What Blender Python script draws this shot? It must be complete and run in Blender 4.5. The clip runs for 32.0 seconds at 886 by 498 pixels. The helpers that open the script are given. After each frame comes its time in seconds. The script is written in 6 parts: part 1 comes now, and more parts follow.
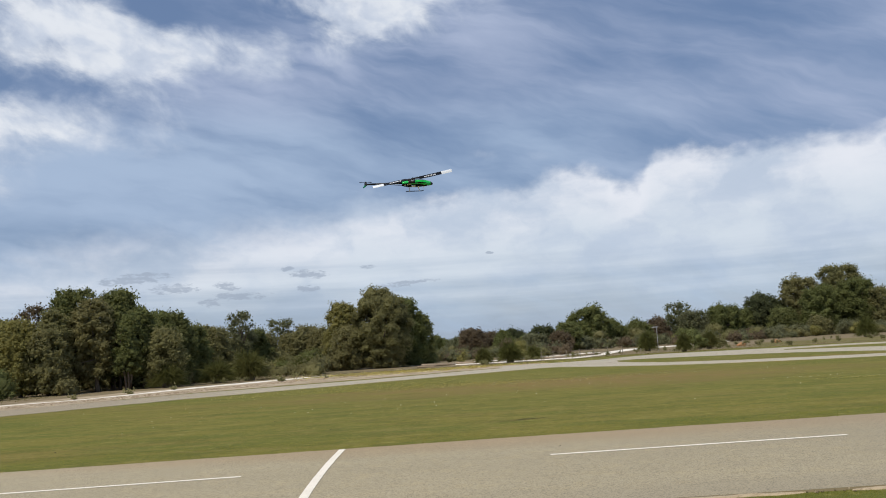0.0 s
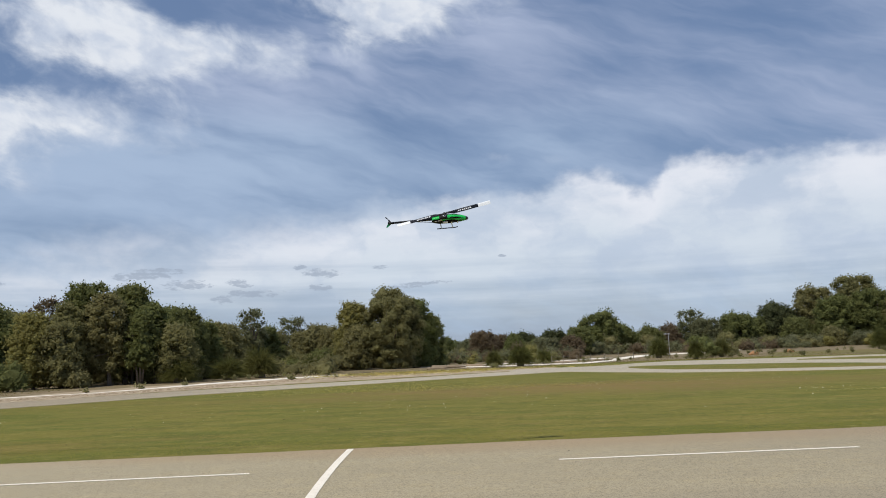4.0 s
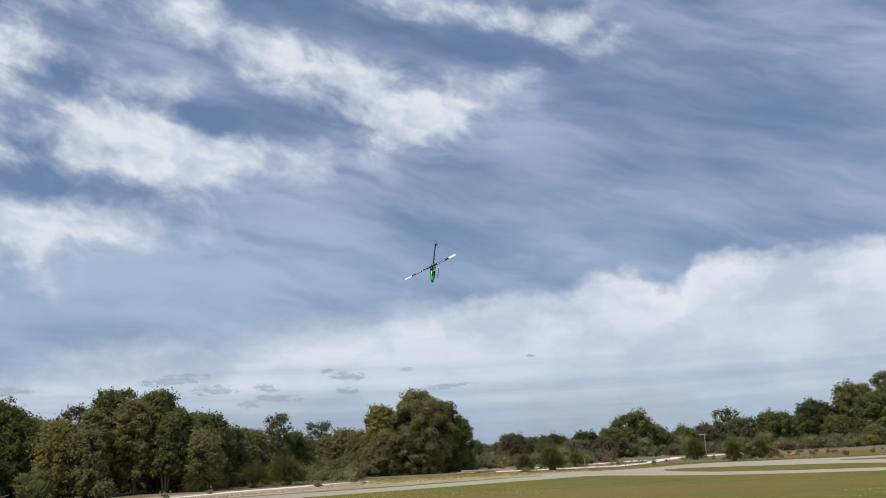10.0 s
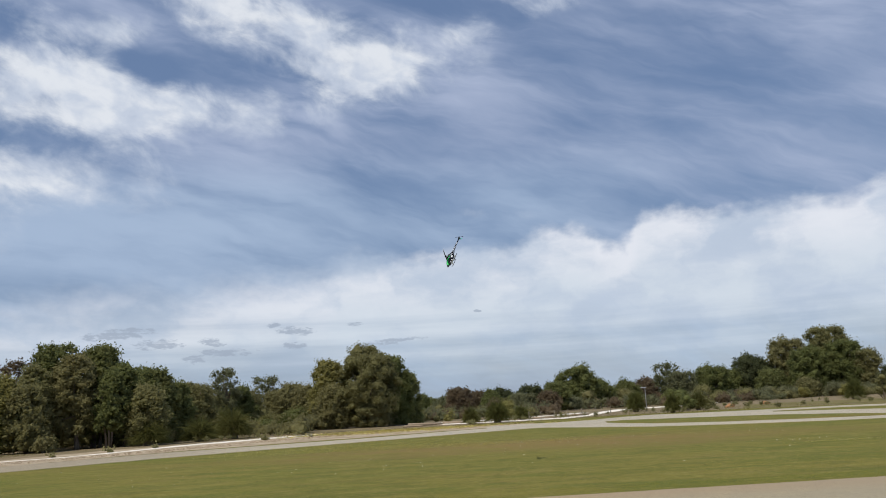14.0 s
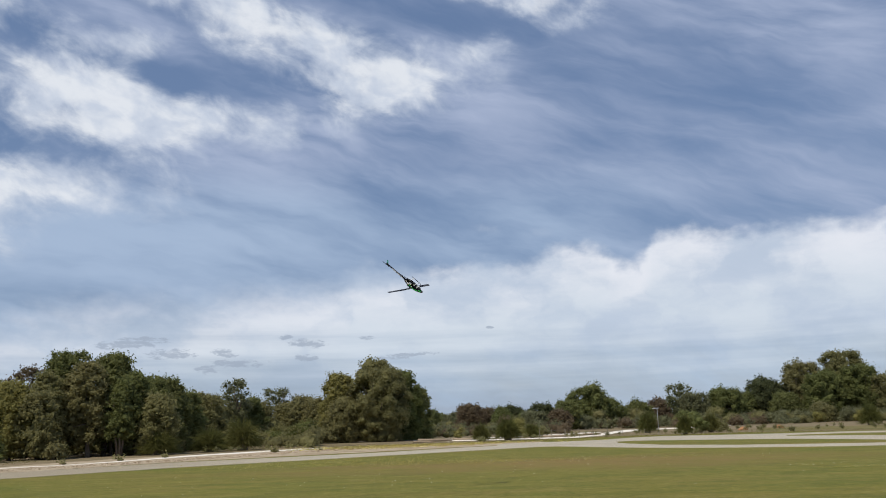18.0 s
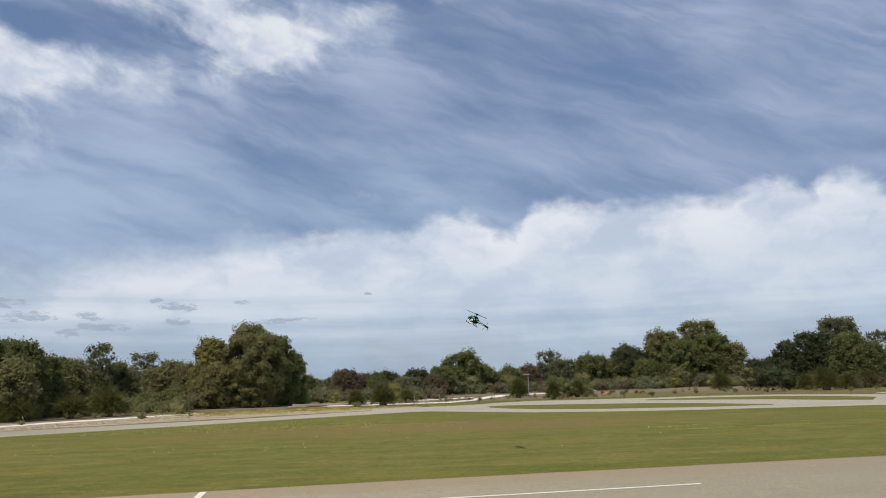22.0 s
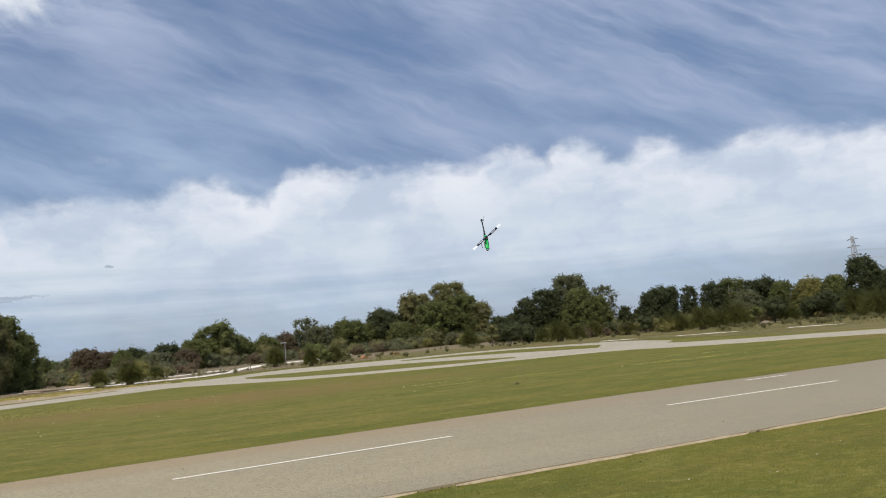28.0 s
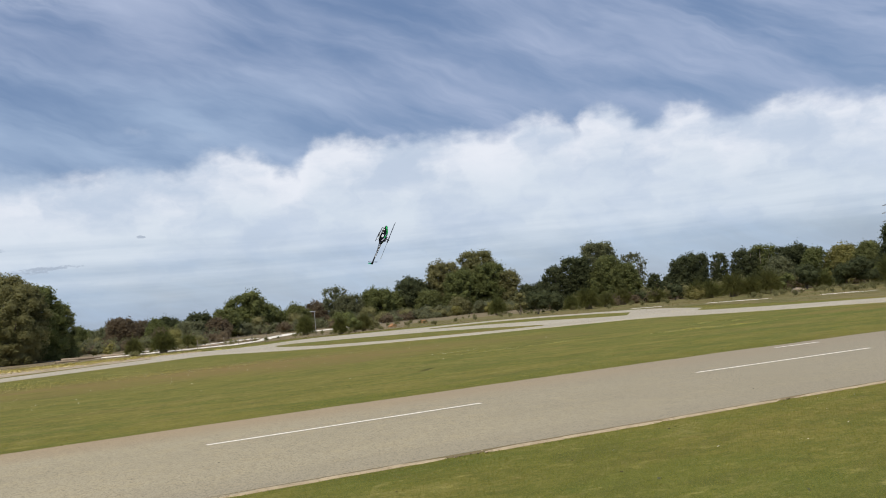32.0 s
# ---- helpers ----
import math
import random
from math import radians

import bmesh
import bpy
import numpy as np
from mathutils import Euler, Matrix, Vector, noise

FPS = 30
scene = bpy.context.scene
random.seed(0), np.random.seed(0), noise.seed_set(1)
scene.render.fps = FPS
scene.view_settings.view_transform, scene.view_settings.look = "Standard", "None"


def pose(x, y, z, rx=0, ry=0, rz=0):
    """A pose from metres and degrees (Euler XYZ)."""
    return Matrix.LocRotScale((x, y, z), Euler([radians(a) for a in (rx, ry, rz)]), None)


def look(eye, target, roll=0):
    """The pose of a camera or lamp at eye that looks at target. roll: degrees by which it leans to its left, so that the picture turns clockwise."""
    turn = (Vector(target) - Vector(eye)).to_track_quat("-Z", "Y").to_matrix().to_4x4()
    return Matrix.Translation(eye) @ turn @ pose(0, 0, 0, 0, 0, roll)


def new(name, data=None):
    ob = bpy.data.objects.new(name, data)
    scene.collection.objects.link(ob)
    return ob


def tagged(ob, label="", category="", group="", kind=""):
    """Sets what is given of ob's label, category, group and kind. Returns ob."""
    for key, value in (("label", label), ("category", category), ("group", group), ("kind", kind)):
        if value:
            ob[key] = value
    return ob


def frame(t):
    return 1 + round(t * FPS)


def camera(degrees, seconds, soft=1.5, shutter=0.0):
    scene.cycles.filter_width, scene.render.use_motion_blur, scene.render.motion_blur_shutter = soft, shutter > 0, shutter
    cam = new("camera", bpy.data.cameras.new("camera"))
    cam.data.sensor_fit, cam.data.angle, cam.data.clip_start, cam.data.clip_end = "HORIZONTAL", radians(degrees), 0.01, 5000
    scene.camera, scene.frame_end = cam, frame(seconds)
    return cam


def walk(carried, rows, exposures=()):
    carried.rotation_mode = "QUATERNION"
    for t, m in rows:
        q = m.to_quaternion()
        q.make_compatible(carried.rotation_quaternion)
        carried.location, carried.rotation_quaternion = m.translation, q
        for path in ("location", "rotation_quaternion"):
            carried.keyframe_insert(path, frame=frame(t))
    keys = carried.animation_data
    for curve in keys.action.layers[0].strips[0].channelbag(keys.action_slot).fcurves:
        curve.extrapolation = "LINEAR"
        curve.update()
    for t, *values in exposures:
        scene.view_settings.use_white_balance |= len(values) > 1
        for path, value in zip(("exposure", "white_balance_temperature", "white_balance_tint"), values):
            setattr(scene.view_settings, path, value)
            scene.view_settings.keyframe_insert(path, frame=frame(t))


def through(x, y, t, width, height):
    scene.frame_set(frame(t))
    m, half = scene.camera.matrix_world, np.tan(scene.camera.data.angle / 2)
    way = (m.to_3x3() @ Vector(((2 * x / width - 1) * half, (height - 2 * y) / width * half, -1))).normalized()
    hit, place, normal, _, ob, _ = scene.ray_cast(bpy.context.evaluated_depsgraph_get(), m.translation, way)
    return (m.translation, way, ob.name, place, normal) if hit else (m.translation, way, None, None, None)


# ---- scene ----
cam = camera(56.54, 32.0, soft=1.0)

# The filmer stands still on the grass beside the runway and turns with the phone.
EYE = 1.6


def aim(yaw, pitch, roll):
    return pose(0, 0, EYE, 90 + pitch, roll, yaw)


walk(cam, [
    (0.0, aim(-0.51, 6.97, 3.39)),
    (0.5, aim(0.81, 7.41, 2.80)),
    (1.0, aim(0.74, 8.05, 2.07)),
    (1.5, aim(0.42, 7.80, 1.97)),
    (2.0, aim(0.00, 6.91, 1.92)),
    (2.5, aim(0.14, 6.30, 1.38)),
    (3.0, aim(0.44, 6.42, 1.69)),
    (3.5, aim(0.43, 6.78, 1.98)),
    (5.5, aim(-0.33, 9.20, 1.86)),
    (6.0, aim(-0.12, 10.80, 1.94)),
    (6.5, aim(-0.06, 12.26, 1.88)),
    (7.0, aim(1.07, 11.35, 2.00)),
    (7.5, aim(2.96, 10.17, 2.23)),
    (8.0, aim(4.47, 9.68, 2.37)),
    (8.5, aim(5.14, 9.88, 2.34)),
    (9.0, aim(5.05, 11.22, 1.88)),
    (9.5, aim(3.73, 14.59, 1.93)),
    (10.0, aim(2.20, 14.21, 2.71)),
    (10.5, aim(-1.02, 10.38, 2.83)),
    (11.0, aim(-5.02, 9.10, 2.59)),
    (11.5, aim(-7.31, 9.94, 2.69)),
    (12.0, aim(-8.28, 9.47, 3.20)),
    (12.5, aim(-9.04, 8.63, 3.58)),
    (13.0, aim(-9.16, 8.03, 3.86)),
    (13.5, aim(-5.45, 9.46, 3.40)),
    (14.0, aim(-1.41, 10.94, 2.96)),
    (14.5, aim(-0.13, 11.01, 2.46)),
    (16.5, aim(0.17, 10.67, 0.89)),
    (17.0, aim(-0.63, 11.58, 1.22)),
    (17.5, aim(-0.86, 12.46, 1.49)),
    (18.0, aim(-0.71, 12.04, 1.63)),
    (18.5, aim(-0.57, 10.95, 1.56)),
    (19.0, aim(-0.31, 10.46, 1.61)),
    (19.5, aim(0.17, 10.60, 1.82)),
    (20.0, aim(0.73, 10.88, 1.91)),
    (20.5, aim(0.29, 10.99, 1.89)),
    (21.0, aim(-1.53, 11.06, 1.80)),
    (21.5, aim(-5.00, 10.92, 1.62)),
    (22.0, aim(-9.20, 9.48, 1.66)),
    (22.5, aim(-12.98, 7.68, 1.81)),
    (23.0, aim(-17.07, 6.99, 2.06)),
    (23.5, aim(-24.16, 5.79, 2.34)),
    (24.0, aim(-29.20, 6.06, 3.04)),
    (24.5, aim(-29.89, 6.74, 3.13)),
    (25.0, aim(-29.98, 6.27, 3.60)),
    (25.5, aim(-30.68, 5.95, 4.16)),
    (27.5, aim(-32.04, 6.23, 5.04)),
    (28.0, aim(-25.83, 6.20, 5.09)),
    (28.5, aim(-21.55, 4.30, 5.55)),
    (29.0, aim(-22.99, 3.74, 5.58)),
    (29.5, aim(-26.68, 4.50, 4.98)),
    (30.0, aim(-27.66, 4.61, 4.53)),
    (30.5, aim(-28.11, 4.32, 4.78)),
    (31.0, aim(-27.45, 4.27, 5.49)),
    (31.5, aim(-26.28, 4.16, 5.69)),
    (32.0, aim(-23.87, 4.18, 5.27)),
], exposures=[(0, 0.0), (9, 0.0), (10, -0.04), (12, 0.02), (14, -0.03), (18, -0.02), (23, -0.03), (25.5, 0.0), (27.5, 0.05), (28.6, -0.02), (29.8, 0.03), (32, 0.06)])

# ---- daylight ----
SUN_AZ, SUN_EL = -140.0, 55.0


def sky_world():
    world = bpy.data.worlds.new("sky")
    scene.world = world
    world.use_nodes = True
    nt = world.node_tree
    nt.nodes.clear()
    N, L = nt.nodes, nt.links

    def node(kind, **kw):
        n = N.new(kind)
        for k, v in kw.items():
            setattr(n, k, v)
        return n

    def put(sock, v):
        if isinstance(v, bpy.types.NodeSocket):
            L.new(v, sock)
        elif v is not None:
            sock.default_value = v

    def m(op, a, b=None, c=None, clamp=False):
        n = node("ShaderNodeMath", operation=op, use_clamp=clamp)
        for s, v in zip(n.inputs, (a, b, c)):
            put(s, v)
        return n.outputs[0]

    def smooth(v, a, b, lo=0.0, hi=1.0):
        n = node("ShaderNodeMapRange", interpolation_type="SMOOTHSTEP")
        for s, q in zip(n.inputs, (v, a, b, lo, hi)):
            put(s, q)
        return n.outputs[0]

    def vec(x, y, z=0.0):
        n = node("ShaderNodeCombineXYZ")
        for s, q in zip(n.inputs, (x, y, z)):
            put(s, q)
        return n.outputs[0]

    def noise_of(v, scale, detail=4.0, rough=0.55, twist=0.0):
        n = node("ShaderNodeTexNoise")
        put(n.inputs["Vector"], v)
        n.inputs["Scale"].default_value = scale
        n.inputs["Detail"].default_value = detail
        n.inputs["Roughness"].default_value = rough
        n.inputs["Distortion"].default_value = twist
        return n.outputs["Fac"]

    def mix(f, a, b):
        n = node("ShaderNodeMix", data_type="RGBA")
        put(n.inputs[0], f)
        put(n.inputs[6], a)
        put(n.inputs[7], b)
        return n.outputs[2]

    sky = node("ShaderNodeTexSky", sky_type="NISHITA", sun_disc=False, sun_elevation=radians(SUN_EL),
               sun_rotation=radians(SUN_AZ), altitude=20.0, air_density=1.0, dust_density=1.2, ozone_density=1.0)
    way = node("ShaderNodeTexCoord").outputs["Generated"]
    sep = node("ShaderNodeSeparateXYZ")
    L.new(way, sep.inputs[0])
    X, Y, Z = sep.outputs
    deg = 180 / math.pi
    az = m("MULTIPLY", m("ARCTAN2", X, Y), deg)
    el = m("MULTIPLY", m("ARCSINE", Z), deg)
    plane = vec(az, el)

    def spot(a0, e0, wa, we, tilt=0.0):
        """Squared distance from a slanting oval patch of sky; it falls to the right by tilt degrees."""
        n = node("ShaderNodeMapping", vector_type="TEXTURE")
        put(n.inputs["Vector"], plane)
        n.inputs["Location"].default_value = (a0, e0, 0)
        n.inputs["Rotation"].default_value = (0, 0, radians(-tilt))
        n.inputs["Scale"].default_value = (wa, we, 1)
        d = node("ShaderNodeVectorMath", operation="DOT_PRODUCT")
        L.new(n.outputs[0], d.inputs[0])
        L.new(n.outputs[0], d.inputs[1])
        return d.outputs["Value"]

    def blobs(spots, wide=1.0):
        total = 0.0
        for a0, e0, wa, we, tilt, gain in spots:
            total = m("MULTIPLY_ADD", m("POWER", 0.3679, spot(a0, e0, wa * wide, we * wide, tilt)), gain, total)
        return total

    # high thin streaks, drawn out along the wind: level in the west, slanting in the east
    drift = m("ADD", el, m("MULTIPLY", az, m("ADD", 0.25, m("MULTIPLY", az, 0.0026))))
    wob = m("MULTIPLY", noise_of(vec(m("MULTIPLY", az, 0.07), m("MULTIPLY", el, 0.11)), 1.0, 4.0, 0.6), 4.2)
    flow = m("ADD", drift, wob)
    lines = noise_of(vec(m("MULTIPLY", az, 0.075), m("MULTIPLY", flow, 0.33)), 1.0, 5.0, 0.55, 0.3)
    hairs = noise_of(vec(m("MULTIPLY", az, 0.24), m("MULTIPLY", flow, 0.95), 6.1), 1.0, 4.0, 0.52, 0.2)
    broad = noise_of(vec(m("MULTIPLY", az, 0.055), m("MULTIPLY", flow, 0.12), 3.7), 1.0, 3.0, 0.5)
    patchy = smooth(noise_of(vec(m("MULTIPLY", az, 0.09), m("MULTIPLY", el, 0.16), 8.2), 1.0, 2.0, 0.5), 0.38, 0.64, 0.25, 1.0)
    lift = blobs(((-15, 14.2, 15, 3.6, 0, 0.17), (-10, 19.0, 9, 3.6, 6, 0.12), (-27, 10.5, 10, 3.0, 0, 0.22), (14, 17.0, 9, 1.3, 14, 0.10),
                  (7, 21.5, 7, 1.6, 16, 0.10), (36, 17, 10, 3, 20, 0.05), (21, 21.3, 8, 2.0, 22, -0.10), (36, 20.5, 14, 4.5, 0, 0.08), (20, 15.3, 7, 1.5, 14, 0.08),
                  (55, 17.0, 6, 4, 22, 0.12), (4, 15, 6, 2, 8, 0.07), (-28, 25.3, 4.0, 2.4, 0, -0.20), (-17.5, 23.0, 4, 1.1, 8, -0.20),
                  (-29, 18.4, 4.0, 2.2, 10, -0.16), (-13.5, 31.0, 6, 1.6, 8, -0.18), (1.5, 27.4, 5, 1.0, 6, -0.14), (14, 24.5, 6, 1.6, 24, 0.07),
                  (27, 25.5, 9, 2.0, 22, 0.07), (12, 19.0, 6, 1.3, 16, -0.10)))
    veil = smooth(m("ADD", m("ADD", m("ADD", m("MULTIPLY", lines, 0.62), m("MULTIPLY", broad, 0.45)),
                             m("MULTIPLY", m("MULTIPLY", m("SUBTRACT", hairs, 0.5), patchy), 0.27)), m("ADD", lift, 0.095)), 0.455, 0.955)

    # bright puffs of the middle layer, high and towards the west
    total = blobs(((-33.0, 27.2, 3.8, 2.4, 0, 1.0), (-33.5, 24.4, 3.2, 1.6, 0, 0.85), (-28.3, 26.2, 2.6, 0.9, 24, 0.60), (-25.3, 28.3, 2.6, 0.8, 28, 0.62),
                   (-15.2, 28.3, 7.0, 1.4, 13, 1.08), (-20.6, 29.6, 2.8, 1.3, 0, 0.55), (-8.0, 26.1, 4.4, 1.5, 15, 0.82), (-0.4, 24.2, 4.2, 1.9, -4, 1.22),
                   (-2.4, 22.8, 3.2, 1.0, -12, 0.75), (4.4, 25.5, 2.6, 0.8, -16, 0.52), (-7.0, 24.0, 4.4, 1.6, 14, 0.66), (-20.6, 25.2, 4.6, 0.95, -4, 0.92),
                   (-22.7, 21.7, 4.2, 2.0, 20, 1.22), (-22.6, 19.5, 4.8, 1.2, 8, 0.72), (-17.3, 20.8, 4.4, 1.4, 10, 0.86), (-12.0, 20.7, 4.8, 1.5, 8, 0.70),
                   (-32.6, 20.1, 2.8, 0.8, 12, 0.90), (-31.8, 14.6, 4.4, 2.5, 12, 0.95), (-26.4, 15.8, 4.8, 1.0, 8, 0.76), (-22.5, 16.2, 7.0, 2.0, 8, 0.40),
                   (-4.5, 31.2, 4.6, 0.95, 8, 0.95), (4.6, 29.5, 4.6, 0.85, 12, 0.80), (9.2, 28.6, 3.0, 0.9, -24, 0.72), (11.2, 27.0, 3.4, 0.8, -8, 0.52),
                   (5.8, 13.2, 2.6, 0.45, 6, 0.42), (-33.0, 10.6, 4.0, 1.5, 0, 0.45),
                   (-38, 21, 4.0, 2.0, 0, 0.8), (-27.3, 20.6, 3.6, 2.2, 10, 0.48), (-28, 24.4, 3.2, 1.0, 0, -0.40), (-17.3, 23.1, 3.4, 0.8, 10, -0.5), (-30, 17.9, 2.2, 0.9, 10, -0.35),
                   (-22.6, 27.0, 3.2, 0.6, 10, -0.4), (-12.5, 30.4, 5.0, 0.8, 12, -0.4), (1.0, 27.3, 4.0, 0.7, 6, -0.4)), 1.15)
    bent = vec(m("MULTIPLY", az, 0.27), m("MULTIPLY", m("ADD", el, m("MULTIPLY", az, 0.18)), 0.42), 1.3)
    fluff = m("SUBTRACT", noise_of(bent, 1.0, 6.0, 0.57, 0.25), 0.5)
    gate = smooth(total, 0.0, 0.36)
    curd = noise_of(vec(m("MULTIPLY", az, 0.40), m("MULTIPLY", m("ADD", el, m("MULTIPLY", az, 0.18)), 0.62), 7.7), 1.0, 4.0, 0.52, 0.2)
    puffs = smooth(m("ADD", total, m("MULTIPLY", m("MULTIPLY", fluff, gate), 3.3)), 0.10, 1.60)

    # the long bank of cloud with its knobbly upper edge
    curve = node("ShaderNodeFloatCurve")
    edge = ((-40, 4.6), (-31.7, 6.1), (-25, 7.6), (-18.5, 8.5), (-12.3, 9.3), (-6.5, 9.9), (-5.0, 10.8), (0, 10.7), (4.2, 11.3), (6.5, 10.9), (8.6, 12.0), (11, 12.1),
            (12.6, 11.5), (14.3, 10.7), (15.5, 12.3), (17, 12.65), (21, 12.2), (25.6, 12.3), (29.6, 12.1), (30.9, 13.0), (32.2, 13.0), (33.4, 12.5), (34.0, 11.75),
            (35.0, 12.8), (36.4, 12.95), (37.6, 12.3), (39.4, 11.4), (40.6, 12.1), (42.2, 12.2), (44.0, 11.0), (46.7, 11.6), (48.2, 11.8), (53, 10.9), (56, 10.9),
            (58, 10.3), (62, 10.0), (70, 9.0))
    pts = curve.mapping.curves[0].points
    while len(pts) < len(edge):
        pts.new(0.5, 0.5)
    for p, (a, e) in zip(pts, edge):
        p.location = ((a + 42) / 115, e / 20)
    curve.mapping.update()
    put(curve.inputs[0], 1.0)
    swirl = m("SUBTRACT", noise_of(vec(m("MULTIPLY", az, 0.55), m("MULTIPLY", el, 0.7), 4.0), 1.0, 3.0, 0.5), 0.5)
    put(curve.inputs[1], m("DIVIDE", m("ADD", m("MULTIPLY_ADD", swirl, 1.5, az), 42.0), 115.0))
    top = m("MULTIPLY", curve.outputs[0], 20.0)
    knob = m("MULTIPLY", m("SUBTRACT", noise_of(vec(m("MULTIPLY", az, 0.8), m("MULTIPLY", el, 1.2), 2.0), 1.0, 4.0, 0.52), 0.5), 1.6)
    above = m("ADD", m("SUBTRACT", m("SUBTRACT", el, top), knob), 0.25)
    softness = smooth(az, -18.0, 5.0, 2.3, 0.80)
    bank_up = smooth(m("DIVIDE", above, softness), 0.75, -1.3)
    low = noise_of(vec(m("MULTIPLY", az, 0.035), m("MULTIPLY", el, 0.62), 2.0), 1.0, 5.0, 0.58)
    bank_low = smooth(m("ADD", el, m("MULTIPLY", m("SUBTRACT", low, 0.5), 9.0)), 1.5, 7.0, 0.30, 1.0)
    shade = noise_of(vec(m("MULTIPLY_ADD", swirl, 0.5, m("MULTIPLY", az, 0.15)), m("MULTIPLY", el, 0.26), 5.0), 1.0, 6.0, 0.55)
    bank = m("MULTIPLY", bank_up, m("MULTIPLY", bank_low, smooth(shade, 0.2, 0.75, 0.82, 1.0)))

    # small torn grey scraps under the bank
    scraps = ((-19.9, 5.7, 2.5, 0.42, -6), (-17.4, 5.0, 1.9, 0.36, 0), (-29.6, 5.1, 1.5, 0.34, 0), (-8.5, 5.7, 1.5, 0.32, 4), (-14.0, 5.1, 0.9, 0.32, 10),
              (-13.2, 4.4, 2.2, 0.30, 0), (-9.9, 6.1, 0.5, 0.22, 0), (-15.0, 4.0, 1.0, 0.26, 0), (-8.5, 4.7, 0.9, 0.25, 0), (-4.4, 6.0, 0.6, 0.16, 0),
              (-2.0, 4.7, 2.4, 0.22, -4), (4.1, 6.5, 0.36, 0.11, 0))
    grey = None
    ragged = m("MULTIPLY", m("SUBTRACT", noise_of(vec(m("MULTIPLY", az, 1.5), m("MULTIPLY", el, 4.2), 9.0), 1.0, 5.0, 0.62), 0.5), 4.6)
    for patch in scraps:
        g = smooth(m("ADD", spot(*patch), ragged), 0.95, 0.05)
        grey = g if grey is None else m("MAXIMUM", grey, g)

    k = 10.0
    blue = mix(0.6, sky.outputs[0], (0.148 * k, 0.228 * k, 0.412 * k, 1))
    cool = m("MULTIPLY", smooth(az, 24.0, 8.0), smooth(el, 19.0, 14.0))
    thin = mix(cool, (0.468 * k, 0.535 * k, 0.705 * k, 1), (0.415 * k, 0.525 * k, 0.70 * k, 1))
    haze = mix(smooth(el, 9.0, 2.0), thin, (0.40 * k, 0.545 * k, 0.74 * k, 1))
    c = mix(m("MULTIPLY", veil, 0.86), blue, haze)
    c = mix(m("MULTIPLY", puffs, 0.93), c, mix(m("MULTIPLY", smooth(puffs, 0.25, 1.0), smooth(curd, 0.34, 0.62)), (0.60 * k, 0.665 * k, 0.78 * k, 1), (0.80 * k, 0.835 * k, 0.89 * k, 1)))
    rim = mix(smooth(above, -5.0, -0.4), (0.672 * k, 0.742 * k, 0.825 * k, 1), (0.82 * k, 0.845 * k, 0.91 * k, 1))
    c = mix(m("MULTIPLY", bank, 0.95), c, mix(smooth(shade, 0.33, 0.60), (0.575 * k, 0.655 * k, 0.775 * k, 1), rim))
    c = mix(m("MULTIPLY", grey, 0.70), c, (0.34 * k, 0.40 * k, 0.50 * k, 1))
    bg = node("ShaderNodeBackground")
    put(bg.inputs[0], c)
    bg.inputs[1].default_value = 0.1
    out = node("ShaderNodeOutputWorld")
    L.new(bg.outputs[0], out.inputs[0])


sky_world()
sun = bpy.data.lights.new("sun", "SUN")
sun.energy, sun.angle, sun.color = 3.55, radians(0.6), (1.0, 0.92, 0.80)
sun_ob = new("sun", sun)
a_, e_ = radians(SUN_AZ), radians(SUN_EL)
sun_ob.matrix_world = look((60 * math.sin(a_) * math.cos(e_), 60 * math.cos(a_) * math.cos(e_), 60 * math.sin(e_)), (0, 0, 0))


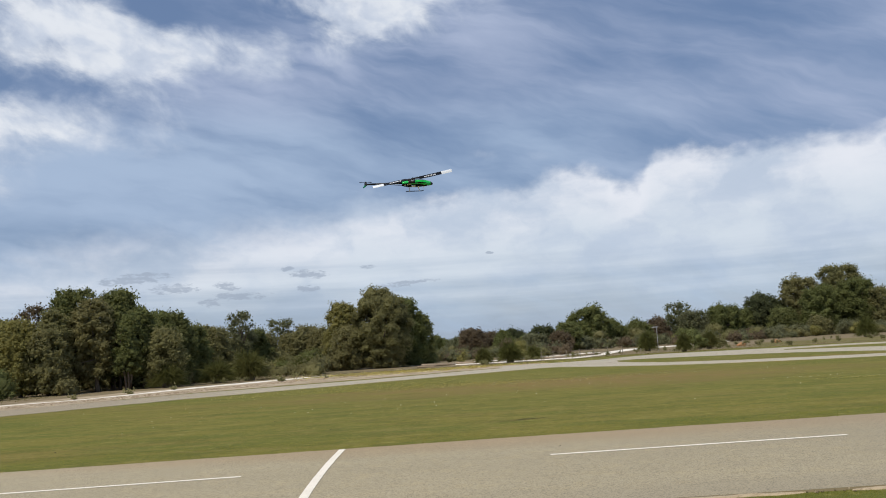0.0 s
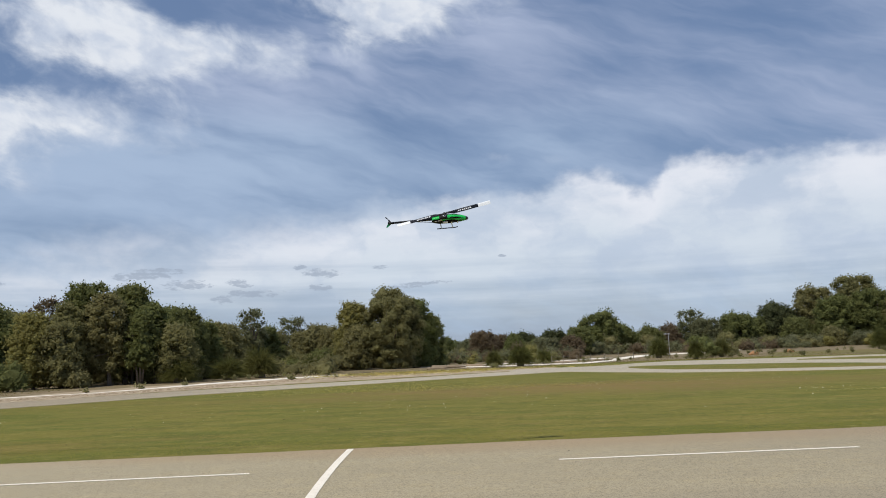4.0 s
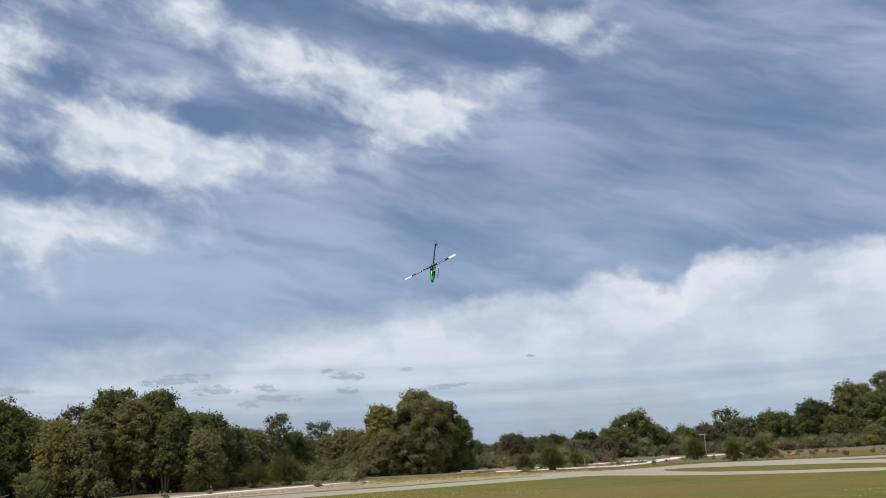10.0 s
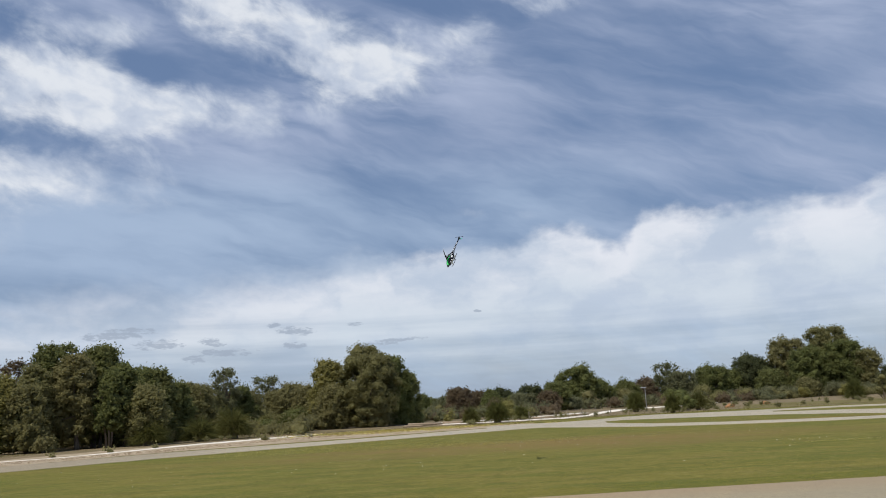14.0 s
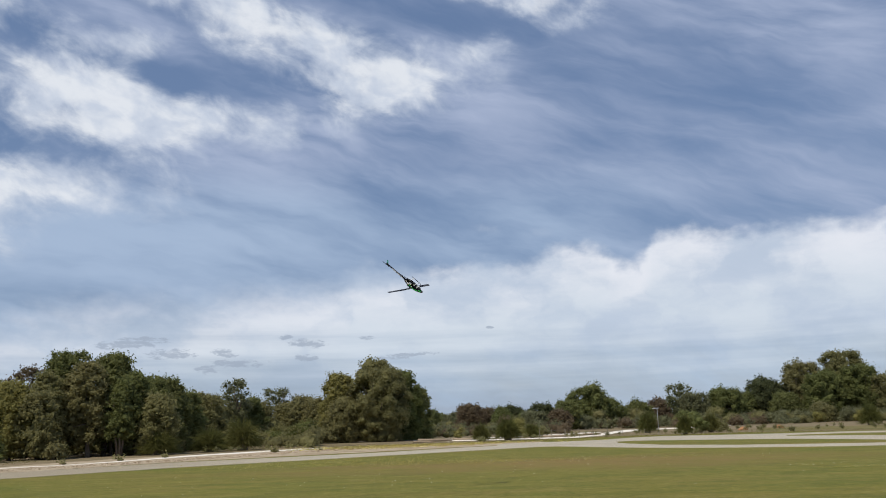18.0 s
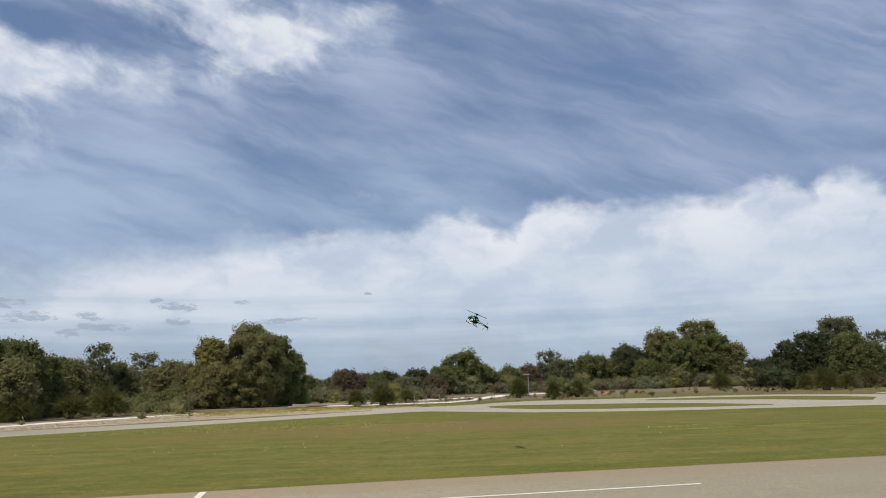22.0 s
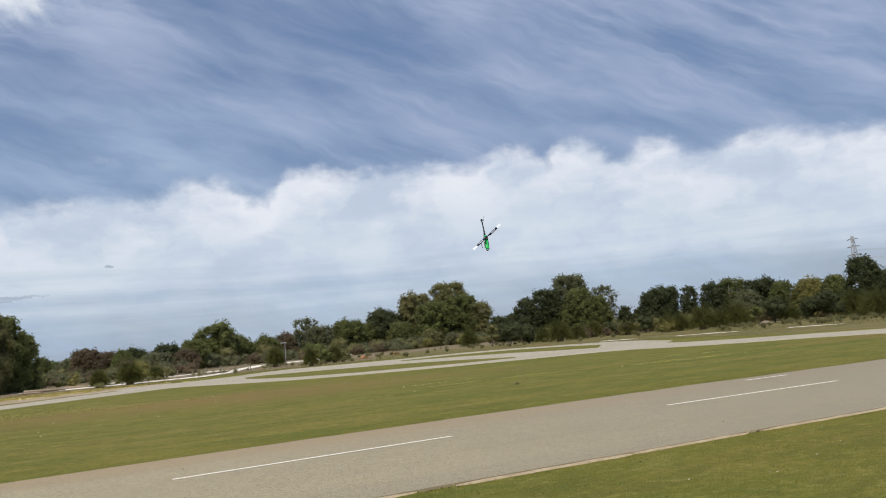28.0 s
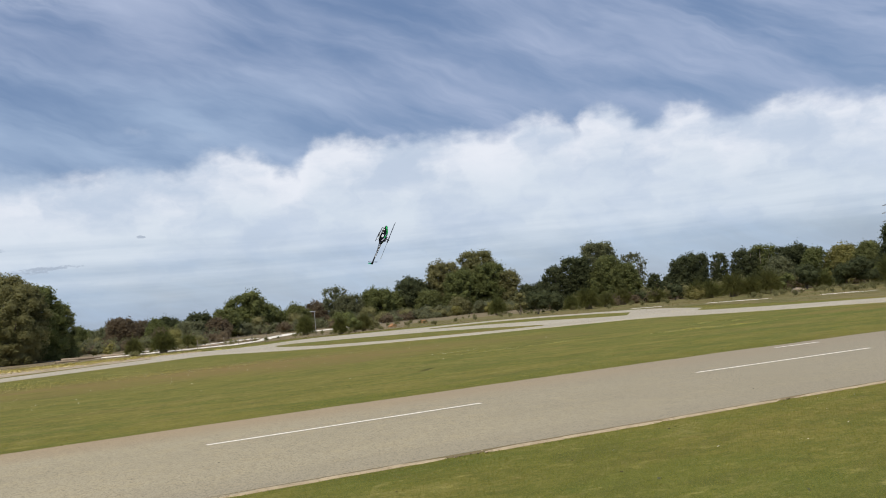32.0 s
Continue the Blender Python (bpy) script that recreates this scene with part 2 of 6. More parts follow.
# ---- materials ----
class Mat:
    """A small builder for node materials in world or object space."""

    def __init__(self, name, rough=0.7, metal=0.0, spec=0.3):
        self.m = bpy.data.materials.new(name)
        self.m.use_nodes = True
        self.t = self.m.node_tree
        self.b = self.t.nodes["Principled BSDF"]
        self.b.inputs["Roughness"].default_value = rough
        self.b.inputs["Metallic"].default_value = metal
        self.b.inputs["Specular IOR Level"].default_value = spec
        self.co = self.t.nodes.new("ShaderNodeTexCoord").outputs["Object"]

    def scaled(self, sx, sy, sz):
        n = self.t.nodes.new("ShaderNodeMapping")
        n.inputs["Scale"].default_value = (sx, sy, sz)
        self.t.links.new(self.co, n.inputs[0])
        return n.outputs[0]

    def noise(self, scale, detail=4.0, rough=0.6, vec=None, twist=0.0):
        n = self.t.nodes.new("ShaderNodeTexNoise")
        self.t.links.new(vec or self.co, n.inputs["Vector"])
        n.inputs["Scale"].default_value = scale
        n.inputs["Detail"].default_value = detail
        n.inputs["Roughness"].default_value = rough
        n.inputs["Distortion"].default_value = twist
        return n.outputs["Fac"]

    def step(self, v, a, b, lo=0.0, hi=1.0):
        n = self.t.nodes.new("ShaderNodeMapRange")
        n.interpolation_type = "SMOOTHSTEP"
        self.t.links.new(v, n.inputs[0])
        for i, q in enumerate((a, b, lo, hi)):
            n.inputs[i + 1].default_value = q
        return n.outputs[0]

    def mul(self, a, b):
        n = self.t.nodes.new("ShaderNodeMath")
        n.operation = "MULTIPLY"
        for s, v in zip(n.inputs, (a, b)):
            if isinstance(v, (int, float)):
                s.default_value = v
            else:
                self.t.links.new(v, s)
        return n.outputs[0]

    def mix(self, f, a, b):
        n = self.t.nodes.new("ShaderNodeMix")
        n.data_type = "RGBA"
        for i, v in ((0, f), (6, a), (7, b)):
            if isinstance(v, tuple):
                n.inputs[i].default_value = (*v, 1)
            elif isinstance(v, (int, float)):
                n.inputs[i].default_value = v
            else:
                self.t.links.new(v, n.inputs[i])
        return n.outputs[2]

    def island(self):
        return self.t.nodes.new("ShaderNodeNewGeometry").outputs["Random Per Island"]

    def chance(self):
        return self.t.nodes.new("ShaderNodeObjectInfo").outputs["Random"]

    def colour(self, c):
        if isinstance(c, tuple):
            self.b.inputs["Base Color"].default_value = (*c, 1)
        else:
            self.t.links.new(c, self.b.inputs["Base Color"])
        return self

    def bump(self, v, dist=0.01, strength=0.6):
        n = self.t.nodes.new("ShaderNodeBump")
        n.inputs["Strength"].default_value = strength
        n.inputs["Distance"].default_value = dist
        self.t.links.new(v, n.inputs["Height"])
        self.t.links.new(n.outputs[0], self.b.inputs["Normal"])
        return self

    def roughness(self, v):
        self.t.links.new(v, self.b.inputs["Roughness"])
        return self


def grass_material():
    w = Mat("mown_grass", 0.9, spec=0.1)
    big = w.noise(0.05, 4, 0.6, w.scaled(0.6, 1.3, 1), 0.4)
    mid = w.noise(0.35, 5, 0.65, w.scaled(0.5, 1.4, 1))
    fine = w.noise(9.0, 6, 0.75, w.scaled(0.8, 1.1, 1))
    patch = w.noise(1.1, 6, 0.68, w.scaled(0.6, 1.0, 1), 0.6)
    small = w.noise(3.2, 6, 0.7, w.scaled(0.7, 1.1, 1), 0.4)
    c = w.mix(w.step(big, 0.35, 0.65), (0.111, 0.130, 0.021), (0.164, 0.151, 0.031))
    c = w.mix(w.step(mid, 0.43, 0.58, 0, 0.8), c, (0.205, 0.172, 0.040))
    c = w.mix(w.step(w.noise(0.55, 5, 0.66, w.scaled(0.45, 1.3, 1), 0.5), 0.51, 0.62, 0, 0.55), c, (0.084, 0.112, 0.018))
    c = w.mix(w.step(w.noise(0.8, 5, 0.68, w.scaled(0.4, 1.5, 1), 0.5), 0.55, 0.66, 0, 0.55), c, (0.225, 0.160, 0.060))
    c = w.mix(w.step(w.noise(0.075, 4, 0.6, w.scaled(0.45, 1.7, 1), 0.9), 0.50, 0.68, 0, 0.8), c, (0.210, 0.144, 0.048))
    c = w.mix(w.step(patch, 0.51, 0.60, 0, 0.55), c, (0.089, 0.093, 0.019))
    c = w.mix(w.step(patch, 0.45, 0.35, 0, 0.48), c, (0.268, 0.227, 0.070))
    c = w.mix(w.step(small, 0.54, 0.64, 0, 0.48), c, (0.087, 0.092, 0.019))
    c = w.mix(w.step(small, 0.44, 0.33, 0, 0.65), c, (0.298, 0.261, 0.077))
    c = w.mix(w.step(fine, 0.46, 0.62, 0, 0.65), c, (0.090, 0.106, 0.017))
    c = w.mix(w.step(w.noise(60.0, 3, 0.8), 0.50, 0.66, 0, 0.65), c, (0.268, 0.244, 0.066))
    c = w.mix(w.step(w.noise(34.0, 4, 0.75), 0.52, 0.64, 0, 0.72), c, (0.060, 0.076, 0.011))
    c = w.mix(w.step(fine, 0.46, 0.34, 0, 0.5), c, (0.262, 0.232, 0.076))
    # the dry reddish patch where flowers grow
    pos = w.t.nodes.new("ShaderNodeMapping")
    pos.inputs["Location"].default_value = (-0.36, -5.3, 0)
    pos.inputs["Scale"].default_value = (0.06, 0.16, 1)
    w.t.links.new(w.co, pos.inputs[0])
    ln = w.t.nodes.new("ShaderNodeVectorMath")
    ln.operation = "LENGTH"
    w.t.links.new(pos.outputs[0], ln.inputs[0])
    ad = w.t.nodes.new("ShaderNodeMath")
    ad.operation = "ADD"
    w.t.links.new(ln.outputs["Value"], ad.inputs[0])
    w.t.links.new(w.step(mid, 0.2, 0.8, 0.0, 0.9), ad.inputs[1])
    c = w.mix(w.mul(w.step(ad.outputs[0], 1.6, 0.6, 0, 0.75), w.step(patch, 0.36, 0.60, 0.35, 1.0)), c, (0.220, 0.146, 0.058))
    w.colour(c).bump(fine, 0.018, 0.6)
    return w.m


def asphalt_material(name, base, dusty, tint, shift=None):
    w = Mat(name, 0.88, spec=0.25)
    big = w.noise(0.25, 5, 0.6, w.scaled(0.35, 1.2, 1), 0.3)
    mid = w.noise(2.2, 5, 0.65)
    chip = w.noise(46.0, 3, 0.75)
    c = w.mix(w.step(big, 0.3, 0.7), base, dusty)
    c = w.mix(w.step(mid, 0.45, 0.70, 0, 0.75), c, tint)
    c = w.mix(w.step(w.noise(14.0, 4, 0.7), 0.48, 0.68, 0, 0.60), c, tuple(0.68 * q for q in base))
    c = w.mix(w.step(chip, 0.50, 0.62, 0, 0.75), c, tuple(0.40 * q for q in base))
    c = w.mix(w.step(w.noise(70.0, 2, 0.6), 0.58, 0.70, 0, 0.6), c, (0.50, 0.46, 0.39))
    # rubber streaks and oil marks along the strip
    c = w.mix(w.step(w.noise(1.0, 4, 0.6, w.scaled(0.12, 2.4, 1)), 0.58, 0.8, 0, 0.30), c, tuple(0.55 * q for q in base))
    if shift:
        # washed-in edge earth and tone shifts by position: (axis, from, to, colour, amount)
        sep = w.t.nodes.new("ShaderNodeSeparateXYZ")
        w.t.links.new(w.co, sep.inputs[0])
        for axis, lo, hi, col, amount in shift:
            wander = w.t.nodes.new("ShaderNodeMath")
            wander.operation = "MULTIPLY_ADD"
            w.t.links.new(w.noise(0.7, 4, 0.65, w.scaled(0.5, 1, 1)), wander.inputs[0])
            wander.inputs[1].default_value = 0.6 * abs(hi - lo)
            w.t.links.new(sep.outputs[axis], wander.inputs[2])
            c = w.mix(w.step(wander.outputs[0], lo, hi, 0, amount), c, w.mix(w.step(chip, 0.46, 0.66), col, tuple(0.55 * q for q in col)))
    w.colour(c).bump(chip, 0.006, 0.8)
    return w.m


def mottled(name, a, b, c3, s1, s2, rough=0.9, bump=0.01, metal=0.0, spec=0.2):
    w = Mat(name, rough, metal, spec)
    n1, n2 = w.noise(s1, 5, 0.62), w.noise(s2, 5, 0.7)
    c = w.mix(w.step(n1, 0.32, 0.68), a, b)
    c = w.mix(w.step(n2, 0.48, 0.72, 0, 0.75), c, c3)
    w.colour(c).bump(n2, bump, 0.6)
    return w.m


def leaf_material(name, dark, mid, light, stray=0.22, through=0.6):
    w = Mat(name, 0.75, spec=0.08)
    r = w.island()
    c = w.mix(w.step(r, 0.0, 0.6), tuple(0.35 * p + 0.65 * q for p, q in zip(dark, mid)), mid)
    c = w.mix(w.step(r, 0.6, 1.0, 0, 0.30), c, light)
    c = w.mix(w.step(w.noise(0.45, 3, 0.6), 0.35, 0.7, 0, 0.45), c, tuple(0.62 * q for q in mid))
    c = w.mix(w.step(w.noise(0.13, 2, 0.5), 0.46, 0.62, 0, 0.32), c, tuple(0.5 * p + 0.1 * q for p, q in zip(mid, dark)))
    c = w.mix(w.step(w.noise(7.0, 3, 0.7), 0.48, 0.66, 0, 0.38), c, tuple(0.5 * q for q in mid))
    if stray:
        c = w.mix(w.mul(w.chance(), stray), c, (0.85 * light[0], 0.74 * light[1], 0.8 * light[2]))
    w.colour(c)
    # thin leaves let part of the light through
    t = w.t
    tr, mx = t.nodes.new("ShaderNodeBsdfTranslucent"), t.nodes.new("ShaderNodeMixShader")
    t.links.new(c, tr.inputs[0])
    mx.inputs[0].default_value = through
    t.links.new(w.b.outputs[0], mx.inputs[1])
    t.links.new(tr.outputs[0], mx.inputs[2])
    t.links.new(mx.outputs[0], t.nodes["Material Output"].inputs[0])
    return w.m


GRASS = grass_material()
RUNWAY = asphalt_material("worn_asphalt", (0.350, 0.305, 0.199), (0.409, 0.356, 0.234), (0.431, 0.363, 0.221),
                          ((1, 13.2, 15.2, (0.380, 0.283, 0.169), 0.8), (1, 10.2, 8.6, (0.314, 0.275, 0.196), 0.6),
                           (0, 5.0, 24.0, (0.308, 0.272, 0.198), 0.75), (0, 3.0, -9.0, (0.457, 0.402, 0.276), 0.6)))
TAXI = asphalt_material("pale_sealed_gravel", (0.43, 0.385, 0.295), (0.49, 0.445, 0.345), (0.45, 0.395, 0.285),
                        ((0, 0.0, -14.0, (0.335, 0.285, 0.198), 0.9),))
CONCRETE = mottled("edging_concrete", (0.50, 0.405, 0.265), (0.38, 0.30, 0.195), (0.20, 0.155, 0.095), 2.2, 19.0)
PAINT = mottled("worn_white_paint", (0.85, 0.80, 0.69), (0.79, 0.74, 0.63), (0.60, 0.55, 0.45), 2.0, 28.0, 0.75, 0.003)
SAND = mottled("pale_sand", (0.84, 0.80, 0.71), (0.76, 0.71, 0.61), (0.46, 0.39, 0.28), 0.3, 1.2, 0.95, 0.05)
RUBBLE = mottled("sandy_rubble", (0.31, 0.245, 0.155), (0.46, 0.385, 0.28), (0.16, 0.118, 0.066), 0.45, 1.5, 0.95, 0.12)


def stone_material():
    w = Mat("broken_limestone", 0.92, spec=0.15)
    c = w.mix(w.step(w.island(), 0.25, 0.8), (0.24, 0.18, 0.115), (0.52, 0.44, 0.33))
    n = w.noise(9.0, 5, 0.65)
    w.colour(w.mix(w.step(n, 0.5, 0.72, 0, 0.7), c, (0.21, 0.16, 0.10))).bump(n, 0.02, 0.6)
    return w.m


LIMESTONE = stone_material()
LITTER = mottled("dry_bush_floor", (0.21, 0.162, 0.094), (0.155, 0.128, 0.067), (0.36, 0.295, 0.20), 0.15, 0.7, 0.95, 0.06)
DRYGRASS = mottled("dry_verge_grass", (0.130, 0.128, 0.040), (0.205, 0.158, 0.066), (0.058, 0.070, 0.020), 0.22, 0.9, 0.95, 0.05)
BARK = mottled("grey_bark", (0.20, 0.165, 0.13), (0.13, 0.105, 0.08), (0.30, 0.26, 0.21), 1.2, 7.0, 0.9, 0.03)
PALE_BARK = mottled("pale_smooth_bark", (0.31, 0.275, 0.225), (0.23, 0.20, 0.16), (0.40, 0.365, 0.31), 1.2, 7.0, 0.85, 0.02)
TIMBER = mottled("weathered_timber", (0.24, 0.21, 0.165), (0.18, 0.155, 0.12), (0.31, 0.275, 0.22), 2.0, 18.0)
# galvanised steel, paled in its colour for the distance haze on the tower
HAZED_STEEL = mottled("galvanised_steel_hazed", (0.48, 0.49, 0.50), (0.42, 0.43, 0.44), (0.36, 0.36, 0.36), 3.0, 30.0, 0.6, 0.002, 0.2)
BRUSH = mottled("dry_brushwood", (0.30, 0.24, 0.17), (0.22, 0.17, 0.12), (0.36, 0.30, 0.22), 1.0, 6.0)
RUST = mottled("orange_earth", (0.36, 0.19, 0.09), (0.28, 0.15, 0.07), (0.20, 0.12, 0.07), 1.0, 6.0)
LEAF_GREEN = leaf_material("leaf_mid_green", (0.145, 0.167, 0.060), (0.214, 0.241, 0.090), (0.266, 0.278, 0.120))
LEAF_OLIVE = leaf_material("leaf_olive", (0.193, 0.188, 0.078), (0.295, 0.287, 0.129), (0.352, 0.333, 0.165))
LEAF_DARK = leaf_material("leaf_dark_green", (0.078, 0.095, 0.045), (0.120, 0.139, 0.066), (0.146, 0.165, 0.085))
LEAF_GOLD = leaf_material("leaf_yellow_green", (0.222, 0.212, 0.076), (0.340, 0.321, 0.116), (0.382, 0.346, 0.148))
LEAF_GREY = leaf_material("leaf_grey_green", (0.154, 0.165, 0.086), (0.227, 0.242, 0.128), (0.268, 0.280, 0.167))
LEAF_BROWN = leaf_material("leaf_russet", (0.166, 0.121, 0.075), (0.221, 0.176, 0.110), (0.238, 0.198, 0.133))
SPIKE = leaf_material("grass_tree_leaf", (0.070, 0.082, 0.026), (0.145, 0.158, 0.048), (0.26, 0.245, 0.085))
BLADE = leaf_material("grass_blade", (0.20, 0.215, 0.040), (0.285, 0.280, 0.058), (0.42, 0.37, 0.12), 0.0, 0.45)
DRYBLADE = leaf_material("dry_grass_blade", (0.12, 0.110, 0.034), (0.21, 0.18, 0.06), (0.30, 0.245, 0.10), 0.0, 0.3)
CLOD = mottled("dark_damp_earth", (0.055, 0.045, 0.03), (0.035, 0.03, 0.02), (0.09, 0.07, 0.045), 8.0, 60.0)
DEADLEAF = leaf_material("dead_brown_leaf", (0.15, 0.115, 0.075), (0.27, 0.205, 0.135), (0.38, 0.30, 0.20), 0.1, 0.3)
FLOWER_Y = mottled("yellow_petals", (0.66, 0.56, 0.16), (0.60, 0.52, 0.22), (0.66, 0.62, 0.40), 0.5, 3.0)
FLOWER_W = mottled("white_petals", (0.70, 0.67, 0.52), (0.60, 0.56, 0.40), (0.45, 0.45, 0.28), 0.5, 3.0)


def plastic(name, c, rough=0.35, metal=0.0, vary=0.15, spec=0.5):
    w = Mat(name, rough, metal, spec)
    n = w.noise(9.0, 4, 0.6)
    w.colour(w.mix(w.step(n, 0.35, 0.7), c, tuple(q * (1 - vary) for q in c)))
    w.roughness(w.step(w.noise(40.0, 3, 0.6), 0.3, 0.7, rough * 0.8, min(1.0, rough * 1.35)))
    return w.m


GREEN = plastic("gloss_green_canopy", (0.016, 0.56, 0.10), 0.22)
CARBON = plastic("black_carbon_fibre", (0.008, 0.010, 0.016), 0.42, vary=0.4, spec=0.22)
DARK = plastic("dark_frame", (0.016, 0.018, 0.022), 0.5, vary=0.4, spec=0.25)
WHITE = plastic("white_plastic", (0.84, 0.88, 0.92), 0.35, vary=0.05)
UNDERSIDE = plastic("dark_blade_underside", (0.07, 0.073, 0.078), 0.3)
SILVER = plastic("bare_aluminium", (0.60, 0.61, 0.62), 0.32, 1.0)
MINT = plastic("mint_green_fin", (0.07, 0.56, 0.38), 0.3)
GLASS = plastic("smoked_window", (0.012, 0.014, 0.016), 0.10)


# ---- mesh helpers ----
def mesh_object(name, verts, faces, material, parent=None, smooth=False, mats=None, index=None):
    me = bpy.data.meshes.new(name)
    me.from_pydata(verts, [], faces)
    for q in mats or [material]:
        me.materials.append(q)
    if index is not None:
        me.polygons.foreach_set("material_index", index)
    if smooth:
        me.polygons.foreach_set("use_smooth", [True] * len(me.polygons))
    ob = new(name, me)
    ob.parent = parent
    return ob


def part(name, bm, material, parent, label="", smooth=False):
    me = bpy.data.meshes.new(name)
    bm.normal_update()
    bm.to_mesh(me)
    bm.free()
    me.materials.append(material)
    if smooth:
        me.polygons.foreach_set("use_smooth", [True] * len(me.polygons))
    ob = new(name, me)
    ob.parent = parent
    return tagged(ob, label) if label else ob


def box(bm, lo, hi, m=None, bevel=0.0):
    r = bmesh.ops.create_cube(bm, size=1.0)
    vs = r["verts"]
    c = [(a + b) / 2 for a, b in zip(lo, hi)]
    s = [b - a for a, b in zip(lo, hi)]
    for v in vs:
        v.co = Vector([v.co[i] * s[i] + c[i] for i in range(3)])
    if bevel:
        es = list({e for v in vs for e in v.link_edges})
        r = bmesh.ops.bevel(bm, geom=es, offset=bevel, segments=1, affect="EDGES", profile=0.5)
        vs = list({v for f in r["faces"] for v in f.verts} | {v for v in vs if v.is_valid})
    if m is not None:
        bmesh.ops.transform(bm, matrix=m, verts=[v for v in vs if v.is_valid])
    return vs


def tube(bm, pts, radii, sides=8, cap=True):
    """A round tube through the points."""
    pts = [Vector(p) for p in pts]
    rings = []
    for i, p in enumerate(pts):
        d = (pts[min(i + 1, len(pts) - 1)] - pts[max(i - 1, 0)]).normalized()
        u = d.cross(Vector((0, 0, 1)) if abs(d.z) < 0.9 else Vector((1, 0, 0))).normalized()
        v = d.cross(u)
        r = radii[i] if isinstance(radii, (list, tuple)) else radii
        rings.append([bm.verts.new(p + r * (math.cos(k * math.tau / sides) * u + math.sin(k * math.tau / sides) * v)) for k in range(sides)])
    for a, b in zip(rings, rings[1:]):
        for k in range(sides):
            bm.faces.new((a[k], a[(k + 1) % sides], b[(k + 1) % sides], b[k]))
    if cap:
        bm.faces.new(rings[0][::-1])
        bm.faces.new(rings[-1])


# ---- ground and paved strips ----
def resample(line, n):
    d = [0.0]
    for a, b in zip(line, line[1:]):
        d.append(d[-1] + math.dist(a, b))
    q = np.linspace(0, d[-1], n)
    return list(zip(np.interp(q, d, [p[0] for p in line]), np.interp(q, d, [p[1] for p in line])))


def strip(name, near, far, z, material, ragged=0.1, n=160, skirt=0.05, seed=0.0, inner=3):
    """A thin paved or sandy layer between two edge lines, with frayed edges and a short side."""
    a, b = resample(near, n), resample(far, n)

    def fray(p, s):
        k = ragged * (noise.noise((p[0] * 0.9, p[1] * 0.9, seed + s)) + 0.6 * noise.noise((p[0] * 3.1, p[1] * 3.1, seed + s)))
        return k
    verts, faces = [], []
    w = inner + 3
    for i, (p, q) in enumerate(zip(a, b)):
        d = Vector((q[0] - p[0], q[1] - p[1]))
        d.normalize()
        kp, kq = fray(p, 1.0), fray(q, 9.0)
        p2 = (p[0] + d.x * kp, p[1] + d.y * kp)
        q2 = (q[0] + d.x * kq, q[1] + d.y * kq)
        verts.append((p2[0] - d.x * 0.03, p2[1] - d.y * 0.03, z - skirt))
        for j in range(inner + 1):
            t = j / inner
            verts.append((p2[0] + (q2[0] - p2[0]) * t, p2[1] + (q2[1] - p2[1]) * t, z))
        verts.append((q2[0] + d.x * 0.03, q2[1] + d.y * 0.03, z - skirt))
    for i in range(n - 1):
        for j in range(w - 1):
            k = i * w + j
            faces.append((k, k + w, k + w + 1, k + 1))
    ob = mesh_object(name, verts, faces, material)
    bm = bmesh.new()
    bm.from_mesh(ob.data)
    bmesh.ops.recalc_face_normals(bm, faces=bm.faces)
    if sum(f.normal.z for f in bm.faces) < 0:
        bmesh.ops.reverse_faces(bm, faces=bm.faces)
    bm.to_mesh(ob.data)
    bm.free()
    return ob


def ground():
    n, half = 48, 2400.0
    s = np.linspace(-1, 1, n)
    g = np.sign(s) * np.abs(s) ** 3 * half
    verts = [(x, y, 0.0) for y in g for x in g]
    faces = [(j * n + i, j * n + i + 1, (j + 1) * n + i + 1, (j + 1) * n + i) for j in range(n - 1) for i in range(n - 1)]
    tagged(mesh_object("ground", verts, faces, GRASS), "wide mown green grass field with dry patches", "ground", kind="structure")


ground()
tagged(strip("runway", [(-160, 5.0), (-60, 7.3), (-12, 8.0), (4, 8.33), (160, 8.33)],
             [(-160, 8.8), (-60, 12.2), (-8, 14.0), (2, 14.7), (12, 15.0), (30, 14.6), (160, 14.0)], 0.016, RUNWAY, 0.07, 900, seed=2.0),
       "worn grey asphalt model runway with faint tyre streaks", "runway", kind="structure")
tagged(strip("road_1", [(-60, -8), (-30, 19), (-19.4, 30.9), (-12, 39.6), (-3.7, 46.4), (1.7, 51.0), (9, 57)],
             [(-66, -4), (-34, 22.5), (-22.4, 35.6), (-14, 46), (-4.1, 52.3), (2, 58.5), (9.5, 64.6)], 0.016, TAXI, 0.14, 420, seed=5.0),
       "pale sealed taxiway curving through the grass field", "taxiway", kind="structure")
tagged(strip("road_2", [(4.4, 55.6), (8.0, 55.3), (10.4, 50.6), (12.7, 46.7), (15.2, 44.4), (17.9, 42.8), (20.7, 41.5), (24.2, 40.8), (27.3, 40.0), (29.2, 39.5), (30.4, 38.4), (30.9, 36.0)],
             [(4.8, 65.2), (7.7, 66.6), (9.7, 67.0), (11.8, 67.6), (14.4, 69.9), (17.8, 74.3), (21.2, 76.8), (25.5, 74.6), (30.7, 73.4), (37.3, 73.8), (41.7, 70.0), (43.6, 63.4), (44.8, 58.6), (43.6, 53.0), (40.3, 46.0), (36.8, 42.6)],
             0.022, TAXI, 0.14, 420, seed=8.0, inner=5),
       "pale sealed taxiway loop and apron", "taxiway", kind="structure")
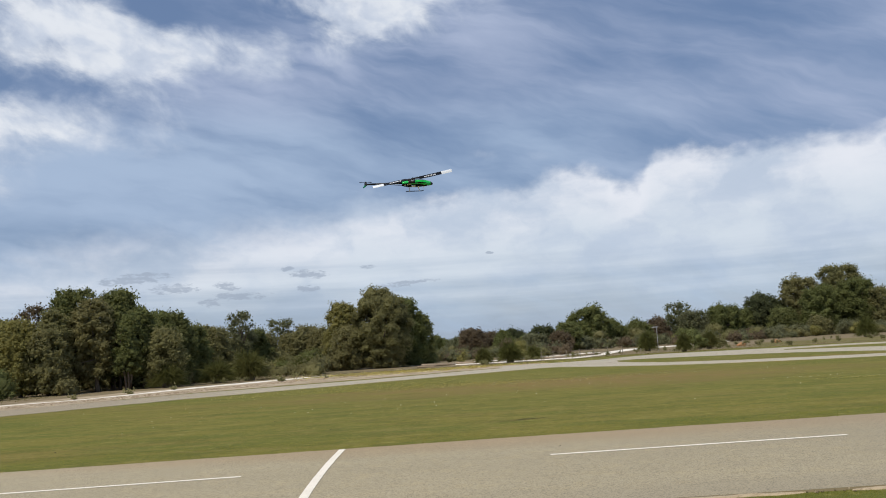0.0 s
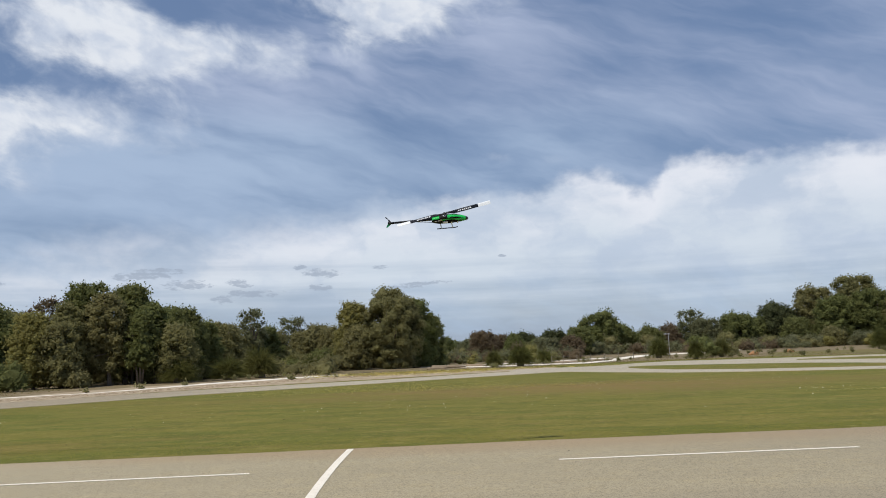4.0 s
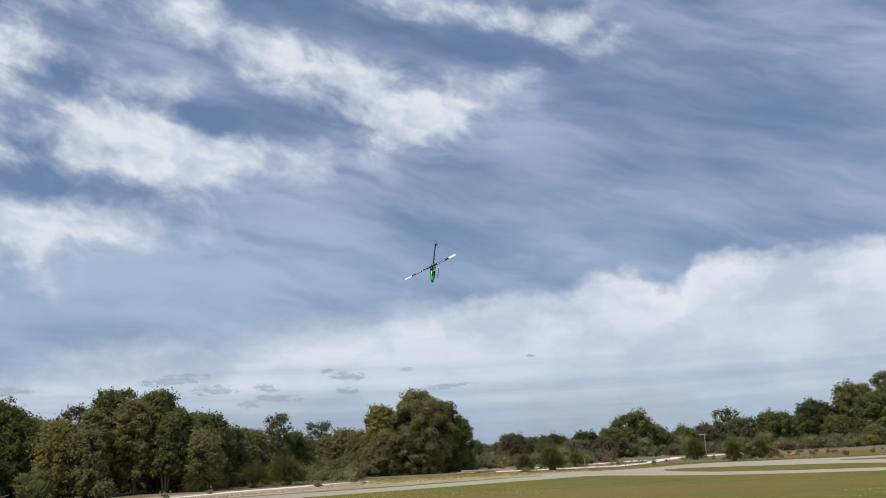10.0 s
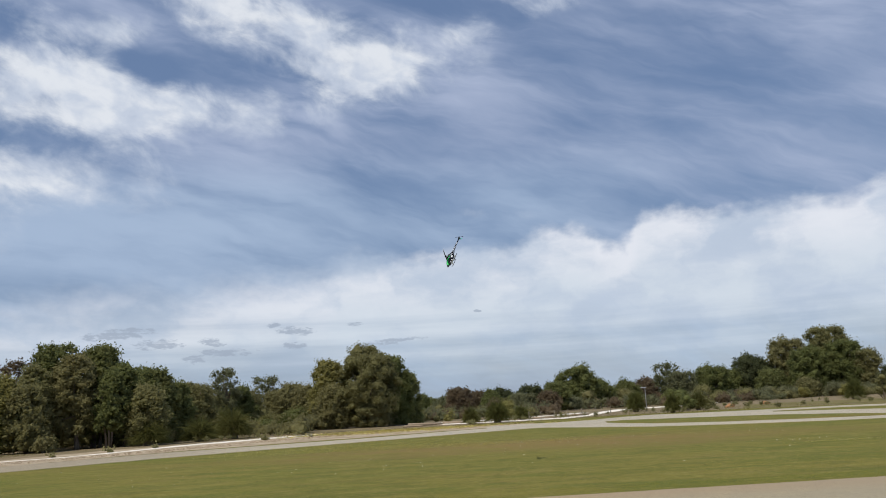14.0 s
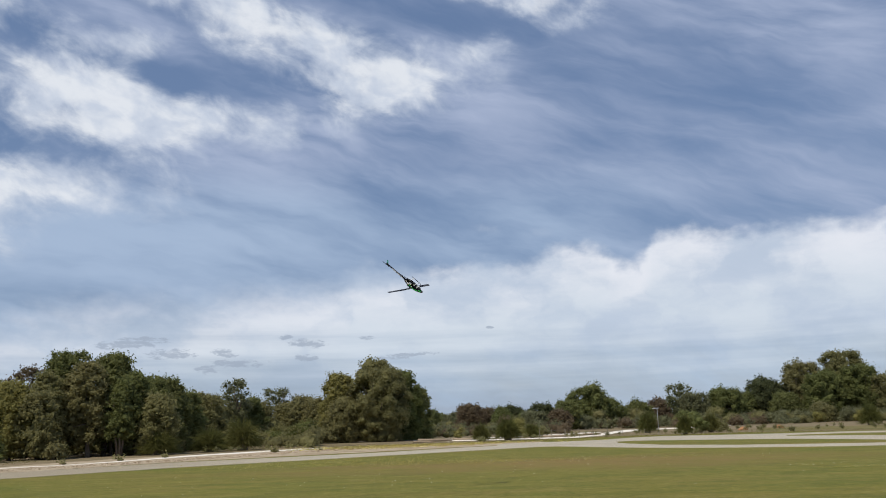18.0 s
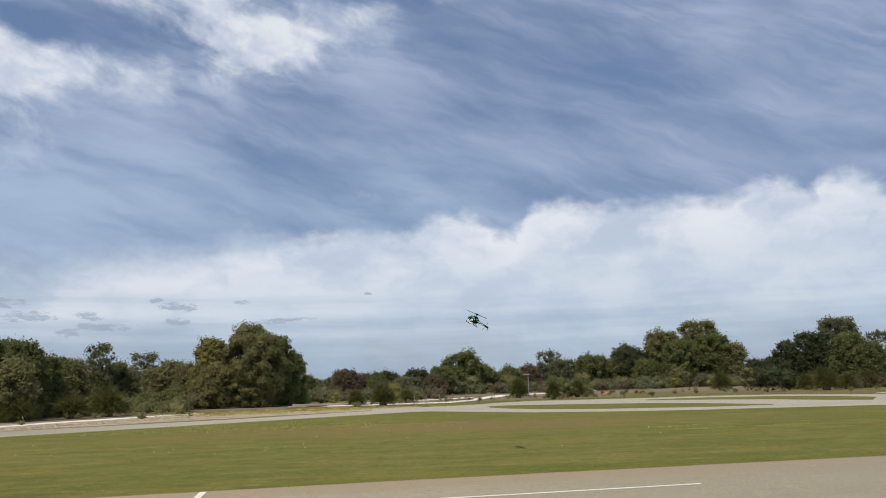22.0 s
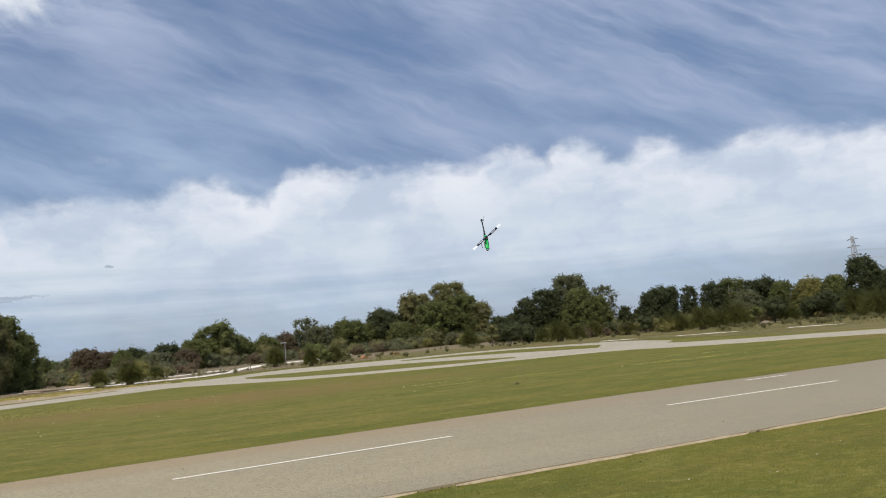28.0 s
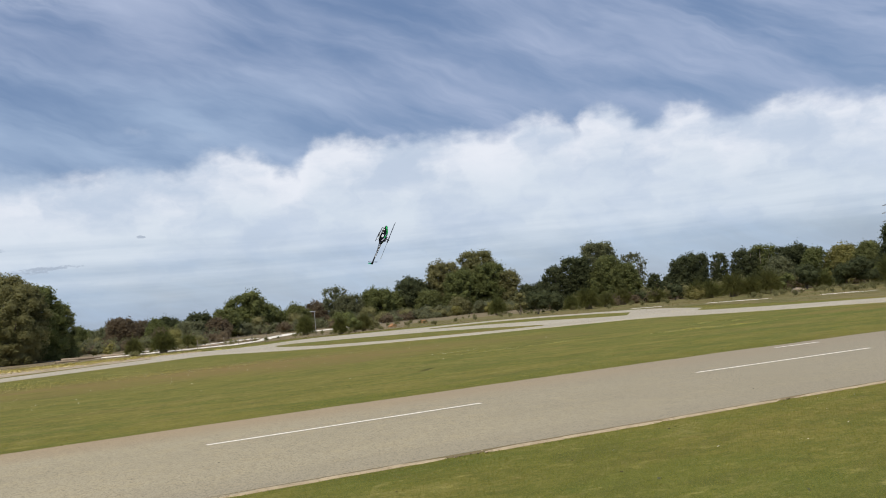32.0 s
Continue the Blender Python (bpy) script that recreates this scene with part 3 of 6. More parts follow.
tagged(strip("road_3", [(30.6, 38.0), (30.9, 35.8), (31.3, 34.6), (32.5, 31.8), (34.2, 29.4), (35.2, 26.6), (35.8, 22.7), (35.6, 8), (35.6, -30)],
             [(37.4, 44.6), (36.4, 40.6), (37.2, 36.6), (39.0, 33.6), (40.2, 30.8), (41.2, 28.2), (41.6, 25.6), (41.4, 10), (41.4, -30)], 0.028, TAXI, 0.14, 300, seed=11.0),
       "pale sealed taxiway running along the field", "taxiway", kind="structure")
tagged(strip("grass_island_1", [(12.8, 58.4), (13.3, 54.6), (14.2, 51.4), (15.6, 49.8), (17.4, 47.6), (19.6, 46.5), (22.4, 44.9), (26.2, 44.2)],
             [(13.4, 61.6), (15.0, 62.6), (16.8, 61.5), (18.5, 60.2), (20.2, 58.9), (21.9, 57.6), (23.6, 56.0), (25.6, 51.2), (26.9, 45.4)], 0.036, GRASS, 0.18, 160, 0.02, seed=13.0),
       "low mown grass island inside the taxiway loop", "grass", kind="structure")
tagged(strip("grass_island_2", [(27.2, 64.6), (30.4, 60.7), (32.7, 55.4), (33.4, 49.6), (34.6, 47.0)],
             [(27.9, 66.4), (33.8, 67.2), (37.8, 63.9), (39.7, 58.2), (39.0, 52.6)], 0.036, GRASS, 0.18, 120, 0.02, seed=15.0),
       "low mown grass island inside the taxiway loop", "grass", kind="structure")
tagged(strip("bush_floor", [(-300, -20), (-60, 26), (-27, 42), (-23.6, 47.5), (-19.4, 54), (-17.2, 60.5), (-13.5, 66), (-7, 70.5), (8, 77), (20, 84), (32, 84), (44, 76), (52, 66), (60, 56), (62, 40), (62, 20), (75, -20)],
             [(-900, 20), (-600, 500), (-300, 800), (-200, 850), (0, 900), (100, 900), (200, 900), (300, 880), (400, 800), (500, 700), (700, 500), (900, 300), (900, 0), (900, -60)],
             0.010, LITTER, 0.9, 700, seed=17.0, inner=12),
       "dry brown sandy floor under the bush", "ground", kind="structure")
tagged(strip("verge_1", [(40, 78), (44, 62), (46, 52), (42, 40), (43, 28), (44, 10), (44, -20)],
             [(48, 82), (54, 66), (59, 55), (61, 40), (61, 20), (62, 10), (64, -20)], 0.014, DRYGRASS, 0.6, 200, seed=20.0),
       "dry yellowing grass verge before the bush", "verge", kind="structure")
tagged(strip("verge_2", [(33, 86), (46, 80), (53, 66.5), (58, 55.5), (60, 40), (60, 20), (62, 10), (64, -20)],
             [(44, 112), (62, 100), (76, 84), (88, 66), (96, 48), (100, 24), (102, 10), (104, -20)], 0.018, DRYGRASS, 0.8, 220, seed=21.0),
       "rough olive grass floor below the far trees", "verge", kind="structure")
tagged(strip("sandy_verge", [(-60, 3), (-34, 23.5), (-22.6, 36.2), (-18.6, 40.8), (-14.0, 47.4), (-4.6, 54.6), (3, 61), (9, 65.4)],
             [(-66, 10), (-36, 30), (-25.5, 40.5), (-23.5, 48), (-20.7, 56.5), (-9, 66), (2, 69), (9, 71)], 0.013, RUBBLE, 0.5, 320, seed=23.0),
       "pale sandy rubble verge beside the taxiway", "verge", kind="structure")
tagged(strip("sand_path_1", [(-27.5, 37.5), (-25.1, 41.2), (-24.4, 43.6), (-22.3, 45.2), (-19.8, 47.0), (-17.9, 50.8), (-16.0, 56.6), (-13.0, 61), (-10.2, 67), (-8.5, 69.5)],
             [(-27.8, 38.1), (-25.5, 42.0), (-24.8, 44.3), (-22.6, 45.8), (-20.1, 47.8), (-18.5, 52.4), (-16.9, 59.4), (-13.8, 64.4), (-10.8, 70.0), (-8.8, 70.8)], 0.02, SAND, 0.35, 260, seed=26.0),
       "bright strip of bare white sand", "path", kind="structure")
tagged(strip("sand_path_2", [(-1, 85), (4.5, 81.4), (7.6, 80.3), (11, 81.4), (14, 81.2), (18, 89), (22, 101), (30, 121), (39.4, 129), (57.7, 158), (80, 186), (115, 232), (160, 290)],
             [(-1, 89), (4.8, 86.4), (8.3, 86), (11.8, 86.6), (14.6, 87.2), (18.6, 95), (22, 108), (29.6, 129), (39, 138), (57, 168), (79, 198), (114, 246), (159, 305)], 0.02, SAND, 0.3, 300, seed=29.0),
       "winding bright white sand track into the bush", "path", kind="structure")


def paint_line(name, a, b, width, z, seed, bend=0.0):
    d = Vector((b[0] - a[0], b[1] - a[1]))
    u = Vector((-d.y, d.x)).normalized() * width / 2
    n = max(8, int(d.length / 0.12))
    verts, faces = [], []
    for i in range(n + 1):
        p = Vector(a) + d * i / n + u.normalized() * (4 * bend * i * (n - i) / n ** 2)
        k = 1 + 0.10 * noise.noise((p.x * 5, p.y * 5, seed))
        for s in (-1, 1):
            q = p + u * s * k
            verts.append((q.x, q.y, z))
    faces = [(2 * i, 2 * i + 2, 2 * i + 3, 2 * i + 1) for i in range(n)]
    ob = mesh_object(name, verts, faces, PAINT)
    if ob.data.polygons[0].normal.z < 0:
        ob.data.flip_normals()
    return tagged(ob, "worn white painted line on the runway asphalt", "road marking", group="runway markings", kind="structure")


def centre(x):
    return float(np.interp(x, (-60, -8, 2, 6, 15, 60), (10.0, 11.4, 12.1, 12.25, 11.95, 11.7)))


for i in range(-5, 7):
    x0 = 1.56 + 8.74 * i
    paint_line("centre_line", (x0, centre(x0)), (x0 + 4.38, centre(x0 + 4.38)), 0.105, 0.021, i)
paint_line("cross_line", (-1.53, 8.3), (-1.68, 14.35), 0.112, 0.021, 40, 0.055)
paint_line("edge_line", (14.6, 14.38), (15.9, 14.30), 0.10, 0.021, 41)


def kerb():
    """Broken concrete edging along the near side of the runway, with crumbled gaps."""
    base = tagged(new("kerb"), "broken pale concrete edging along the runway", "kerb", kind="structure")
    rnd = random.Random(5)
    shapes = []
    for k in range(6):
        bm = bmesh.new()
        L = 0.9 + 0.5 * k
        n = 8 + 5 * k
        rows = []
        for i in range(n + 1):
            u = i / n
            end = min(1.0, 9.0 * u + 0.35, 9.0 * (1 - u) + 0.35)
            w0 = -0.062 * end + 0.028 * noise.noise((u * L * 2.1, k * 3.0, 0.0)) + 0.012 * noise.noise((u * L * 7.0, k, 4.0))
            w1 = 0.048 * end + 0.008 * noise.noise((u * L * 3.0, k * 5.0, 2.0))
            z = 0.021 + 0.008 * noise.noise((u * L * 3.0, k, 8.0)) - 0.012 * (1 - end)
            rows.append([bm.verts.new(p) for p in ((L * u, w0 - 0.012, -0.05), (L * u, w0, z - 0.012), (L * u, w0 + 0.018, z), (L * u, w1 - 0.01, z), (L * u, w1, z - 0.008), (L * u, w1, -0.05))])
        for a, b in zip(rows, rows[1:]):
            for q in range(5):
                bm.faces.new((a[q], b[q], b[q + 1], a[q + 1]))
        bm.faces.new(rows[0])
        bm.faces.new(rows[-1][::-1])
        bmesh.ops.recalc_face_normals(bm, faces=bm.faces)
        me = bpy.data.meshes.new("edging_stone")
        bm.to_mesh(me)
        bm.free()
        me.materials.append(CONCRETE)
        shapes.append((me, L))
    x, gaps = -3.0, []
    while x < 40:
        me, L = rnd.choice(shapes)
        ob = new("edging_stone", me)
        ob.parent = base
        ob.matrix_basis = pose(x, 8.268 + 0.03 * noise.noise((x * 0.4, 3.0, 0)), -0.007 + 0.010 * rnd.random(), 0, 0, rnd.uniform(-0.8, 0.8)) @ Matrix.Diagonal((1, rnd.uniform(0.75, 1.0) * (1.05 - 0.45 * min(1, max(0, (x - 6) / 7))), 1, 1))
        gap = rnd.choice((0.02, 0.03, 0.05, 0.12, 0.45, 0.30))
        gaps += [x + L + gap * rnd.random() for q in range(int(gap * 34))]
        x += L + gap
    for k, gx in enumerate(gaps):
        bm = bmesh.new()
        bmesh.ops.create_icosphere(bm, subdivisions=1, radius=1.0)
        e = rnd.uniform(0.006, 0.022)
        for v in bm.verts:
            v.co = v.co * (e * (1 + 0.5 * noise.noise(v.co * 2 + Vector((k, 0, 0))))) * 1.0
            v.co.z *= 0.6
        part("kerb_chip", bm, LITTER if k % 4 else CONCRETE, base).matrix_basis = pose(gx, 8.27 + rnd.uniform(-0.08, 0.06), 0.012)


kerb()
tagged(strip("edge_crack", [(-3, 8.312), (12, 8.314), (40, 8.310)], [(-3, 8.330), (12, 8.332), (40, 8.328)], 0.0195, LITTER, 0.012, 700, 0.02, seed=41.0, inner=1),
       "dark earth in the crack beside the kerb", "crack", kind="structure")


for q, (sx, sy, ln) in enumerate(((49.5, 56.0, 5.0), (53.0, 47.0, 3.5), (47.0, 63.5, 3.0))):
    tagged(strip("sand_scrape", [(sx, sy), (sx + 0.25 * ln, sy - 0.5 * ln), (sx + 0.4 * ln, sy - ln)], [(sx + 1.0, sy + 0.8), (sx + 1.2 + 0.25 * ln, sy + 0.5 - 0.5 * ln), (sx + 0.8 + 0.4 * ln, sy - ln)], 0.024, SAND, 0.45, 90, seed=50.0 + q),
           "thin pale scrape of bare sand in the dry verge", "sand", kind="structure")


# ---- trees ----
def leaf_cloud(rng, lobes, count, size, stretch=1.6, fill=0.3, jitter=0.75, sprig=14, spread=1.15):
    """Single leaves in small sprigs on and inside the lobes, turned mostly outwards; three corners each."""
    r = np.array([q[3] for q in lobes])
    area = r ** 2 * np.where(r > 1.5 * np.median(r), 0.55, 1.0)
    k = max(1, count // sprig)
    pick = rng.choice(len(lobes), k, p=area / area.sum())
    L = np.array([(q[0], q[1], q[2]) for q in lobes])[pick]
    rad = r[pick]
    flat = np.array([q[4] for q in lobes])[pick]
    d = rng.normal(size=(k, 3))
    d /= np.linalg.norm(d, axis=1)[:, None]
    depth = np.where(rng.random(k) < fill, rng.uniform(0.2, 0.8, k), rng.normal(0.92, 0.11, k))
    c = L + d * (rad * depth)[:, None] * np.stack([np.ones(k), np.ones(k), flat], 1)
    own = rng.integers(k, size=count)
    p = c[own] + rng.normal(size=(count, 3)) * (size * spread)
    nrm = d[own] + rng.normal(size=(count, 3)) * jitter + np.array([0, 0, 0.25])
    nrm /= np.linalg.norm(nrm, axis=1)[:, None]
    u = np.cross(nrm, rng.normal(size=(count, 3)))
    u /= np.linalg.norm(u, axis=1)[:, None] + 1e-9
    v = np.cross(nrm, u)
    s = size * rng.uniform(0.55, 1.35, count)[:, None]
    u, v = u * s * stretch * 0.5, v * s * 0.5
    return np.stack([p - u, p + u * 0.3 - v, p + u + v], 1).reshape(-1, 3)


def ball(level):
    bm = bmesh.new()
    bmesh.ops.create_icosphere(bm, subdivisions=level, radius=1.0)
    v = np.array([q.co[:] for q in bm.verts])
    f = np.array([[q.index for q in g.verts] for g in bm.faces])
    bm.free()
    return v, f


BALLS = {n: ball(n) for n in (1, 2, 3)}


def leafy_core(rng, lobes, k=0.74, fine=2):
    """The closed mass of twigs and leaves inside each lobe, as rough facets."""
    mid = np.median([q[3] for q in lobes])
    out = []
    for x, y, z, r, flat in lobes:
        v, f = BALLS[min(3, fine + 1) if r > 1.5 * mid and fine > 1 else fine]
        w = v * (r * k * rng.normal(1.0, 0.13, (len(v), 1))) * np.array([1, 1, flat]) + np.array([x, y, z])
        out.append(w[f].reshape(-1, 3))
    return np.concatenate(out)


def above_ground(co, z=0.03):
    tri = co.reshape(-1, 3, 3)
    return tri[tri[:, :, 2].min(axis=1) > z].reshape(-1, 3)


def quads_object(name, co, material, parent=None, k=4):
    n = len(co) // k
    me = bpy.data.meshes.new(name)
    me.vertices.add(k * n)
    me.vertices.foreach_set("co", co.astype(np.float32).ravel())
    me.loops.add(k * n)
    me.loops.foreach_set("vertex_index", np.arange(k * n, dtype=np.int32))
    me.polygons.add(n)
    me.polygons.foreach_set("loop_start", np.arange(0, k * n, k, dtype=np.int32))
    me.materials.append(material)
    me.update(calc_edges=True)
    ob = new(name, me)
    ob.parent = parent
    return ob


def crown_lobes(rng, w, h, foot, style):
    """Where the crown's masses sit: (x, y, z, radius, flatness)."""
    out = []
    half = w / 2
    n = {"dense": 84, "round": 92, "airy": 58, "gum": 72}[style]
    lean = rng.uniform(-0.10, 0.10, 2) * half
    for i in range(n):
        t = (i + rng.uniform(0, 1)) / n
        z = foot + (h - foot) * t
        if style == "round":
            reach = math.sqrt(max(0.02, 1 - (2 * t - 0.9) ** 2))
        elif style == "gum":
            reach = 0.42 + 0.58 * math.sin(math.pi * (0.12 + 0.74 * t))
        elif style == "airy":
            reach = 0.35 + 0.65 * math.sin(math.pi * (0.05 + 0.75 * t))
        else:
            reach = math.sqrt(max(0.04, 1 - max(0.0, 1.32 * t - 0.36) ** 2)) * (0.86 + 0.14 * min(1, 3 * t))
        a = 2.399963 * i + rng.uniform(-0.5, 0.5)
        r = half * (rng.uniform(0.16, 0.30) if style == "gum" else rng.uniform(0.11, 0.25)) * (1.0 - 0.2 * t)
        k = max(0.0, half * reach - r * 1.0) * (rng.uniform(0.80, 1.04) if style != "airy" else rng.uniform(0.30, 1.0))
        out.append((k * math.cos(a) + lean[0] * t, k * math.sin(a) + lean[1] * t, min(max(z, foot + r * 0.4), h - r * 1.0), r, rng.uniform(0.58, 0.85)))
    out.append((rng.uniform(-0.12, 0.12) * half, 0, h - half * 0.24, half * 0.2, 0.95))
    if style != "airy":
        # the full inner mass of the crown
        m = 7
        for i in range(m):
            t = 0.08 + 0.82 * i / (m - 1)
            r = half * (0.72 - 0.36 * t) * (0.84 if style == "gum" else 0.95)
            a = rng.uniform(0, math.tau)
            out.append((0.25 * half * math.cos(a), 0.25 * half * math.sin(a), max(r * 0.7, foot + (h - foot) * t), r, 0.9))
    return out


def tree(x, y, w, h, style="dense", leaf=None, foot=0.15, seed=0, count=None, size=None, label="", stems=1):
    leaf = leaf or LEAF_GREEN
    rng = np.random.default_rng(1000 + seed)
    root = tagged(new("tree"), label or "leafy green native tree at the edge of the field", "tree", group="trees round the field")
    lobes = crown_lobes(rng, w, h, foot * h, style)
    bm = bmesh.new()
    for s in range(stems):
        off = Vector((rng.uniform(-0.3, 0.3) * w * 0.5, rng.uniform(-0.2, 0.2), 0)) if stems > 1 else Vector((0, 0, 0))
        r0 = max(0.07, h * (0.024 if stems == 1 else 0.015))
        fork = off + Vector((rng.uniform(-0.05, 0.05) * h, rng.uniform(-0.05, 0.05) * h, h * max(0.22, foot + 0.08)))
        mid = off + (fork - off) * 0.5 + Vector((rng.uniform(-0.03, 0.03) * h, 0, 0))
        tube(bm, [off + Vector((0, 0, -0.1)), mid, fork], [r0 * 1.25, r0, r0 * 0.8], 8)
        for k in range((13 if style in ("gum", "airy") else 6) if stems == 1 else 4):
            g = lobes[int(rng.integers(len(lobes)))]
            tip = Vector(g[:3])
            bend = fork.lerp(tip, 0.5) + Vector((rng.uniform(-0.06, 0.06) * h, rng.uniform(-0.06, 0.06) * h, 0.05 * h))
            tube(bm, [fork, bend, tip], [r0 * 0.6, r0 * 0.38, r0 * 0.12], 6)
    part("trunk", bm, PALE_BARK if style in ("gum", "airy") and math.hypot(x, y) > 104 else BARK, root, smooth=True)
    size = size or (0.145 if math.hypot(x, y) < 104 else max(0.17, 0.00135 * math.hypot(x, y)))
    area = sum(4 * math.pi * g[3] ** 2 for g in lobes)
    count = count or int(min(34000 if math.hypot(x, y) < 104 else 19000, area * 0.85 / (size * size)))
    co = leaf_cloud(rng, lobes, count, size, fill=0.06)
    if style == "airy":
        co = np.concatenate([co, leafy_core(rng, lobes, 0.58, 1)])
    else:
        co = np.concatenate([co, leafy_core(rng, lobes, 0.74, 2 if math.hypot(x, y) < 104 else 1)])
    co = above_ground(co)
    quads_object("crown", co, leaf, root, 3)
    root.matrix_basis = pose(x, y, 0, 0, 0, float(rng.uniform(0, 360)) if style != "x" else 0)
    return root


def polar(az, dist):
    a = radians(az)
    return dist * math.sin(a), dist * math.cos(a)


tree(*polar(-45, 72), 7, 8, "dense", LEAF_OLIVE, 0.15, 1, label="dense dark green native tree behind the taxiway")
tree(*polar(-41, 70), 6, 7.4, "dense", LEAF_GREEN, 0.15, 2, label="dense dark green native tree behind the taxiway")
tree(*polar(-37, 72), 6, 7.6, "dense", LEAF_OLIVE, 0.15, 3, label="dense dark green native tree behind the taxiway")
tree(*polar(-33.6, 72), 4.8, 7, "dense", LEAF_OLIVE, 0.12, 4, label="dense dark green native tree behind the taxiway")
tree(*polar(-29.7, 75), 7.4, 7.3, "round", LEAF_GREEN, 0.04, 5, label="dense dark green native tree behind the taxiway")
tree(*polar(-31.6, 70), 3.6, 5.2, "dense", LEAF_OLIVE, 0.03, 6, label="dense dark green native tree behind the taxiway")
tree(*polar(-32.4, 80), 7, 7, "dense", LEAF_GREEN, 0.04, 7, label="dense dark green native tree behind the taxiway")
tree(*polar(-28.2, 82), 6, 6.6, "dense", LEAF_GREEN, 0.04, 8, label="dense dark green native tree behind the taxiway")
tree(*polar(-25.7, 82), 4.4, 7.6, "airy", LEAF_BROWN, 0.3, 9, label="russet brown thin crowned tree")
tree(*polar(-26.4, 66), 4, 5.4, "dense", LEAF_GOLD, 0.08, 10, label="yellowish green bushy tree in the grove")
tree(*polar(-24.6, 67), 3, 6.2, "dense", LEAF_OLIVE, 0.18, 11, label="yellowish green bushy tree in the grove", stems=2)
tree(*polar(-23.5, 70), 3.9, 8.0, "gum", LEAF_GREEN, 0.2, 12, label="tall dark green tree of the grove with bare trunks", stems=3)
tree(*polar(-21, 70), 5, 7.8, "dense", LEAF_GREEN, 0.2, 13, label="tall dark green tree of the grove with bare trunks", stems=4)
tree(*polar(-22.3, 68), 4.2, 7.0, "dense", LEAF_OLIVE, 0.2, 14, label="tall dark green tree of the grove with bare trunks", stems=3)
tree(*polar(-19.4, 69), 3.2, 6.2, "dense", LEAF_GREEN, 0.2, 15, label="tall dark green tree of the grove with bare trunks", stems=3)
tree(*polar(-17.6, 74), 5.2, 6.1, "dense", LEAF_GREEN, 0.12, 16, label="tall dark green tree of the grove with bare trunks", stems=2)
tree(*polar(-16.2, 76), 3.4, 5, "dense", LEAF_GREEN, 0.1, 17, label="dense dark green native tree behind the taxiway")
tree(*polar(-13.2, 90), 4.4, 6.9, "airy", LEAF_GREY, 0.25, 18, label="airy grey green gum tree with open crown")
tree(*polar(-14.6, 88), 4.4, 4.6, "dense", LEAF_OLIVE, 0.1, 19, label="dense dark green native tree behind the taxiway")
tree(*polar(-11.7, 96), 4.6, 4.4, "dense", LEAF_OLIVE, 0.1, 20, label="dense dark green native tree behind the taxiway")
tree(*polar(-10.3, 100), 4.6, 6.4, "airy", LEAF_GREY, 0.2, 21, label="airy grey green gum tree with open crown")
tree(*polar(-8.8, 100), 3.6, 5.4, "gum", LEAF_OLIVE, 0.15, 22, label="airy grey green gum tree with open crown")
tree(*polar(-6.2, 92), 5.4, 7.4, "dense", LEAF_GOLD, 0.05, 23, label="large dense olive green tree standing by the verge")
tree(*polar(-3.7, 92), 6.6, 8.8, "dense", LEAF_OLIVE, 0.03, 24, label="large dense olive green tree standing by the verge")
tree(*polar(-2.3, 93), 6.4, 7.7, "dense", LEAF_GREEN, 0.03, 25, label="large dense olive green tree standing by the verge")
tree(*polar(-3.6, 90), 7.2, 7.8, "gum", LEAF_OLIVE, 0.02, 26, label="large dense olive green tree standing by the verge")
tree(*polar(-1.1, 94), 4.2, 5.8, "dense", LEAF_GREEN, 0.03, 27, label="large dense olive green tree standing by the verge")
tree(*polar(-6, 90), 4.6, 4.6, "dense", LEAF_OLIVE, 0.04, 28, label="large dense olive green tree standing by the verge")
tree(*polar(10.6, 187.5), 11.4, 9.0, "round", LEAF_GREEN, 0.1, 29, label="rounded spreading olive tree above the bush")
tree(*polar(12.2, 192), 6.6, 6.0, "round", LEAF_GREEN, 0.1, 30, label="rounded spreading olive tree above the bush")
tree(*polar(13.9, 195), 7.5, 5.5, "dense", LEAF_GREEN, 0.1, 31, label="olive native tree in the far row")
tree(*polar(15.2, 201), 7.5, 5.8, "dense", LEAF_BROWN, 0.1, 32, label="olive native tree in the far row")
tree(*polar(16.5, 187.5), 7.5, 8.8, "airy", LEAF_GREY, 0.25, 33, label="airy grey green gum tree with open crown")
tree(*polar(17.4, 184.5), 6.9, 6.6, "gum", LEAF_GREY, 0.2, 34, label="airy grey green gum tree with open crown")
tree(*polar(19.3, 187.5), 8.7, 7.5, "gum", LEAF_GREEN, 0.15, 35, label="olive native tree in the far row")
tree(*polar(20.6, 192), 6.3, 6.3, "dense", LEAF_GREEN, 0.1, 36, label="olive native tree in the far row")
tree(*polar(21.9, 195), 11.4, 9.4, "round", LEAF_DARK, 0.12, 37, label="dark dome shaped pine with a smooth round top")
tree(*polar(24, 195), 9.6, 12.6, "gum", LEAF_OLIVE, 0.2, 38, label="big sunlit gum tree with clumped golden green crown")
tree(*polar(26.4, 195), 10.2, 14.7, "gum", LEAF_OLIVE, 0.2, 39, label="big sunlit gum tree with clumped golden green crown")
tree(*polar(25.3, 189), 9.6, 10.2, "gum", LEAF_GREEN, 0.12, 40, label="big sunlit gum tree with clumped golden green crown")
tree(*polar(27.4, 190.5), 9.3, 11.1, "gum", LEAF_GREEN, 0.1, 41, label="big sunlit gum tree with clumped golden green crown")
tree(*polar(28.5, 189), 6.6, 9.0, "gum", LEAF_OLIVE, 0.1, 42, label="big sunlit gum tree with clumped golden green crown")
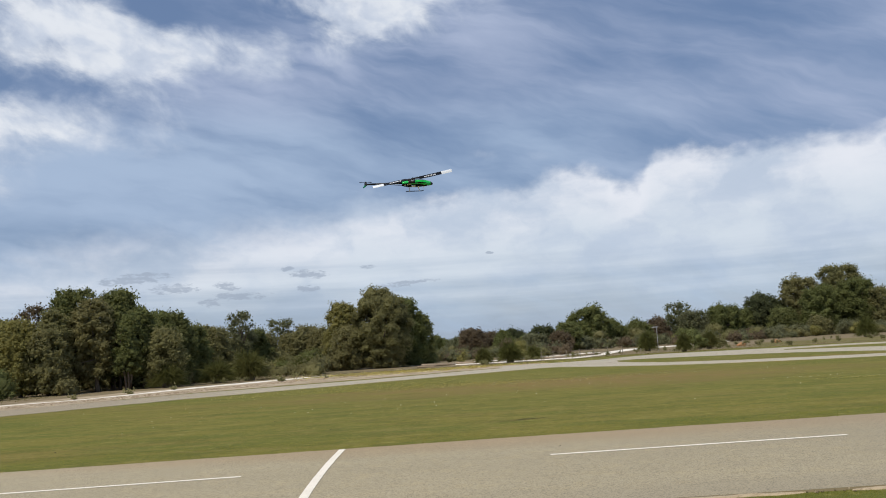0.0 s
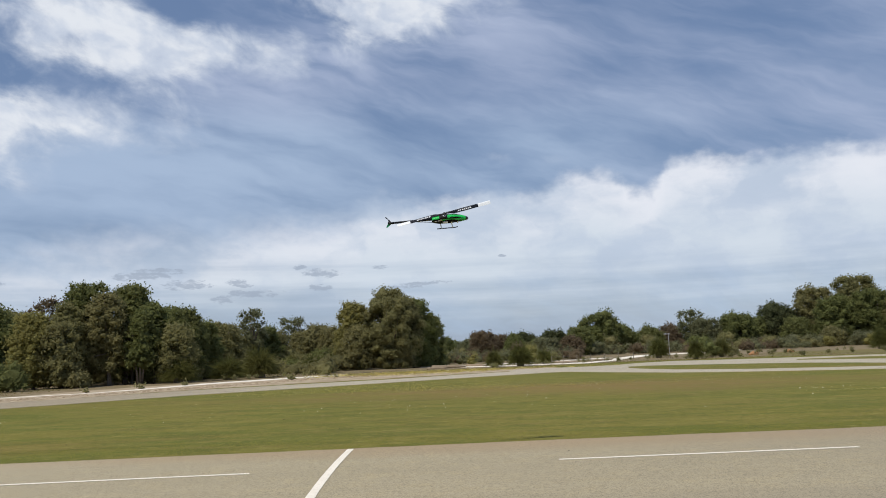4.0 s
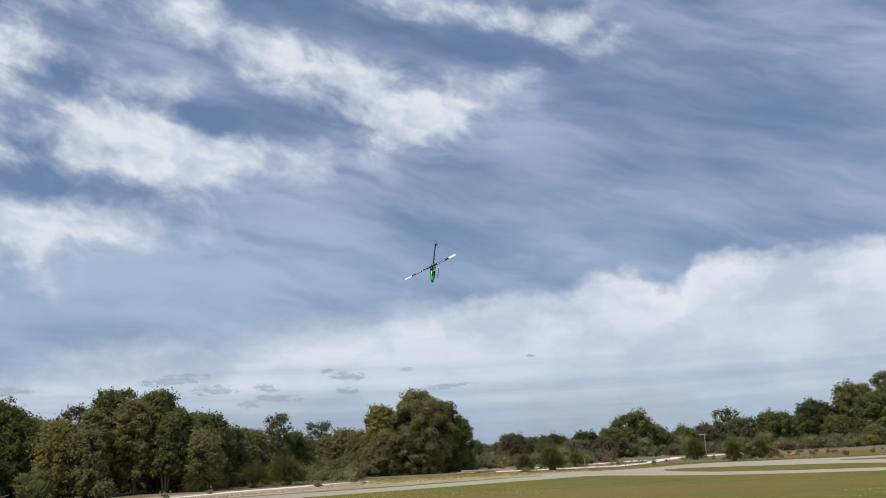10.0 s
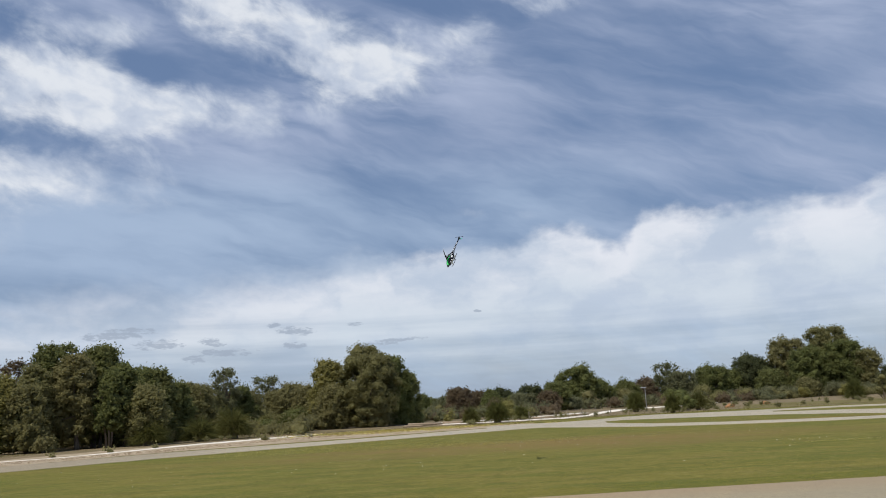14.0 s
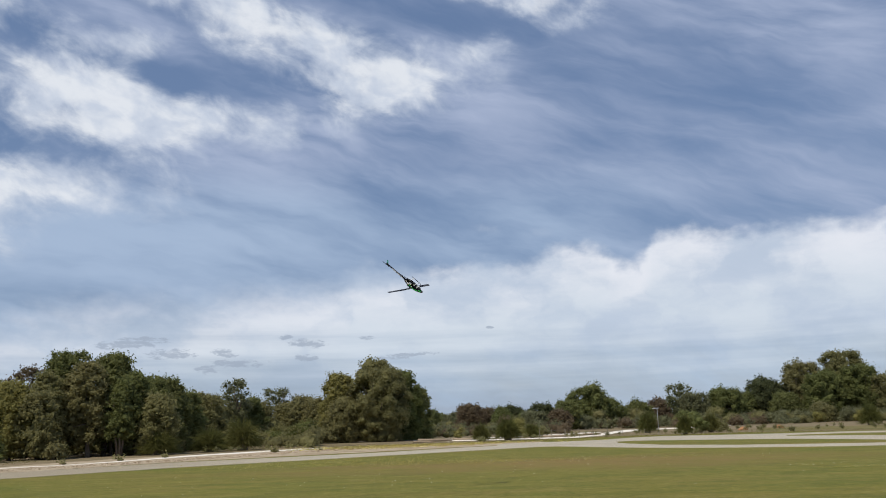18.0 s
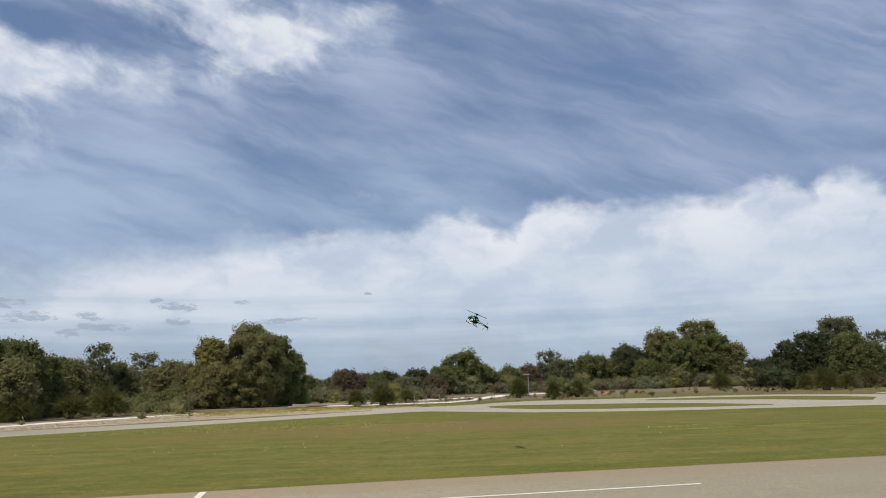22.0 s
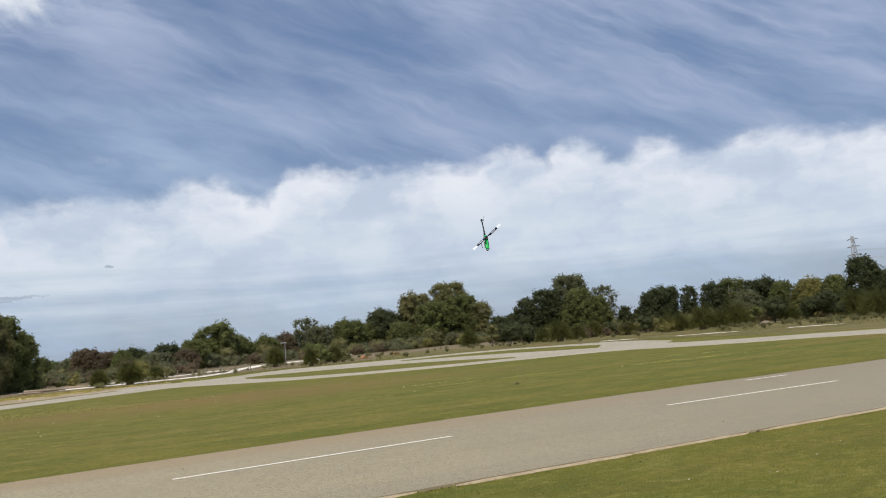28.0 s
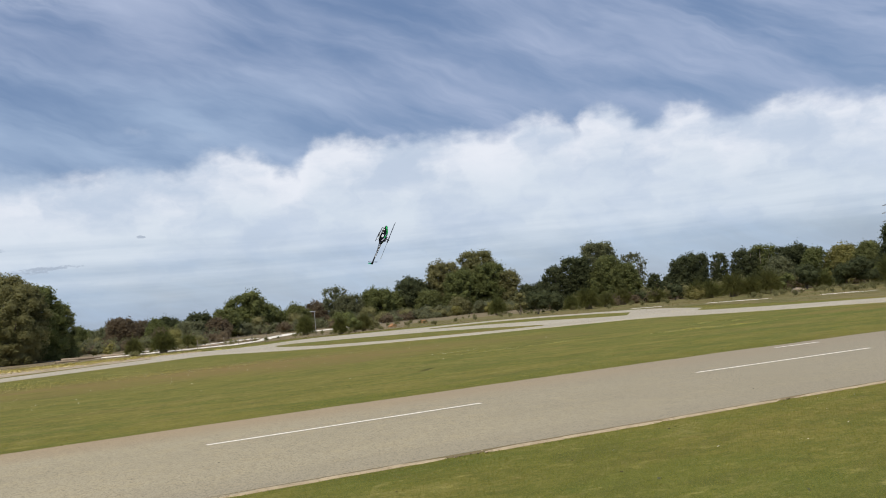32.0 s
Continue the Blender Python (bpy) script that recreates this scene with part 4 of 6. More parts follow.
tree(*polar(23, 187.5), 7.5, 6.0, "dense", LEAF_GREEN, 0.05, 43, label="olive native tree in the far row")
tree(*polar(25, 178.5), 5.4, 3.6, "round", LEAF_OLIVE, 0.02, 44, label="rounded grey green shrub before the gum")
tree(*polar(29.9, 136), 5, 4.2, "dense", LEAF_DARK, 0.1, 45, label="olive native tree in the far row")
tree(*polar(30.9, 138), 4.5, 4.6, "dense", LEAF_DARK, 0.1, 46, label="olive native tree in the far row")
tree(*polar(31.7, 120), 4.8, 6.2, "dense", LEAF_DARK, 0.08, 47, label="dense dark green native tree behind the taxiway")
tree(*polar(33.3, 122), 5.4, 7.4, "gum", LEAF_DARK, 0.1, 48, label="dense dark green native tree behind the taxiway")
tree(*polar(34.8, 126), 6.4, 9.5, "gum", LEAF_GREY, 0.2, 49, label="airy grey green gum tree with open crown")
tree(*polar(35.4, 120), 6, 7, "dense", LEAF_GREEN, 0.06, 50, label="dense dark green native tree behind the taxiway")
tree(*polar(37.1, 125), 4.8, 7.3, "airy", LEAF_GREY, 0.15, 51, label="airy grey green gum tree with open crown")
tree(*polar(36.6, 120), 4.4, 5.6, "dense", LEAF_GREEN, 0.06, 52, label="dense dark green native tree behind the taxiway")
tree(*polar(38.4, 122), 2.6, 3.8, "dense", LEAF_DARK, 0.1, 53, label="dense dark green native tree behind the taxiway")
tree(*polar(39.6, 132), 5, 3.8, "dense", LEAF_DARK, 0.1, 54, label="olive native tree in the far row")
tree(*polar(40.7, 120), 5.6, 6.0, "gum", LEAF_DARK, 0.1, 55, label="dense dark green native tree behind the taxiway")
tree(*polar(39.9, 118), 3.2, 5.2, "dense", LEAF_DARK, 0.1, 56, label="dense dark green native tree behind the taxiway")
tree(*polar(42.6, 120), 2.8, 5.8, "gum", LEAF_DARK, 0.1, 57, label="airy grey green gum tree with open crown")
tree(*polar(44.2, 120), 4.6, 5.9, "gum", LEAF_DARK, 0.1, 58, label="olive native tree in the far row")
tree(*polar(45.4, 121), 4.8, 6.3, "gum", LEAF_GREEN, 0.1, 59, label="olive native tree in the far row")
tree(*polar(47.2, 120), 5.6, 5.8, "gum", LEAF_DARK, 0.1, 60, label="olive native tree in the far row")
tree(*polar(48.4, 116), 4.4, 5, "dense", LEAF_GREEN, 0.08, 61, label="olive native tree in the far row")
tree(*polar(46.2, 114), 4.4, 4.2, "dense", LEAF_GREY, 0.05, 62, label="olive native tree in the far row")
tree(*polar(50, 116), 5.4, 5, "dense", LEAF_GOLD, 0.06, 63, label="olive native tree in the far row")
tree(*polar(51.4, 115), 4.6, 5.1, "dense", LEAF_GREEN, 0.06, 64, label="olive native tree in the far row")
tree(*polar(53.2, 105), 5, 6.65, "dense", LEAF_DARK, 0.04, 65, label="tall dark tree standing above the far row")
tree(*polar(54.4, 106), 4, 4.8, "dense", LEAF_DARK, 0.04, 66, label="tall dark tree standing above the far row")
tree(*polar(55.6, 112), 4.6, 4.6, "dense", LEAF_DARK, 0.06, 67, label="olive native tree in the far row")
tree(*polar(57.3, 110), 5, 5.3, "dense", LEAF_DARK, 0.06, 68, label="olive native tree in the far row")
tree(*polar(59.2, 110), 5.4, 5.6, "dense", LEAF_GREEN, 0.06, 69, label="olive native tree in the far row")
tree(*polar(61.8, 108), 6, 5.8, "dense", LEAF_DARK, 0.06, 70, label="olive native tree in the far row")
tree(*polar(65, 106), 6.5, 6.2, "dense", LEAF_DARK, 0.06, 71, label="olive native tree in the far row")
tree(*polar(69, 104), 7, 6, "dense", LEAF_GREEN, 0.06, 72, label="olive native tree in the far row")
tree(*polar(74, 104), 7, 6, "dense", LEAF_DARK, 0.06, 73, label="olive native tree in the far row")
tree(*polar(-24.9, 65), 3.4, 4.6, "dense", LEAF_OLIVE, 0.06, 74, label="yellowish green bushy tree in the grove")
tree(*polar(-18, 67), 3.4, 4.4, "dense", LEAF_OLIVE, 0.1, 75, label="yellowish green bushy tree in the grove", stems=2)
tree(*polar(-20.2, 67), 3, 5.6, "dense", LEAF_GREEN, 0.25, 76, label="tall dark green tree of the grove with bare trunks", stems=3)
tree(*polar(-18.5, 73), 4.4, 6, "dense", LEAF_GREEN, 0.12, 77, label="tall dark green tree of the grove with bare trunks", stems=2)
tree(*polar(-27.6, 78), 4.6, 6.2, "dense", LEAF_OLIVE, 0.08, 78, label="dense dark green native tree behind the taxiway")
tree(*polar(-15.2, 80), 4.6, 5, "dense", LEAF_OLIVE, 0.08, 79, label="dense dark green native tree behind the taxiway")
tree(*polar(-12.4, 93), 5, 4.8, "dense", LEAF_GREEN, 0.06, 80, label="dense dark green native tree behind the taxiway")
tree(*polar(-9.6, 98), 5.4, 4.6, "dense", LEAF_OLIVE, 0.06, 81, label="dense dark green native tree behind the taxiway")
tree(*polar(-24, 74), 4, 6.6, "dense", LEAF_GREEN, 0.1, 82, label="tall dark green tree of the grove with bare trunks")
tree(*polar(-7.9, 97), 4.2, 4.8, "dense", LEAF_OLIVE, 0.06, 83, label="dense dark green native tree behind the taxiway")
tree(*polar(-20.3, 73), 4.6, 6.8, "dense", LEAF_GREEN, 0.12, 84, label="tall dark green tree of the grove with bare trunks")
tree(*polar(0.1, 163.6), 4.3, 4.4, "dense", LEAF_GREEN, 0.03, 85, label="low russet and olive tree in the distant scrub")
tree(*polar(0.57, 177.4), 4, 3.7, "gum", LEAF_GREEN, 0.03, 86, label="low russet and olive tree in the distant scrub")
tree(*polar(1.45, 160.4), 4.9, 3.6, "round", LEAF_GREY, 0.03, 87, label="low russet and olive tree in the distant scrub")
tree(*polar(2.05, 156.3), 3.4, 4.7, "round", LEAF_GREY, 0.03, 88, label="low russet and olive tree in the distant scrub")
tree(*polar(2.62, 140), 5.3, 4.8, "gum", LEAF_BROWN, 0.03, 89, label="low russet and olive tree in the distant scrub")
tree(*polar(3.04, 181.2), 4.3, 4.7, "gum", LEAF_BROWN, 0.03, 90, label="low russet and olive tree in the distant scrub")
tree(*polar(3.65, 165.1), 5.7, 3.5, "gum", LEAF_GREEN, 0.03, 91, label="low russet and olive tree in the distant scrub")
tree(*polar(3.93, 161.3), 4, 4.5, "gum", LEAF_BROWN, 0.03, 92, label="low russet and olive tree in the distant scrub")
tree(*polar(4.68, 156.1), 4.2, 4.4, "round", LEAF_GREEN, 0.03, 93, label="low russet and olive tree in the distant scrub")
tree(*polar(5.31, 181.7), 5.5, 5.1, "round", LEAF_DARK, 0.03, 94, label="low russet and olive tree in the distant scrub")
tree(*polar(5.94, 183.3), 5.6, 4.3, "round", LEAF_DARK, 0.03, 95, label="low russet and olive tree in the distant scrub")
tree(*polar(6.49, 165), 4.1, 3.4, "gum", LEAF_GREEN, 0.03, 96, label="low russet and olive tree in the distant scrub")
tree(*polar(6.86, 141.1), 5.6, 3.3, "gum", LEAF_GREY, 0.03, 97, label="low russet and olive tree in the distant scrub")
tree(*polar(7.45, 143.6), 4.9, 4.7, "gum", LEAF_DARK, 0.03, 98, label="low russet and olive tree in the distant scrub")
tree(*polar(8.07, 163.9), 5.6, 3.8, "round", LEAF_GREEN, 0.03, 99, label="low russet and olive tree in the distant scrub")
tree(*polar(8.52, 141.6), 4.8, 3.4, "round", LEAF_BROWN, 0.03, 100, label="low russet and olive tree in the distant scrub")
tree(*polar(9.08, 150.4), 5.1, 5.1, "gum", LEAF_GREEN, 0.03, 101, label="low russet and olive tree in the distant scrub")



# ---- undergrowth ----
def bush(x, y, w, h, leaf, seed, label="", name="bush"):
    rng = np.random.default_rng(5000 + seed)
    root = tagged(new(name), label or "low rounded green bush on the sandy ground", "bush", group="bushes before the trees")
    lobes = []
    for i in range(9):
        a = rng.uniform(0, math.tau)
        r = w * rng.uniform(0.16, 0.26)
        k = (w / 2 - r) * math.sqrt(rng.uniform(0, 1))
        lobes.append((k * math.cos(a), k * math.sin(a), max(r * 0.5, (h - r * 0.8) * rng.uniform(0.3, 1.0)), r, 0.85))
    bm = bmesh.new()
    for k in range(4):
        g = lobes[k]
        tube(bm, [(0, 0, -0.05), (g[0] * 0.4, g[1] * 0.4, g[2] * 0.5), g[:3]], [0.05, 0.035, 0.015], 5)
    part("stem", bm, BARK, root)
    n = int(min(5200, sum(4 * math.pi * g[3] ** 2 for g in lobes) * 0.70 / 0.0169))
    co = np.concatenate([leaf_cloud(rng, lobes, n, 0.13, fill=0.1), leafy_core(rng, lobes, 0.78)])
    co = above_ground(co)
    quads_object("foliage", co, leaf, root, 3)
    root.matrix_basis = pose(x, y, 0)
    return root


def grass_tree(x, y, w, h, seed):
    """A grass tree: a short black stump under a fountain of thin drooping leaves."""
    rng = np.random.default_rng(9000 + seed)
    root = tagged(new("grass_tree"), "spiky round grass tree with dark skirt", "grass tree", group="grass trees before the bush")
    bm = bmesh.new()
    sh = h * 0.32
    tube(bm, [(0, 0, -0.05), (0, 0, sh * 0.6), (0.02, 0, sh)], [w * 0.13, w * 0.11, w * 0.10], 9)
    part("stump", bm, BARK, root, "blackened short stump")
    n = 1700
    a, t = rng.uniform(0, math.tau, n), rng.uniform(-0.45, 1.0, n) ** 1.0
    R = 0.5 * w * rng.uniform(0.45, 1.1, n)
    out = np.stack([np.cos(a), np.sin(a), np.zeros(n)], 1)
    up = np.array([0, 0, 1.0])
    tilt = np.clip(t, -1, 1)[:, None]
    d = out * np.sqrt(np.maximum(0.02, 1 - tilt ** 2)) + up * tilt
    base = np.array([0, 0, sh]) + d * 0.05
    hz = (h - sh)
    mid = base + d * R[:, None] * 0.62 * np.array([1, 1, hz / (0.5 * w)])
    d2 = d + rng.normal(0, 0.16, (n, 3))
    tip = base + d2 * R[:, None] * np.array([1, 1, hz / (0.5 * w)]) - np.array([0, 0, 1.0]) * (rng.uniform(0.0, 0.28, n) * h)[:, None]
    tip[:, 2] = np.maximum(tip[:, 2], 0.05)
    side = np.cross(d, rng.normal(size=(n, 3)))
    side /= np.linalg.norm(side, axis=1)[:, None]
    s = 0.016
    co = np.stack([base - side * s, mid - side * s * 1.4, tip, mid + side * s * 1.4], 1).reshape(-1, 3)
    quads_object("leaf_crown", co, SPIKE, root)
    root.matrix_basis = pose(x, y, 0)
    return root


grass_tree(4.6, 80.8, 2, 1.8, 1)
grass_tree(7.1, 79.8, 2.9, 2.5, 2)
grass_tree(10.2, 86.5, 1.9, 1.7, 3)
grass_tree(25, 97.8, 2.8, 2.9, 4)
grass_tree(24.6, 82, 2, 2.2, 5)
bush(28.2, 88.5, 2.4, 1.9, LEAF_GREEN, 6)
grass_tree(29.6, 89.4, 2.2, 2.3, 7)
bush(31, 91, 2, 1.5, LEAF_OLIVE, 8)
grass_tree(55, 105, 3.2, 3, 9)
bush(51.4, 92, 2.4, 3, LEAF_OLIVE, 10)
grass_tree(-20.3, 63, 3.4, 2.2, 11)
grass_tree(-17.6, 67, 3.2, 2.1, 12)
grass_tree(-15.6, 69.5, 3.6, 3, 13)
grass_tree(-20.6, 84, 4.2, 3.4, 14)
bush(-17.4, 92, 4.4, 2.8, LEAF_OLIVE, 15)
bush(-14, 92, 4, 2.6, LEAF_GREEN, 16)
bush(-11.5, 88, 3.2, 1.8, LEAF_OLIVE, 17)
bush(-29, 55, 3, 2, LEAF_GREEN, 18)
bush(-25.8, 58, 2, 1.2, LEAF_OLIVE, 19)
bush(-32.5, 52, 3.4, 2.2, LEAF_GREY, 20)
bush(-36, 50, 3.4, 2.6, LEAF_GREEN, 21)
grass_tree(-13, 82, 3.2, 2.1, 22)
bush(13.3, 145.6, 4.5, 2.8, LEAF_BROWN, 23)
bush(18.2, 154.0, 5.3, 3.3, LEAF_OLIVE, 24)
bush(23.5, 156.8, 5.0, 3.0, LEAF_OLIVE, 25)
bush(27.3, 151.2, 4.2, 2.5, LEAF_GREY, 26)
bush(31.5, 156.8, 5.0, 3.6, LEAF_OLIVE, 27)
bush(38.5, 156.8, 5.3, 3.6, LEAF_OLIVE, 28)
bush(46.2, 151.2, 5.0, 3.3, LEAF_GREEN, 29)
bush(54.6, 159.6, 5.6, 3.6, LEAF_OLIVE, 30)
bush(61.6, 156.8, 5.6, 3.0, LEAF_OLIVE, 31)
bush(48.4, 82.5, 3.6, 2.9, LEAF_DARK, 32)
bush(54.9, 88.7, 3.2, 2.7, LEAF_DARK, 33)
grass_tree(57.7, 89.7, 2.7, 2.2, 34)
grass_tree(55.4, 82.6, 3.5, 3.3, 35)
grass_tree(59.8, 85.3, 2.6, 2.2, 36)
grass_tree(65.2, 89.2, 3.3, 2.6, 37)
bush(67.6, 88.2, 2.4, 2, LEAF_DARK, 38)
grass_tree(64.9, 81.8, 2.6, 2, 39)
bush(68.8, 83.2, 2.5, 2.3, LEAF_DARK, 40)
grass_tree(64.9, 74.6, 2.7, 2.5, 41)
grass_tree(67.5, 75.5, 3.4, 2.5, 42)
grass_tree(66.7, 70.8, 3.5, 3.3, 43)
grass_tree(68, 69.4, 3.2, 2.5, 44)
grass_tree(68.9, 67.8, 3.5, 3.2, 45)
bush(78.9, 74.8, 2.5, 2.2, LEAF_GREEN, 46)
bush(76.1, 69.2, 3.6, 3, LEAF_DARK, 47)
grass_tree(78.1, 68.4, 2.4, 2, 48)
bush(75.1, 62.9, 3.3, 2.7, LEAF_DARK, 49)
bush(75.4, 61, 3.6, 3.1, LEAF_DARK, 50)
grass_tree(78.2, 60.2, 3.6, 3.3, 51)
grass_tree(71.3, 52.4, 3.7, 3.2, 52)
grass_tree(71.9, 50.9, 3.4, 2.6, 53)
bush(78.1, 52.9, 3, 2.8, LEAF_GREEN, 54)
grass_tree(76.2, 49.8, 3.6, 3, 55)
grass_tree(75.8, 47.5, 3.6, 2.7, 56)
bush(84.2, 49.6, 3.6, 2.6, LEAF_DARK, 57)
bush(77.2, 43.5, 2.8, 2.2, LEAF_DARK, 58)
grass_tree(82.3, 44.7, 3.5, 2.5, 59)
bush(78.5, 41, 3.1, 2.2, LEAF_GREEN, 60)
grass_tree(84.3, 41.4, 2.6, 1.9, 61)
bush(32.9, 160.0, 2.5, 1.5, LEAF_GOLD, 62)
bush(10.8, 153.0, 3.5, 1.8, LEAF_OLIVE, 63)
bush(44.5, 148.8, 2.9, 1.6, LEAF_BROWN, 64)
bush(35.1, 175.1, 3.2, 1.8, LEAF_GREY, 65)
bush(56.0, 168.4, 2.7, 1.6, LEAF_GOLD, 66)
bush(38.1, 156.9, 3.1, 1.8, LEAF_OLIVE, 67)
bush(63.8, 147.7, 2.2, 1.2, LEAF_GREY, 68)
bush(35.1, 178.2, 3.6, 1.8, LEAF_GOLD, 69)
bush(63.1, 171.6, 3.5, 2.2, LEAF_BROWN, 70)
bush(68.5, 160.6, 3.5, 2.1, LEAF_OLIVE, 71)
bush(70.6, 161.3, 2.9, 1.4, LEAF_GOLD, 72)
bush(3, 96.5, 1.5, 1.3, LEAF_GOLD, 73)
bush(66.5, 150.5, 3.8, 1.6, LEAF_OLIVE, 74)
bush(60.6, 169.3, 3.9, 2.3, LEAF_OLIVE, 75)
bush(3.1, 115.4, 2.2, 1.7, LEAF_OLIVE, 76)
bush(44.1, 150.8, 3.1, 1.6, LEAF_BROWN, 77)
bush(9.5, 95.7, 2.9, 2.2, LEAF_GOLD, 78)
bush(54.9, 168.4, 2.8, 1.4, LEAF_GOLD, 79)
bush(78.4, 152.2, 3.9, 2.2, LEAF_GOLD, 80)
bush(78.8, 146.9, 3.5, 1.6, LEAF_OLIVE, 81)
bush(49.4, 164.6, 3.9, 2.3, LEAF_GOLD, 82)
bush(58.7, 171.9, 2.2, 1.2, LEAF_OLIVE, 83)
bush(43.3, 170.1, 3.9, 2.3, LEAF_GOLD, 84)
bush(12.3, 160.6, 2.2, 1.2, LEAF_GOLD, 85)
bush(71.4, 154.8, 3.6, 2.2, LEAF_GOLD, 86)
bush(51.7, 164.1, 4.1, 2.8, LEAF_GREY, 87)
bush(2.2, 107.4, 2, 1.3, LEAF_GREY, 88)
bush(19.2, 149.2, 3.8, 2.1, LEAF_OLIVE, 89)
bush(42.3, 167.2, 2.9, 1.8, LEAF_OLIVE, 90)
bush(47.6, 162.0, 3.5, 2.2, LEAF_GOLD, 91)
bush(70.3, 167.0, 2.1, 1.2, LEAF_GOLD, 92)
bush(57.8, 168.3, 2.1, 1.2, LEAF_GREY, 93)
bush(12.8, 98.5, 1.8, 1.2, LEAF_OLIVE, 94)
bush(52.4, 146.0, 3.9, 1.9, LEAF_OLIVE, 95)
bush(-21.7, 83.5, 3, 1.9, LEAF_OLIVE, 96)
bush(-23.7, 88, 2.1, 1.5, SPIKE, 97)
bush(-26.3, 81.2, 2.6, 1.9, LEAF_GOLD, 98)
bush(-16.9, 87.8, 2.7, 1.7, SPIKE, 99)
bush(-24.3, 81.2, 2.9, 1.8, SPIKE, 100)
bush(-26.6, 87.4, 2.5, 2, LEAF_GREEN, 101)
bush(-22.6, 85.8, 2.9, 2.3, SPIKE, 102)
bush(-26.5, 87.5, 2.5, 1.8, LEAF_OLIVE, 103)
bush(-16.1, 85.6, 2.1, 1.4, LEAF_GOLD, 104)
bush(-16.9, 87.7, 2.2, 1.5, LEAF_GREEN, 105)
bush(-26.2, 87.5, 2.2, 1.5, LEAF_GREEN, 106)
bush(-18.2, 86.6, 2.6, 1.8, LEAF_GOLD, 107)
bush(-14.8, 81.8, 2.3, 1.7, LEAF_GREEN, 108)
bush(-20.6, 82.1, 2.5, 2.1, LEAF_OLIVE, 109)
bush(64.5, 74, 2.2, 1.7, LEAF_GOLD, 110, "low bush in yellow bloom before the trees")



def far_wood():
    """The hazy belt of bush behind everything, down to the horizon."""
    rng = np.random.default_rng(77)
    lobes = []
    for az in np.arange(-50, 80, 0.42):
        for k in range(6):
            dist = rng.uniform(205, 380) if 8 < az < 31 else rng.uniform(150, 330)
            x, y = polar(az + rng.uniform(-0.3, 0.3), dist)
            hh = dist / 100 * rng.uniform(0.2, 1.35) + 1.1
            r = rng.uniform(0.7, 1.5) * dist / 150
            lobes.append((x, y, max(0.8, hh - r * 0.7), r, 0.7))
    co = np.concatenate([leaf_cloud(rng, lobes, 170000, 0.33, fill=0.1, spread=1.1), leafy_core(rng, lobes, 0.75, 1)])
    co = above_ground(co)
    tagged(quads_object("far_woodland", co, LEAF_OLIVE, k=3), "hazy distant belt of olive native woodland", "woodland", kind="stuff")


far_wood()


def scrub(name, spots, count, size, leaf, label, seed):
    rng = np.random.default_rng(seed)
    lobes = []
    for (az0, az1, d0, d1, hh, n) in spots:
        for i in range(n):
            dist = rng.uniform(d0, d1)
            x, y = polar(rng.uniform(az0, az1), dist)
            r = hh * rng.uniform(0.35, 0.7)
            lobes.append((x, y, max(0.3, hh * rng.uniform(0.5, 1.0) - r * 0.7), r, 0.8))
    co = np.concatenate([leaf_cloud(rng, lobes, count, size, fill=0.1), leafy_core(rng, lobes, 0.75)])
    co = above_ground(co)
    tagged(quads_object(name, co, leaf, k=3), label, "undergrowth", kind="stuff")


scrub("undergrowth", [(-50, -8, 70, 92, 1.7, 80), (-28, -15, 72, 84, 1.9, 60), (-9, 1, 94, 108, 1.5, 26), (31, 80, 108, 128, 2.0, 110)], 105000, 0.16, LEAF_OLIVE,
      "tangled olive undergrowth below the trees", 61)
scrub("undergrowth", [(-1, 9, 108, 165, 1.6, 80), (9, 23, 150, 205, 2.2, 90), (20, 32, 175, 205, 2.8, 50)], 75000, 0.19, LEAF_GREY, "low olive and russet heath in the bush", 62)
scrub("undergrowth", [(-1, 9, 104, 150, 1.5, 34), (9, 23, 145, 200, 2.1, 36), (30, 80, 104, 120, 1.5, 50)], 36000, 0.18, LEAF_BROWN, "russet dry heath shrubs", 63)


scrub("weeds", [(18, 60, 84, 118, 0.24, 110), (3, 18, 80, 100, 0.2, 40), (44, 62, 72, 92, 0.26, 80), (-20, -8, 62, 72, 0.2, 20)], 26000, 0.08, LEAF_OLIVE,
      "low scattered olive weeds on the dry verge", 64)


# ---- grass and flowers ----
def blades(name, zones, height, width, label, seed, material=None):
    rng = np.random.default_rng(seed)
    out = []
    for x0, x1, y0, y1, n in zones:
        p = np.stack([rng.uniform(x0, x1, n), rng.uniform(y0, y1, n), np.full(n, -0.004)], 1)
        keep = np.array([noise.noise((q[0] * 1.3, q[1] * 1.3, 4.0)) + 0.5 * noise.noise((q[0] * 5, q[1] * 5, 1.0)) > -0.75 for q in p])
        out.append(p[keep])
    p = np.concatenate(out)
    n = len(p)
    a = rng.uniform(0, math.tau, n)
    lean = rng.normal(0, 0.6, (n, 2))
    hh = height * rng.uniform(0.45, 1.3, n)
    side = np.stack([np.cos(a), np.sin(a), np.zeros(n)], 1) * (width * 0.5 * rng.uniform(0.6, 1.4, n))[:, None]
    tip = p + np.stack([lean[:, 0] * hh, lean[:, 1] * hh, hh], 1)
    co = np.stack([p - side, p + side, tip], 1).reshape(-1, 3)
    tagged(quads_object(name, co, material or BLADE, k=3), label, "grass", kind="stuff")


